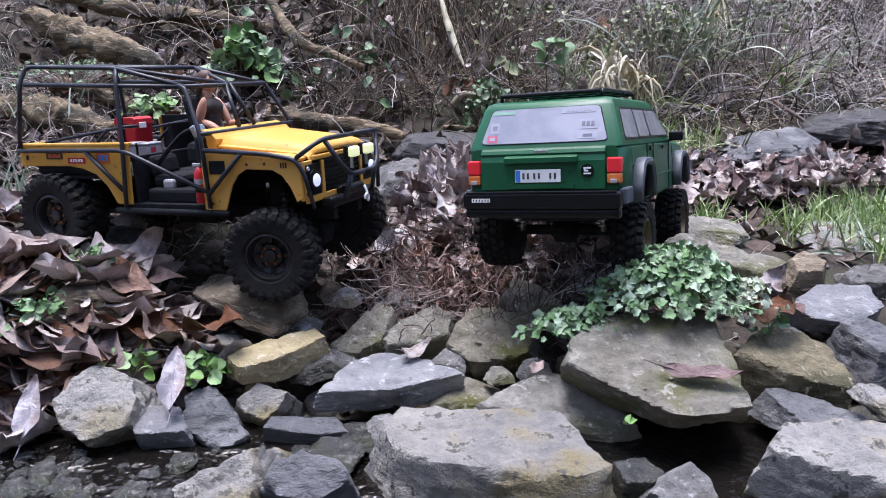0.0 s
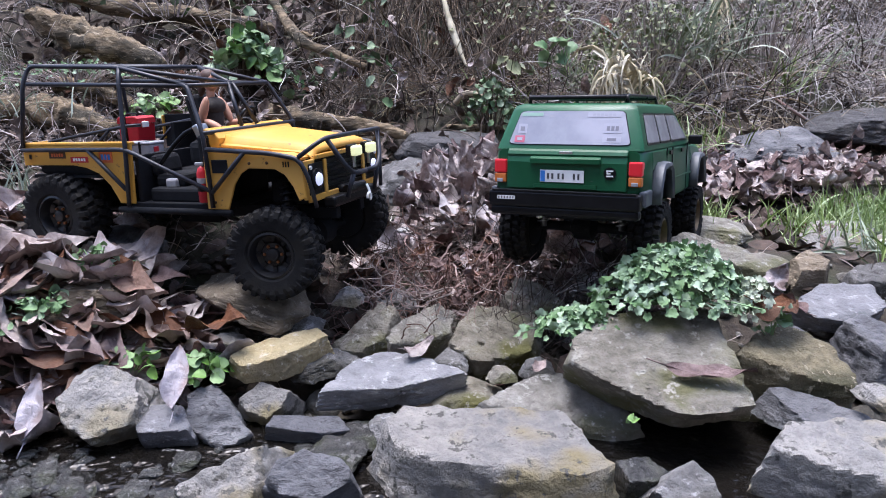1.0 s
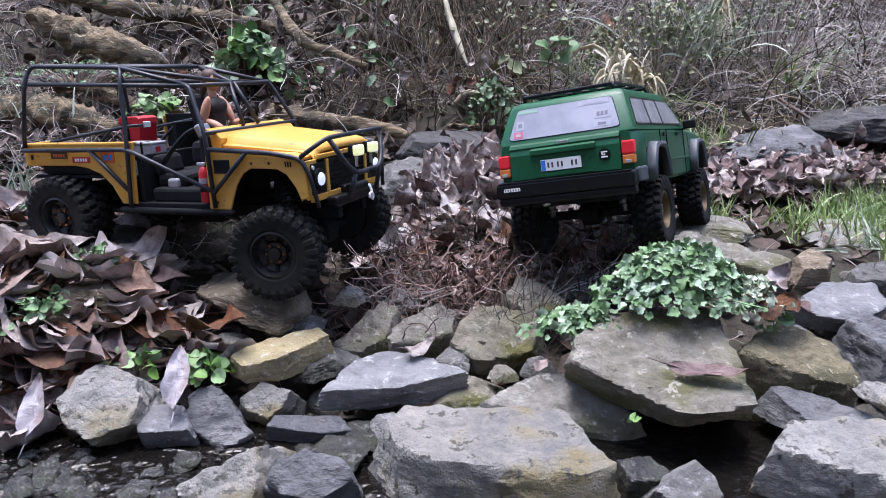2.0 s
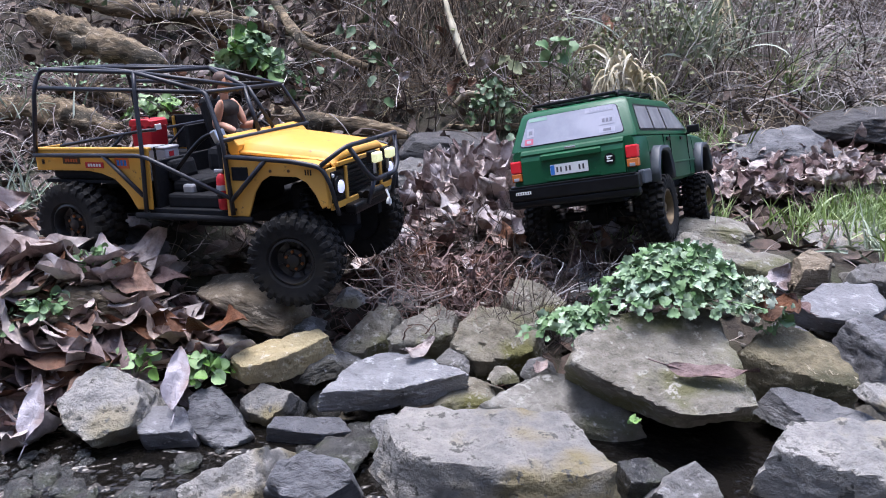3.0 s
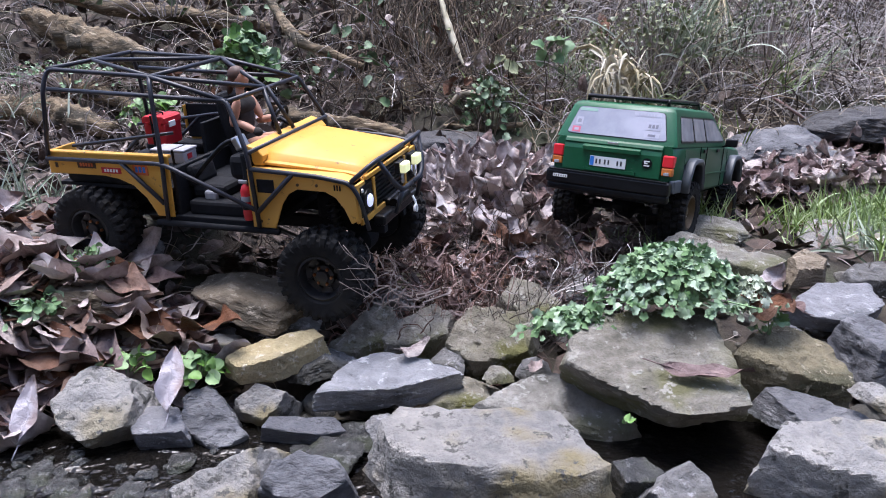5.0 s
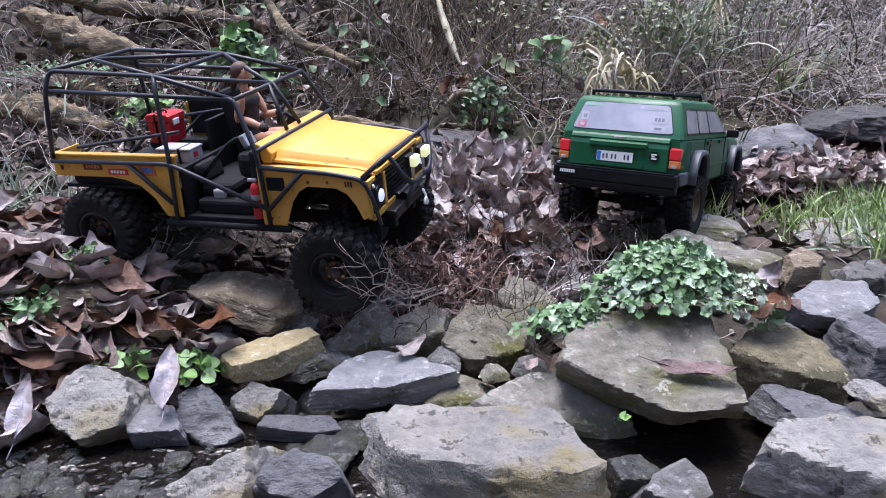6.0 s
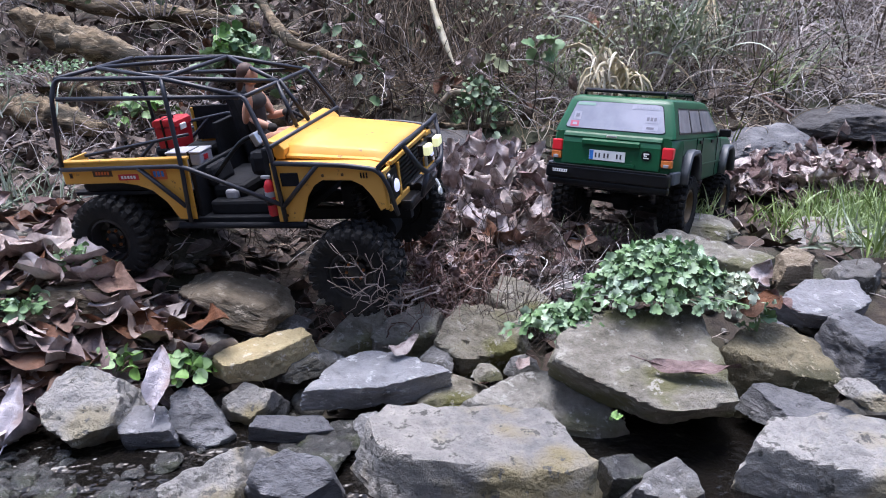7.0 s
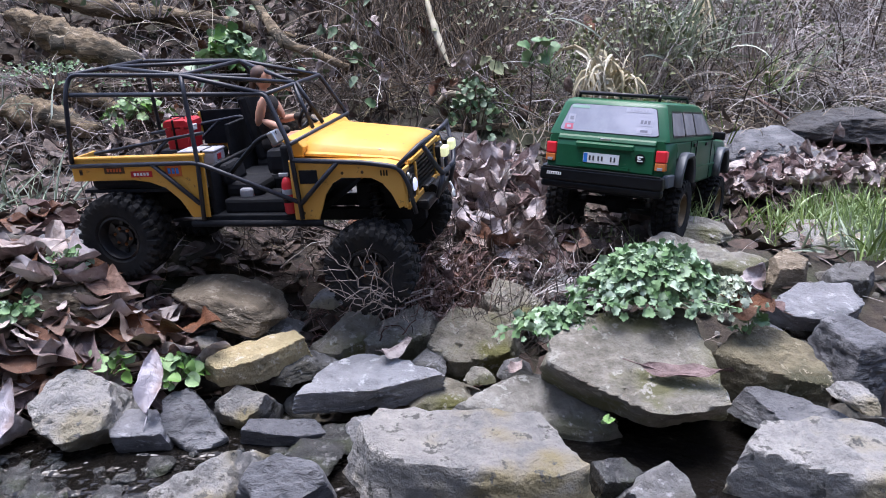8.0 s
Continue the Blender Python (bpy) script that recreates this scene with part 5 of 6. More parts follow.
hewn_stone((0.362, 0.966, 0.138), (0.080, 0.058, 0.056), [(-74, 75, 0.0425), (0, -90, 0.0625), (124, 28, 0.0738), (65, 25, 0.0387), (34, 19, 0.0616), (-42, -2, 0.0732), (-110, -2, 0.0369), (-120, 0, 0.0354), (-159, 9, 0.0648)], 16, "stone_moss", "long brown grey stone below the grass")
hewn_stone((0.477, 0.970, 0.132), (0.025, 0.034, 0.044), [(-90, 70, 0.0375), (0, -90, 0.0575), (126, 31, 0.0288), (37, 27, 0.0283), (-31, 2, 0.0277), (-82, -8, 0.0269), (178, 16, 0.0282)], 17, "stone_tan", "small brown block of stone")
hewn_stone((0.553, 0.961, 0.122), (0.033, 0.034, 0.041), [(-90, 70, 0.035), (0, -90, 0.055), (136, 29, 0.0279), (103, 34, 0.0261), (11, 19, 0.0404), (-39, 2, 0.0323), (-93, -6, 0.0305), (179, 15, 0.0371)], 18, "stone_grey", "grey stone at the grass edge")
hewn_stone((-0.341, 0.714, 0.067), (0.045, 0.056, 0.048), [(-90, 56, 0.03), (0, -90, 0.05), (164, 27, 0.046), (135, 41, 0.0462), (66, 46, 0.0422), (12, 25, 0.0459), (-14, 8, 0.0466), (-49, -42, 0.0338), (-136, -40, 0.0291), (-158, -30, 0.029)], 19, "stone_pale", "pale grey angular stone near the water")
hewn_stone((-0.277, 0.701, 0.051), (0.027, 0.024, 0.025), [(-90, 76, 0.02), (0, -90, 0.02), (176, 15, 0.0282), (88, 28, 0.028), (23, 20, 0.0257), (0, 15, 0.0302), (-83, -20, 0.0155), (-153, -13, 0.0243)], 20, "slate_pale", "small dark grey block of slate")
hewn_stone((-0.233, 0.728, 0.045), (0.047, 0.049, 0.047), [(-76, 55, 0.03), (0, -90, 0.05), (134, 46, 0.0428), (28, 27, 0.0253), (35, 31, 0.0256), (-47, -31, 0.0386), (-125, -24, 0.0281), (-162, -3, 0.0282)], 21, "slate", "dark grey tilted slate stone")
hewn_stone((-0.189, 0.756, 0.048), (0.027, 0.034, 0.038), [(-84, 52, 0.03), (0, -90, 0.05), (153, 40, 0.0276), (64, 48, 0.027), (-16, 0, 0.0276), (-39, -25, 0.0203), (-114, -30, 0.0192), (-143, -17, 0.0222)], 22, "stone_pale", "grey stone with a green patch")
hewn_stone((-0.137, 0.703, 0.048), (0.044, 0.016, 0.019), [(-80, 78, 0.015), (0, -90, 0.015), (176, 17, 0.041), (91, 26, 0.0195), (29, 18, 0.0374), (-75, -20, 0.0133), (-101, -19, 0.0082), (-95, -20, 0.0072)], 23, "slate", "low dark grey flat stone")
hewn_stone((-0.186, 0.615, 0.032), (0.048, 0.045, 0.058), [(-100, 52, 0.045), (0, -90, 0.065), (131, 43, 0.0281), (132, 42, 0.0282), (-1, 25, 0.0425), (-22, 8, 0.042), (-87, -32, 0.0261), (-142, -24, 0.0382)], 24, "stone_pale", "pale wet-footed stone standing in water")
hewn_stone((-0.117, 0.601, 0.045), (0.042, 0.044, 0.051), [(-83, 56, 0.045), (0, -90, 0.065), (173, 26, 0.0391), (128, 45, 0.0334), (69, 45, 0.0318), (23, 27, 0.0399), (-47, -20, 0.0332), (-87, -26, 0.0275), (-136, -13, 0.0335)], 25, "slate", "rough grey stone standing in water")
stone((-0.213, 0.856, 0.146), (0.118, 0.090, 0.030), (8, 14, -8), (25, 25, 14), 26, "stone_tan", "brown stone under the front wheel")
hewn_stone((0.174, 0.606, 0.054), (0.025, 0.020, 0.024), [(-79, 68, 0.02), (0, -90, 0.02), (107, 36, 0.0187), (39, 26, 0.0205), (-53, -14, 0.0166), (-86, -16, 0.014), (-159, 2, 0.0211)], 27, "stone_wet", "small dark wet stone in the water")
hewn_stone((0.206, 0.590, 0.048), (0.032, 0.038, 0.041), [(-90, 54, 0.035), (0, -90, 0.055), (149, 37, 0.0261), (129, 45, 0.0248), (32, 37, 0.0282), (-4, 15, 0.0306), (-71, -26, 0.0237), (-124, -22, 0.0268)], 28, "stone_grey", "small rough grey stone in the water")
stone((-0.270, 0.652, 0.042), (0.037, 0.036, 0.014), (6, 0, 0), (25, 25, 15), 29, "stone_wet", "small wet mossy stone at the waterline")
stone((-0.334, 0.613, 0.050), (0.024, 0.030, 0.014), (0, 0, 5), (30, 30, 20), 30, "stone_wet", "thin wet stone at the waterline")
stone((-0.274, 0.608, 0.050), (0.026, 0.030, 0.014), (0, 0, -8), (30, 30, 20), 31, "stone_wet", "thin wet stone at the waterline")
stone((-0.369, 0.639, 0.049), (0.023, 0.050, 0.014), (0, 0, 15), (30, 30, 20), 32, "stone_wet", "thin wet stone at the waterline")
stone((-0.289, 0.855, 0.097), (0.081, 0.080, 0.016), (8, 4, 0), (30, 30, 18), 33, "stone_grey", "grey stone among dead leaves")
stone((0.065, 0.773, 0.087), (0.027, 0.030, 0.014), (0, 0, 20), (25, 25, 15), 34, "stone_moss", "small stone wedged between larger ones")
stone((0.100, 0.784, 0.091), (0.031, 0.030, 0.014), (0, -12, 0), (25, 25, 15), 35, "stone_grey", "small stone wedged between larger ones")
stone((0.019, 1.618, 0.231), (0.247, 0.160, 0.066), (6, 2, 0), (12, 10, 8), 36, "slate_dark", "dark slate block at the foot of the bank")
stone((-0.066, 1.435, 0.184), (0.134, 0.140, 0.091), (20, 0, 0), (30, 20, 20), 37, "stone_grey", "grey stone slope at the foot of the bank")
stone((-0.049, 1.103, 0.151), (0.069, 0.080, 0.036), (10, 5, 0), (35, 30, 20), 38, "stone_pale", "pale stone among dry twigs")
stone((0.887, 1.651, 0.280), (0.221, 0.160, 0.062), (6, -4, 0), (40, 10, 8), 39, "slate_dark", "dark slate boulder at the foot of the bank")
stone((0.686, 1.552, 0.243), (0.199, 0.140, 0.054), (16, -6, 0), (30, 20, 20), 40, "slate", "grey stone slab under leaves")
stone((0.412, 1.142, 0.168), (0.118, 0.090, 0.020), (8, 4, 0), (30, 30, 18), 41, "stone_moss", "flat mossy stone beside the wheel track")
stone((-0.454, 0.943, 0.178), (0.138, 0.110, 0.038), (12, -6, 0), (30, 30, 20), 42, "slate", "flat grey stone covered with leaves")
stone((-0.4, 0.828, ground_z(-0.4, 0.828) + 0.02), (0.085, 0.06, 0.036), (6, 6, 10), (30, 30, 20), 44, "stone_tan", "flat brown stone half covered with dead leaves")
stone((0.613, 1.130, 0.160), (0.132, 0.120, 0.019), (8, 0, 0), (30, 20, 15), 43, "stone_pale", "pale frosted stone under grass")
stone((-0.177, 0.862, 0.110), (0.059, 0.060, 0.015), (5, 5, 0), (30, 30, 18), 45, "stone_grey", "small grey stone below the wheel")
stone((0.780, 1.378, 0.194), (0.119, 0.120, 0.065), (10, 0, 0), (30, 20, 15), 46, "stone_moss", "mossy stone behind the grass")
stone((-0.454, 0.760, 0.046), (0.053, 0.080, 0.047), (12, 0, 0), (20, 20, 10), 47, "slate", "dark stone under hanging dead leaves")
stone((-0.081, 0.694, 0.057), (0.044, 0.060, 0.015), (4, 0, 12), (25, 25, 12), 48, "stone_wet", "small dark wet stone")
stone((-0.098, 0.653, 0.061), (0.052, 0.060, 0.014), (4, 0, -12), (25, 25, 12), 49, "stone_wet", "small dark wet stone")
stone((0.022, 0.762, 0.068), (0.071, 0.070, 0.020), (6, 0, 0), (25, 25, 12), 50, "stone_moss", "small brown stone in a gap")
stone((0.206, 0.971, 0.117), (0.108, 0.100, 0.043), (8, 0, 0), (25, 25, 12), 51, "stone_grey", "grey stone behind the herb clump")
stone((-0.371, 0.599, 0.057), (0.019, 0.040, 0.014), (0, 0, 35), (30, 30, 20), 61, "stone_wet", "thin wet stone at the waterline")
stone((-0.244, 0.656, 0.051), (0.027, 0.035, 0.014), (0, -10, 15), (25, 20, 10), 63, "stone_wet", "small wet stone at the waterline")
stone((-0.237, 0.595, 0.050), (0.031, 0.024, 0.014), (0, 0, 10), (25, 30, 20), 66, "stone_wet", "thin wet stone at the waterline")
stone((-0.053, 0.701, 0.059), (0.039, 0.050, 0.014), (8, 0, 30), (25, 20, 10), 67, "stone_grey", "small grey stone in a gap")
stone((-0.112, 0.820, 0.083), (0.044, 0.050, 0.015), (8, 6, 20), (25, 20, 10), 68, "stone_grey", "small grey stone behind the slab")
stone((-0.142, 0.805, 0.089), (0.049, 0.060, 0.020), (8, -12, 20), (25, 20, 10), 69, "stone_grey", "grey stone beside the yellowish block")
stone((-0.241, 0.822, 0.103), (0.038, 0.040, 0.014), (8, 6, 20), (25, 20, 10), 70, "stone_pale", "small pale stone beside the yellowish block")
stone((-0.113, 0.892, 0.138), (0.031, 0.040, 0.014), (8, 6, 0), (25, 20, 10), 71, "stone_pale", "small pale stone below the brush")
stone((-0.068, 0.935, 0.113), (0.057, 0.060, 0.029), (12, -20, 0), (25, 20, 10), 72, "stone_grey", "grey tilted stone below the brush")
stone((0.389, 0.809, 0.121), (0.037, 0.050, 0.014), (6, 0, 20), (25, 20, 10), 73, "slate", "small grey stone in a gap")
stone((0.010, 0.802, 0.091), (0.037, 0.050, 0.014), (6, 0, -20), (25, 20, 10), 74, "stone_grey", "small grey stone in a gap")


# ---- loose rubble and litter ----
def rubble():
    r = np.random.default_rng(3)
    verts, faces = [], []
    shapes = [stone_shape((1, r.uniform(0.6, 1.1), r.uniform(0.4, 0.8)), (20, 25, 15), 200 + k, ICO3 if k < 4 else ICO2, 10, 26, 1.2) for k in range(14)]
    def put(x, y, z, s):
        v, f = shapes[int(r.integers(len(shapes)))]
        m = pose(x, y, z, r.normal() * 20, r.normal() * 20, r.uniform(0, 360)) @ Matrix.Scale(s, 4)
        b = len(verts)
        verts.extend(tuple(m @ p) for p in v)
        faces.extend(tuple(i + b for i in q) for q in f)
    for k in range(900):
        x, y = r.uniform(-0.75, 0.85), 0.6 + 0.42 * r.random() ** 1.2
        put(x, y, ground_z(x, y) + r.uniform(-0.002, 0.006), 0.008 + 0.026 * r.random() ** 3)
    for k in range(70):
        x, y = r.uniform(-0.7, 0.8), r.uniform(0.6, 0.86)
        put(x, y, ground_z(x, y) + r.uniform(-0.004, 0.004), r.uniform(0.025, 0.05))
    tagged(part("rubble", pymesh("rubble", verts, faces, "pebble", True), None), "small brown and grey rubble between the stones", "gravel", kind="stuff")


def litter():
    r = np.random.default_rng(4)
    verts, faces = [], []
    def leaf(x, y, z, s, tilt):
        m = pose(x, y, z, r.normal() * tilt, r.normal() * tilt, r.uniform(0, 360))
        ln, w, c = s, s * r.uniform(0.35, 0.8), r.uniform(-0.5, 0.9)
        b = len(verts)
        for i in range(5):
            t = i / 4
            hw = w * 0.5 * math.sin(math.pi * (0.08 + 0.86 * t)) * r.uniform(0.8, 1.15)
            z0 = c * ln * (t - 0.5) ** 2
            for u in (-1, 0, 1):
                verts.append(tuple(m @ Vector(((t - 0.5) * ln, u * hw, z0 + abs(u) * hw * 0.5 * c))))
        for i in range(4):
            for j in (0, 1):
                a = b + i * 3 + j
                faces.append((a, a + 1, a + 4, a + 3))
    for k in range(4200):
        x, y = r.uniform(-1.1, 1.1), 0.72 + 0.95 * r.random()
        if (y < 0.82 and x > -0.2) or (x > 0.28 and y < 1.2 and k % 5):
            continue
        leaf(x, y, ground_z(x, y) + r.uniform(0.002, 0.012), r.uniform(0.012, 0.05), 24)
    for k in range(3400):
        x, y = -0.35 + r.normal() * 0.7, r.uniform(1.55, 2.5)
        if x > -0.3 and k % 3:
            continue
        leaf(x, y, ground_z(x, y) + r.uniform(0.0, 0.05), r.uniform(0.015, 0.05), 40)
    tagged(part("leaf_litter", pymesh("leaf_litter", verts, faces, "litter"), None), "brown broken leaf litter covering the bank", "leaf litter", kind="stuff")


rubble()
litter()

# ---- dead leaves ----
LANCE, ALL = list(range(10)), list(range(18))
leaf_heap(-0.6, -0.27, 0.7, 0.9, 150, 21, 0.02, 12, LANCE + [10, 12], 1.3, 0.003, 90, prop=10)
leaf_heap(-0.62, -0.36, 0.8, 0.9, 25, 27, 0.016, 12, LANCE, 1.3, 0.003, prop=8)
leaf_heap(-0.8, -0.43, 0.88, 1.1, 30, 22, 0.012, 14, LANCE, 1.0, 0.0, 40, prop=12)
leaf_heap(-0.05, 0.22, 1.1, 1.5, 60, 23, 0.02, 26, [10, 11, 12, 14, 15, 16, 12, 4, 1, 8, 0], 1.0, 0.07, 560, prop=10)
leaf_heap(0.42, 0.85, 1.32, 1.6, 20, 24, 0.03, 32, [10, 12, 14, 16, 11, 1, 4, 8, 6], 0.72, 0.006, 280, prop=10)
leaf_heap(-0.12, 0.22, 1.0, 1.22, 25, 25, 0.015, 25, ALL, 0.9, 0.01, 60)
leaf_heap(0.4, 0.75, 1.05, 1.35, 7, 26, 0.01, 18, ALL, 0.75)
leaf_heap(0.05, 0.2, 0.9, 1.02, 16, 28, 0.01, 14, [3, 11, 15, 8], 0.75)
leaf_heap(-0.35, 0.5, 1.72, 2.05, 12, 29, 0.12, 45, [10, 12, 14, 16, 2, 0], 0.7, 0.0, 60)
leaf_heap(-1.1, -0.35, 1.65, 2.0, 6, 30, 0.05, 40, [10, 12, 14, 16, 2, 0], 0.7, 0.0, 120)
leaf_heap(-0.1, 0.12, 0.89, 1.02, 8, 31, 0.03, 30, [2, 4, 6, 1, 0], 0.34, 0.03, 80)
leaf_piles()
dry_leaf(LEAVES[18], pose(-0.268, 0.708, 0.096, 6, -52, 94), "pale violet grey dead leaf propped upright on stones")
dry_leaf(LEAVES[19], pose(-0.398, 0.675, 0.078, 0, -55, 84) @ Matrix.Scale(0.9, 4), "pale dead leaf hanging over the stones")
dry_leaf(leaf_mesh(79, 0.085, 0.02, 0.9, 0, "leaf_purple"), pose(0.238, 0.683, 0.128, 10, 5, -14), "reddish brown curled dead leaf on a slab")
dry_leaf(LEAVES[11], pose(-0.475, 0.815, ground_z(-0.475, 0.815) + 0.034, 8, 6, 20) @ Matrix.Scale(1.3, 4))
dry_leaf(LEAVES[12], pose(-0.033, 0.775, 0.114, 15, 5, 40) @ Matrix.Scale(0.5, 4))
dry_leaf(LEAVES[0], pose(0.085, 0.655, 0.142, 15, 10, 60) @ Matrix.Scale(0.5, 4))
dry_leaf(LEAVES[13], pose(0.335, 0.76, 0.172, 25, 15, 10) @ Matrix.Scale(0.9, 4), "orange brown curled dead leaf beneath the herb clump")
dry_leaf(LEAVES[11], pose(0.36, 0.8, 0.182, 25, -12, 60) @ Matrix.Scale(0.6, 4))
dry_leaf(LEAVES[6], pose(0.372, 0.772, 0.166, 20, -14, 130) @ Matrix.Scale(0.8, 4))
dry_leaf(LEAVES[9], pose(-0.26, 0.79, 0.135, 0, -22, -30) @ Matrix.Scale(1.5, 4))

# ---- herbs ----
herb("herb_clump", (0.252, 0.795, 0.172), (0.076, 0.05), 0.052, 1500, 0.0108, "herb", 5, "green lobed herb clump with frosted leaf edges on stones", 31)
herb("herb_clump", (0.148, 0.778, 0.136), (0.05, 0.028), 0.026, 300, 0.0105, "herb", 5, "green trailing end of a lobed herb clump", 32)
herb("herb_clump", (0.325, 0.775, 0.165), (0.03, 0.03), 0.03, 110, 0.009, "grass_frost", 5, "frosted grey green herb sprays", 33)
herb("seedling", (-0.437, 0.795, ground_z(-0.437, 0.795) + 0.034), (0.045, 0.03), 0.028, 60, 0.0135, "herb", 0, "blue green round-leaved seedling among dead leaves", 34)
herb("seedling", (-0.335, 0.765, ground_z(-0.335, 0.775) + 0.036), (0.03, 0.03), 0.02, 22, 0.016, "herb_light", 0, "bright green small seedling among dead leaves", 35)
herb("seedling", (-0.258, 0.762, 0.094), (0.032, 0.026), 0.022, 60, 0.014, "herb_light", 0, "bright green rosette plant between stones", 36, 0.4)
herb("seedling", (-0.405, 0.865, ground_z(-0.405, 0.865) + 0.026), (0.045, 0.03), 0.028, 50, 0.013, "herb", 0, "green round-leaved seedling by the rear wheel", 37)
herb("seedling", (0.163, 0.61, 0.112), (0.006, 0.004), 0.006, 4, 0.008, "herb_light", 3, "tiny bright green sprout in a stone gap", 38, 0.3)
herb("seedling", (0.345, 0.76, 0.14), (0.016, 0.012), 0.018, 14, 0.013, "herb", 5, "small green sprig between stones", 39)

# ---- bank plants ----
herb("bramble", (-0.455, 1.87, 0.375), (0.09, 0.05), 0.1, 190, 0.03, "bramble", 3, "green broad-leaved bramble on the bank", 41, 0.5, 0.0018, "stalk")
herb("bramble", (-0.47, 1.85, 0.385), (0.065, 0.04), 0.08, 40, 0.036, "herb_light", 3, "light green broad-leaved bramble shoots", 42, 0.5, 0.0018, "stalk")
herb("ivy_patch", (-0.64, 1.74, 0.27), (0.1, 0.05), 0.07, 60, 0.026, "herb_light", 3, "green ivy patch behind the truck", 43, 0.5, 0.0015, "stalk")
herb("ivy_patch", (-0.2, 1.8, 0.33), (0.13, 0.06), 0.12, 26, 0.026, "ivy", 3, "dark green ivy patch on the bank", 44, 0.7, 0.0015, "stalk")
herb("ivy_patch", (0.105, 1.712, 0.255), (0.06, 0.04), 0.13, 130, 0.018, "ivy", 3, "small-leaved green ivy patch on the bank", 45, 0.6, 0.0013, "stalk")
herb("ivy_patch", (0.263, 1.827, 0.391), (0.05, 0.04), 0.08, 10, 0.04, "bramble", 3, "few green broad ivy leaves on dry stems", 46, 0.5, 0.0015, "twig")
herb("ivy_patch", (0.149, 1.789, 0.360), (0.06, 0.04), 0.09, 8, 0.036, "olive", 3, "yellow green single leaves on dry stems", 47, 0.5, 0.0015, "twig")
herb("ivy_patch", (-0.173, 1.976, 0.491), (0.08, 0.04), 0.1, 12, 0.036, "ivy", 3, "dark green leaves high on the bank", 48, 0.5, 0.0015, "twig")
herb("ivy_patch", (-0.677, 1.986, 0.532), (0.25, 0.08), 0.1, 44, 0.03, "ivy", 3, "scattered dark green ivy over old roots", 49, 0.5, 0.0015, "twig")
herb("ivy_patch", (0.12, 1.72, 0.2), (0.16, 0.06), 0.05, 70, 0.018, "ivy", 3, "low dark ivy at the foot of the bank", 50, 0.5, 0.001, "twig")
herb("weed_patch", (0.5, 1.86, 0.38), (0.2, 0.09), 0.16, 420, 0.013, "olive", 0, "olive green small-leaved weeds among dead stems", 141, 0.8, 0.0009, "twig")
herb("weed_patch", (0.2, 1.9, 0.42), (0.22, 0.09), 0.16, 110, 0.012, "olive", 3, "sparse olive weeds among dead stems", 142, 0.8, 0.0009, "stalk")
herb("weed_patch", (0.78, 1.9, 0.42), (0.26, 0.09), 0.18, 260, 0.012, "olive", 0, "dull olive weeds under fine twigs", 143, 0.8, 0.0009, "twig")

# ---- roots, logs and branches ----
branch("root", [(-1.02, 2.0, 0.52), (-0.92, 1.95, 0.48), (-0.8, 1.9, 0.445), (-0.66, 1.85, 0.4)], [0.026, 0.034, 0.036, 0.016], "bark", "thick yellow brown bare root on the bank", 26, 0.5)
branch("root", [(-1.1, 2.13, 0.6), (-0.85, 2.12, 0.545), (-0.6, 2.12, 0.515), (-0.34, 2.11, 0.47)], [0.018, 0.02, 0.024, 0.014], "bark", "long brown root lying along the bank", 26, 0.5)
branch("root", [(-1.05, 1.8, 0.31), (-0.93, 1.775, 0.3), (-0.82, 1.74, 0.285), (-0.72, 1.71, 0.26)], [0.03, 0.031, 0.032, 0.02], "bark", "old rotten log end behind the truck", 26, 0.5)
branch("root", [(-0.392, 1.772, 0.292), (-0.280, 1.718, 0.283), (-0.178, 1.696, 0.276), (-0.078, 1.670, 0.257)], [0.02, 0.019, 0.018, 0.01], "bark", "brown root lying at the foot of the bank", 26, 0.5)
branch("root", [(-0.7, 1.98, 0.36), (-0.55, 1.96, 0.345), (-0.38, 1.93, 0.32)], [0.02, 0.022, 0.012], "bark", "brown root half covered by ivy", 26, 0.5)
branch("root", [(-0.92, 1.86, 0.36), (-0.8, 1.84, 0.34), (-0.7, 1.8, 0.3)], [0.016, 0.02, 0.01], "bark", "short bleached root stump", 12, 0.5)
branch("branch", [(-0.453, 2.001, 0.593), (-0.407, 1.967, 0.537), (-0.334, 1.865, 0.459), (-0.254, 1.837, 0.429), (-0.176, 1.808, 0.398)], [0.011, 0.011, 0.013, 0.011, 0.007], "bark", "grey bent bare branch on the bank", 10, 0.25)
branch("husk", [(-0.001, 1.933, 0.565), (0.012, 1.899, 0.514), (0.032, 1.864, 0.455), (0.055, 1.830, 0.400)], [0.004, 0.008, 0.0075, 0.002], "grass_pale", "pale dry reed husk hanging from the bank", 6, 0.3, "reed")
branch("branch", [(0.008, 1.734, 0.266), (0.083, 1.715, 0.270), (0.183, 1.716, 0.275)], [0.008, 0.008, 0.005], "bark", "short brown branch at the bank foot", 8, 0.3)
branch("branch", [(0.021, 1.767, 0.314), (0.052, 1.753, 0.343), (0.096, 1.751, 0.334)], [0.007, 0.006, 0.004], "straw", "pale broken branch on the bank", 8, 0.3)
branch("branch", [(0.72, 1.8, 0.36), (0.78, 1.74, 0.31), (0.84, 1.7, 0.265)], [0.003, 0.004, 0.003], "twig_red", "reddish bare branch leaning on the bank", 8, 0.2)
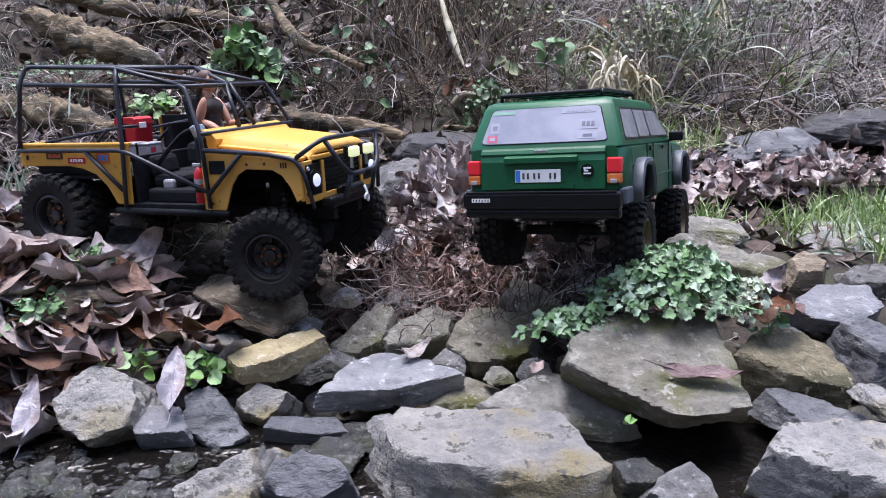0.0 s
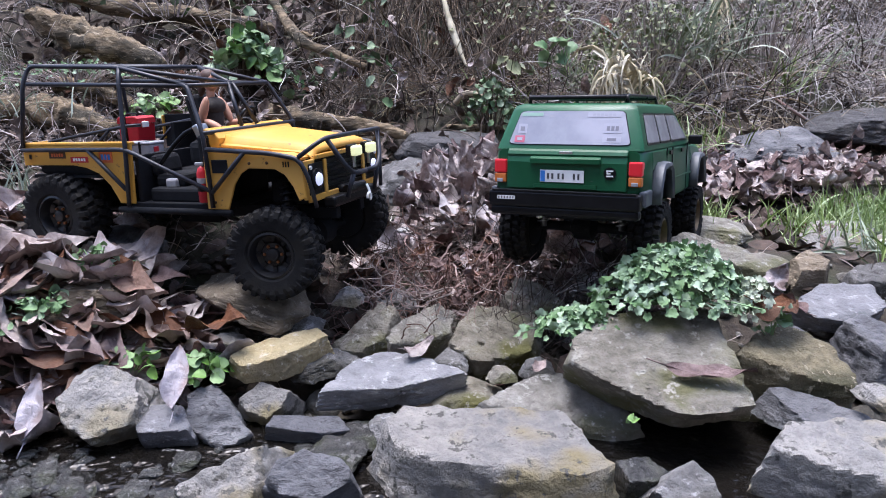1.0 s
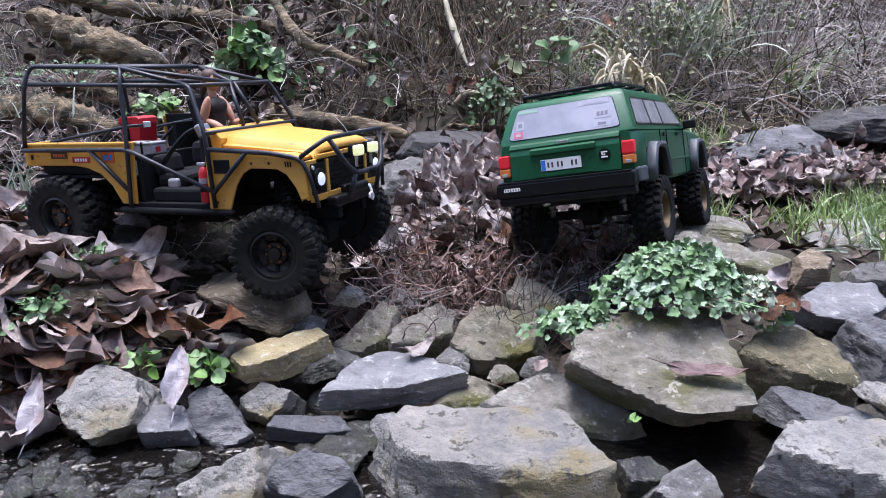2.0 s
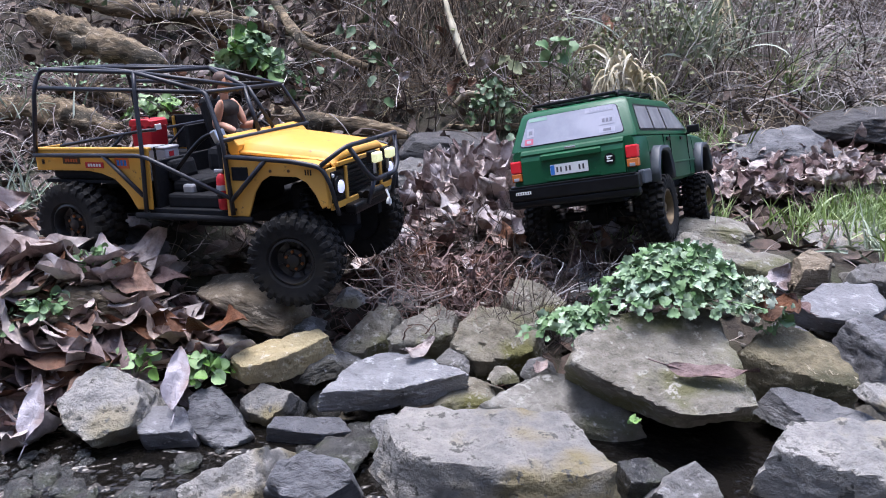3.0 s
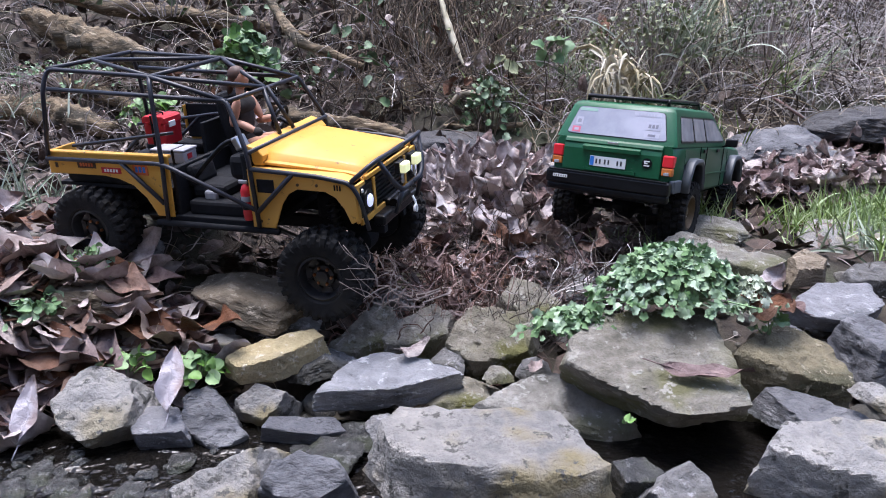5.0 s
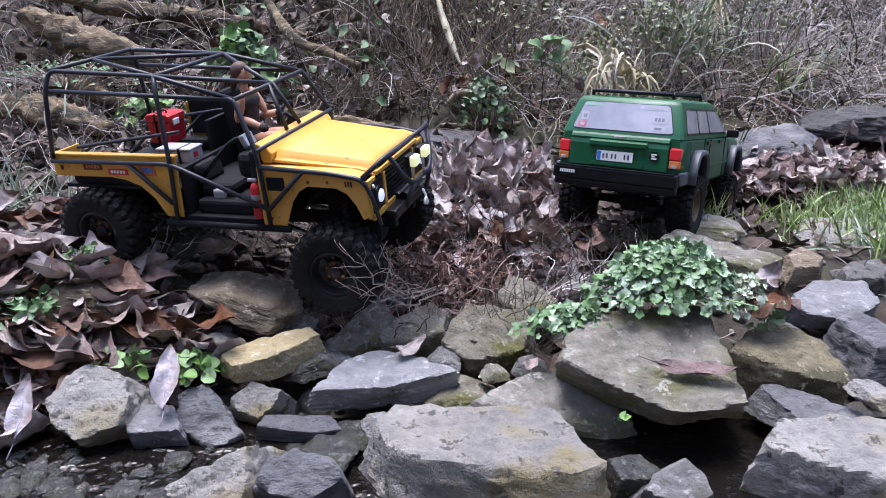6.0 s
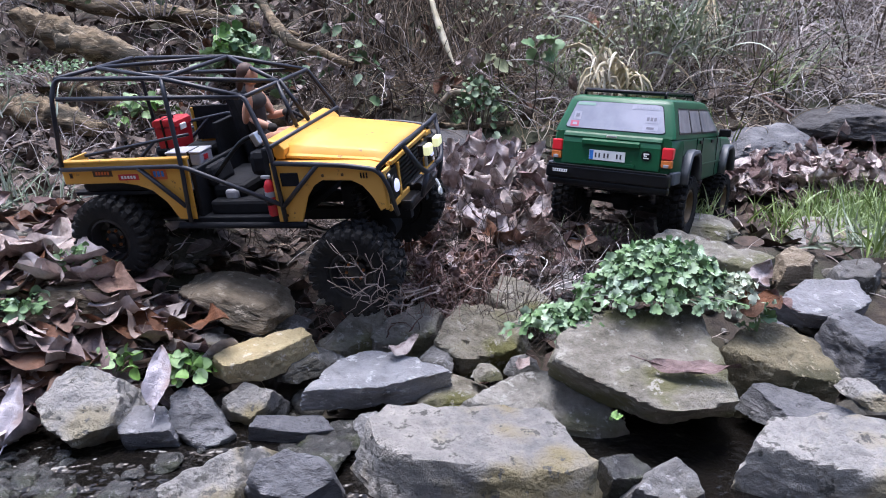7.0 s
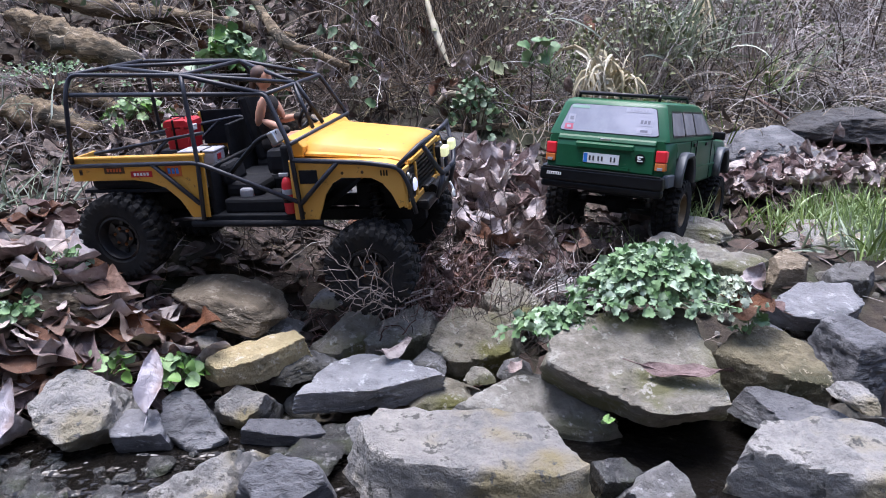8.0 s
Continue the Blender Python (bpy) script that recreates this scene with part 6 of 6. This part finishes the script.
branch("bark_piece", [(0.125, 1.09, ground_z(0.125, 1.09) + 0.008), (0.17, 1.08, ground_z(0.17, 1.08) + 0.012), (0.225, 1.085, ground_z(0.225, 1.085) + 0.008)], [0.004, 0.0085, 0.005], "leaf_ash", "pale pinkish piece of dead wood on the ground", 10, 0.5, "wood")
branch("branch", [(-0.56, 0.8, ground_z(-0.56, 0.8) + 0.035), (-0.47, 0.81, ground_z(-0.47, 0.81) + 0.04), (-0.38, 0.82, ground_z(-0.38, 0.82) + 0.045)], [0.0012, 0.0014, 0.0009], "twig", "thin dry twig lying on leaves", 6, 0.2)

# ---- dry growth of the bank ----
UNDER = dict(category="undergrowth")
stems("dry_stems", scatter(1500, -0.3, 1.5, 1.7, 2.75, 51), 0.26, 0.0016, "twig_dark", 61, (0, -0.3, 0.8), 0.7, 0.6, 0.3, 9, label="dark tangled dead stems covering the bank", curl=2.0, **UNDER)
stems("dry_stems", scatter(520, -0.3, 0.5, 1.75, 2.6, 52), 0.2, 0.0012, "stalk", 62, (0, -0.3, 0.5), 0.85, 0.7, 0.3, 9, label="brown dead grass stems on the bank", curl=2.5, **UNDER)
stems("dry_stems", scatter(600, 0.2, 1.5, 1.7, 2.7, 152), 0.24, 0.0013, "straw", 162, (0, -0.3, 0.6), 0.85, 0.6, 0.25, 9, label="straw-coloured dead grass stems on the bank", curl=2.5, **UNDER)
stems("dry_stems", scatter(1300, -1.5, -0.2, 1.6, 2.5, 53), 0.16, 0.0014, "twig", 63, (0, -0.3, 0.5), 0.8, 0.8, 0.3, 9, label="grey brown matted twigs over old roots", curl=2.5, **UNDER)
stems("dry_stems", scatter(700, -1.5, -0.2, 1.7, 2.7, 59), 0.2, 0.0016, "twig_dark", 60, (0, -0.2, 0.6), 0.8, 0.7, 0.4, label="dark dead stems among old roots", curl=1.5, **UNDER)
stems("frosted_twigs", scatter(420, -1.3, -0.72, 1.5, 1.95, 153), 0.13, 0.0008, "twig_frost", 163, (0.1, -0.2, 0.6), 0.8, 0.6, 0.3, 10, label="pale frosted curling twigs beside the log", curl=3.0, **UNDER)
stems("fine_twigs", scatter(4600, 0.25, 1.6, 1.75, 2.7, 54), 0.22, 0.00105, "twig_frost", 64, (0.1, -0.25, 0.5), 0.9, 0.4, 0.35, 10, label="pinkish grey fine dead twigs on the bank", curl=2.6, **UNDER)
stems("fine_twigs", scatter(700, 0.3, 1.5, 1.8, 2.7, 154), 0.2, 0.0011, "twig", 164, (0.1, -0.25, 0.45), 0.95, 0.3, 0.8, label="grey brown crooked dead twigs on the bank", **UNDER)
stems("hanging_stalks", [(x, y, ground_z(x, y) + 0.1) for x, y, z in scatter(150, -0.25, 0.12, 2.02, 2.35, 55)], 0.36, 0.0019, "stalk", 65, (0.0, -0.45, -0.5), 0.22, 0.35, 0.16, label="brown stalks hanging down over the bank", **UNDER)
stems("standing_stalks", scatter(120, -0.3, 0.2, 1.95, 2.3, 56), 0.4, 0.002, "stalk", 66, (0.05, -0.35, 0.9), 0.25, 0.1, 0.15, label="brown standing dead stalks", **UNDER)
stems("hanging_roots", [(x, y, ground_z(x, y) + 0.06) for x, y, z in scatter(150, -0.3, 0.25, 1.78, 1.95, 155)], 0.2, 0.0014, "stalk", 165, (0.1, -0.5, -0.3), 0.5, 0.6, 0.3, 9, label="thin brown roots hanging in the hollow", curl=2.0, **UNDER)
stems("straw_fan", [(x * 0.2 - 0.03, 1.86 + y * 0.05, 0.3 + z * 0.05) for x, y, z in np.random.default_rng(5).normal(size=(90, 3)) * 0.5], 0.15, 0.0016, "grass_pale", 67, (0.05, -0.5, -0.1), 0.6, 0.9, 0.2, label="matted straw fanning over the bank foot", **UNDER)
stems("long_shoots", scatter(90, -1.1, 1.2, 2.0, 2.6, 157), 0.4, 0.001, "grass_pale", 68, (0.1, -0.45, 0.8), 0.55, 0.55, 0.15, 12, label="long pale bramble shoots arching over the bank", curl=1.6, **UNDER)
stems("long_shoots", scatter(90, -0.6, 0.35, 1.8, 2.1, 158), 0.3, 0.0011, "twig_frost", 168, (0.0, -0.5, 0.3), 0.6, 0.8, 0.15, 12, label="thin pale shoots hanging over the hollow", curl=1.2, **UNDER)
stems("foot_straw", scatter(260, 0.2, 0.8, 1.58, 1.85, 58), 0.14, 0.0013, "straw", 69, (0, -0.4, 0.6), 0.7, 0.8, 0.3, 9, label="dry straw at the foot of the bank", curl=2.0, **UNDER)

stems("dry_stems", [(x, y, z + 0.02) for x, y, z in scatter(650, -1.15, -0.5, 1.66, 1.95, 161)], 0.13, 0.0015, "twig", 162, (0.2, -0.2, 0.35), 0.95, 0.5, 0.6, label="grey dead twigs strewn over old roots", category="undergrowth")
herb("moss_patch", (-0.86, 1.83, 0.36), (0.22, 0.07), 0.05, 300, 0.009, "herb", 0, "green moss and small weeds by old roots", 163, 0.5, 0.001, "twig")


def seed_heads():
    r = np.random.default_rng(9)
    verts, faces = [], []
    v, f = ico(1)
    for k in range(2000):
        x, y = r.uniform(0.35, 1.45), r.uniform(1.75, 2.6)
        z = ground_z(x, y) + r.uniform(0.02, 0.22)
        s = r.uniform(0.001, 0.0024)
        b = len(verts)
        verts.extend((x + p[0] * s, y + p[1] * s, z + p[2] * s * 1.3) for p in v)
        faces.extend(tuple(i + b for i in q) for q in f)
    tagged(part("seed_heads", pymesh("seed_heads", verts, faces, "flower"), None), "tiny whitish seed heads on fine twigs", "undergrowth", kind="stuff")


seed_heads()


def tuft(name, at, n, rad, length, width, material, seed, label, spread=0.4, sag=0.9, lean=(0, -0.15, 1), sink=0.01):
    r = np.random.default_rng(seed)
    pts = [(at[0] + a[0] * rad, at[1] + a[1] * rad * 0.6, at[2] - sink) for a in r.normal(size=(n, 2)) * 0.6]
    ob = blades(name, pts, length, width, material, seed, spread, sag, lean, label, "stuff", "grass")
    return tagged(ob, group="grass tufts")


tuft("grass_tuft", (0.403, 1.753, 0.343), 64, 0.05, 0.19, 0.0095, "grass_pale", 71, "pale bleached arching grass tuft on the bank", 0.34, 9.0, (0.0, -0.15, 1.0))
tuft("grass_tuft", (0.587, 1.909, 0.430), 130, 0.09, 0.2, 0.005, "grass_frost", 72, "frosted blue green grass tuft on the bank", 0.4, 1.2, (0, -0.4, 0.8))
tuft("grass_tuft", (0.669, 1.947, 0.582), 26, 0.02, 0.2, 0.005, "grass_pale", 73, "yellow dry grass hanging from the bank", 0.14, 0.4, (0, -0.4, -0.7))
for k, (x, y) in enumerate(((0.35, 1.9), (0.48, 1.82), (0.72, 1.83), (0.9, 1.92), (0.62, 2.05), (0.42, 2.1))):
    tuft("grass_tuft", (x, y, ground_z(x, y) + 0.03), 46, 0.08, 0.15, 0.0035, ("grass_frost", "grass", "straw")[k % 3], 171 + k, "thin dull green grass tuft in dead stems", 0.6, 1.6, (0, -0.4, 0.7))
tuft("grass_tuft", (0.8, 1.82, 0.35), 30, 0.04, 0.11, 0.005, "grass", 74, "green arching grass tuft at the bank foot", 0.4, 1.2)
tuft("grass_tuft", (0.5, 1.62, 0.24), 130, 0.12, 0.09, 0.003, "grass", 75, "short green grass tuft behind the car", 0.5, 1.0)
tuft("grass_tuft", (0.66, 1.18, 0.165), 600, 0.1, 0.045, 0.0034, "grass", 77, "fresh green grass tuft among stones", 0.4, 0.9)
tuft("grass_tuft", (0.58, 1.12, 0.15), 50, 0.06, 0.07, 0.003, "grass", 78, "short green grass tuft among stones", 0.5, 0.9)
tuft("grass_tuft", (0.74, 1.24, 0.18), 320, 0.1, 0.05, 0.0032, "grass", 79, "dense short green grass tuft among stones", 0.45, 0.9)
tuft("grass_tuft", (0.425, 1.2, 0.16), 80, 0.03, 0.06, 0.003, "grass", 80, "small green grass tuft beside the wheel", 0.45, 0.9)
tuft("grass_tuft", (0.62, 1.04, 0.17), 70, 0.06, 0.06, 0.004, "grass_frost", 81, "frosted short grass tuft on stones", 0.6, 0.8)
tuft("grass_tuft", (0.6, 0.98, 0.17), 24, 0.02, 0.1, 0.0035, "grass", 82, "thin green grass tuft between stones", 0.3, 0.8)
tuft("grass_tuft", (-0.75, 1.3, 0.19), 40, 0.12, 0.09, 0.004, "grass_frost", 83, "pale frosted grass tuft behind the rear wheel", 0.6, 1.1)
tuft("grass_tuft", (-0.62, 1.18, 0.18), 60, 0.1, 0.1, 0.004, "grass_frost", 84, "pale frosted grass tuft near the rear wheel", 0.6, 1.1)
tuft("grass_tuft", (-0.98, 1.75, 0.3), 36, 0.1, 0.1, 0.004, "grass_frost", 85, "pale green grass tuft by the log", 0.5, 1.2)
tuft("grass_tuft", (0.26, 1.08, 0.15), 60, 0.05, 0.045, 0.0018, "grass", 86, "thin short grass tuft on the wheel track", 0.6, 0.7)
tuft("grass_tuft", (0.15, 1.85, 0.28), 60, 0.12, 0.12, 0.004, "grass", 87, "thin green grass tuft in dead stems", 0.5, 1.0)
tuft("grass_tuft", (0.36, 1.95, 0.36), 60, 0.1, 0.15, 0.004, "grass", 88, "olive green grass tuft in dead stems", 0.5, 1.1)

# ---- brush heaps on the flat ----
r0 = np.random.default_rng(12)
def heap(n, cx, cy, sx, sy, hump):
    """Starting points in a low dome."""
    out = []
    for a, b, c in r0.normal(size=(n, 3)):
        x, y = cx + a * sx, cy + b * sy
        out.append((x, y, ground_z(x, y) + 0.004 + hump * abs(c) * max(0.1, 1 - 0.3 * (a * a + b * b))))
    return out


stems("brush_heap", heap(560, 0.0, 0.95, 0.075, 0.045, 0.034), 0.07, 0.0011, "twig_red", 91, (0, -0.1, 0.2), 0.9, 0.2, 0.6, 8, label="reddish brown tangled brush heap between stones", category="brush", curl=3.0)
stems("brush_heap", heap(500, 0.04, 1.05, 0.11, 0.06, 0.028), 0.09, 0.0007, "twig_dark", 92, (0, -0.1, 0.3), 0.9, 0.3, 0.3, 10, label="dark brown tangled brush behind the stones", category="brush", curl=2.5)
stems("brush_heap", heap(150, 0.17, 0.94, 0.06, 0.03, 0.02), 0.1, 0.0007, "twig_dark", 94, (0.0, -0.05, 0.8), 0.45, 0.1, 0.5, 9, label="thin dark twigs standing behind the car", category="brush", curl=1.0)
stems("brush_heap", heap(70, 0.14, 0.93, 0.08, 0.02, 0.02), 0.09, 0.0007, "twig_frost", 194, (0.1, -0.05, 0.9), 0.5, 0.1, 0.5, 9, label="pale frosted twigs standing in the brush", category="brush", curl=1.2)

stems("brush_heap", heap(170, 0.085, 0.878, 0.035, 0.01, 0.03), 0.085, 0.0007, "twig_dark", 195, (0.1, 0.0, 0.9), 0.5, 0.1, 0.4, 9, label="dark twigs standing between stones before the car", category="brush", curl=1.2)
stems("brush_heap", heap(110, 0.04, 0.9, 0.06, 0.02, 0.03), 0.08, 0.0007, "twig_red", 196, (-0.1, 0.0, 0.6), 0.8, 0.2, 0.3, 10, label="reddish tangled twigs between stones", category="brush", curl=2.5)

stems("brush_heap", heap(520, -0.28, 1.12, 0.12, 0.05, 0.035), 0.09, 0.0009, "twig_dark", 197, (0, -0.1, 0.4), 0.8, 0.3, 0.3, 9, label="dark tangled brush on the ground behind the truck", category="brush", curl=2.0)


def twig_spray(way, seed):
    """A bare forked twig along a way of points, crooked, with side shoots, each a part."""
    r = np.random.default_rng(seed)
    ob = thing("twig_spray", "bare grey brown forked twig reaching out of the brush", "twig", "bare twigs")
    ob.matrix_world = pose(*way[0])
    line = [(p - Vector(way[0])) for p in rounded(way, 0.05, 5)]
    line = [p + Vector(r.normal(size=3)) * (0.0022 if k else 0) for k, p in enumerate(line)]
    def stem(name, pts, rad, parent):
        verts, faces = [], []
        sweep(pts, [rad * (1 - 0.7 * k / len(pts)) for k in range(len(pts))], 5, verts, faces)
        return part(name, pymesh(name, verts, faces, "twig_brown", True), None, parent)
    main = stem("main_stem", line, 0.0011, ob)
    for k in range(2, len(line) - 1):
        d = (line[k + 1] - line[k]).normalized()
        for side in range(1 + k % 2):
            p, way_out = line[k], (d + Vector((r.normal() * 0.5, r.normal() * 0.12, r.normal() * 0.8))).normalized()
            pts = [p]
            for q in range(5):
                way_out = (way_out + Vector((r.normal(), r.normal() * 0.3, r.normal())) * 0.3).normalized()
                pts.append(pts[-1] + way_out * r.uniform(0.004, 0.009))
            stem("side_shoot", pts, 0.00055, main)


for way, seed in ((((0.0, 0.9, 0.142), (-0.028, 0.8, 0.158), (-0.07, 0.782, 0.192), (-0.1, 0.777, 0.232)), 1),
                  (((0.01, 0.895, 0.14), (-0.02, 0.805, 0.15), (-0.06, 0.785, 0.165), (-0.105, 0.78, 0.185)), 2),
                  (((0.005, 0.905, 0.145), (-0.022, 0.81, 0.165), (-0.045, 0.79, 0.19), (-0.062, 0.785, 0.215)), 3)):
    twig_spray(way, seed)
stems("ground_twigs", scatter(420, -0.8, 0.8, 0.78, 1.55, 97, 0.006), 0.07, 0.0009, "twig", 95, (0, 0, 0.12), 0.7, 0.2, 0.35, label="thin dry twigs strewn over the ground", category="twigs")
stems("ground_twigs", scatter(260, -0.7, -0.2, 0.72, 1.05, 98, 0.012), 0.05, 0.0007, "straw", 96, (0, 0, 0.12), 0.7, 0.2, 0.35, label="thin straw bits among dead leaves", category="twigs")


# ---- wet pebbles along the waterline ----
r1 = np.random.default_rng(21)
for k in range(75):
    a = 0.007 + 0.018 * r1.random() ** 2
    stone((r1.uniform(-0.46, -0.12), r1.uniform(0.55, 0.7), 0.049 + r1.uniform(-0.003, 0.002)), (a, a * r1.uniform(0.6, 1.0), max(0.008, a * r1.uniform(0.4, 0.7))),
          (r1.normal() * 14, r1.normal() * 14, r1.uniform(0, 360)), (20, 25, 15), 300 + k, "stone_wet", "small dark wet stone at the waterline")


# ---- what moves ----
def motions():
    still = pose(-0.2953, 0.9588, 0.2342, -0.1, -2.9, -20.85)
    ride = [
        (0, still),
        (1.5, still),
        (2.2, pose(-0.2925, 0.9585, 0.2338, 0.1, -2.8, -20.6)),
        (3, pose(-0.2762, 0.9552, 0.2315, 1.50, -2.13, -19.41)),
        (3.5, pose(-0.2564, 0.9514, 0.2335, 4.40, 0.46, -18.56)),
        (4, pose(-0.2475, 0.9435, 0.2340, 6.6, 0.42, -18.52)),
        (4.5, pose(-0.2442, 0.9413, 0.2335, 7.1, 0.05, -18.44)),
        (6, pose(-0.2244, 0.9386, 0.2374, 10.0, -0.91, -17.67)),
        (6.5, pose(-0.2111, 0.9340, 0.2366, 9.4, -2.84, -16.74)),
        (7, pose(-0.1997, 0.9343, 0.2372, 9.4, -3.82, -16.56)),
        (7.5, pose(-0.1906, 0.9334, 0.2368, 8.3, -4.3, -15.8)),
        (8, pose(-0.1804, 0.9374, 0.2371, 6.16, -3.28, -13.59)),
    ]
    walk(truck, ride)
    # the boxes and the doll ride in the truck
    walk(box_red, [(t, m @ pose(-0.113, 0.012, 0.08, 0, 0, 0)) for t, m in ride])
    walk(box_grey, [(t, m @ pose(-0.066, -0.035, 0.07, 0, 0, 0)) for t, m in ride])
    walk(doll, [(t, m @ pose(-0.01, 0.038, 0.068, 0, 0, 0)) for t, m in ride])
    # travel along the ground turns the wheels; the axles rise and fall with the rocks
    def roll(wheels_of, path, radius, heights, steer=(0, 0)):
        gone, angles, last = 0.0, [], None
        for t, m in path:
            if last is not None:
                gone += (m.translation - last).length
            last = m.translation.copy()
            angles.append((t, math.degrees(gone / radius)))
        for wheel, (x, y, zs) in zip(wheels_of, heights):
            rows = []
            for t, a in angles:
                z = np.interp(t, zs[0::2], zs[1::2])
                turn = pose(0, 0, 0, 0, a if y < 0 else -a, 0)
                lock = np.interp(t, steer[0::2], steer[1::2]) if x > 0 else 0
                rows.append((t, pose(x, y, z, 0, 0, lock + (180 if y > 0 else 0)) @ turn))
            walk(wheel, rows)
    roll(truck_wheels, ride, 0.0515, [
        (0.147, -0.083, (0, -0.034, 3.5, -0.0315, 4.5, -0.036, 6.5, -0.034, 7, -0.042, 7.5, -0.043, 8, -0.042)),
        (0.15, 0.083, (0, -0.02, 8, -0.022)),
        (-0.152, -0.083, (0, 0.004, 3.5, -0.002, 8, -0.002)),
        (-0.15, 0.083, (0, 0.002, 8, -0.004)),
    ], (0, 13, 1.5, 13, 3, 8, 4, 3, 8, 3))
    stop = pose(0.3461, 1.2017, 0.2278, 1.8, 3.8, 58.7)
    climb = [
        (0, pose(0.1959, 0.9742, 0.2397, -5.05, 4.13, 63.98)),
        (0.5, pose(0.2145, 0.9935, 0.2395, -0.36, 3.05, 63.10)),
        (1, pose(0.2248, 1.0124, 0.2342, -2.08, 3.60, 63.22)),
        (1.5, pose(0.2342, 1.0378, 0.2388, -7.99, 4.25, 62.09)),
        (3, pose(0.2666, 1.1239, 0.2250, -11.62, 4.44, 60.19)),
        (3.5, pose(0.2852, 1.1354, 0.2220, -10.39, 3.97, 56.56)),
        (4, pose(0.3048, 1.1521, 0.2226, -2.23, 3.70, 54.27)),
        (4.5, pose(0.3194, 1.1734, 0.2168, 2.87, 5.28, 55.86)),
        (6, stop),
        (8, stop),
    ]
    walk(estate, climb)
    roll(estate_wheels, climb, 0.0435, [
        (0.132, -0.078, (0, -0.036, 1.5, -0.026, 3.5, -0.033, 8, -0.03)),
        (0.132, 0.078, (0, -0.028, 8, -0.03)),
        (-0.12, -0.078, (0, -0.03, 1.5, -0.026, 3.5, -0.018, 4.5, -0.013, 8, -0.02)),
        (-0.12, 0.078, (0, -0.02, 3.5, -0.03, 4.5, -0.022, 8, -0.022)),
    ])


motions()
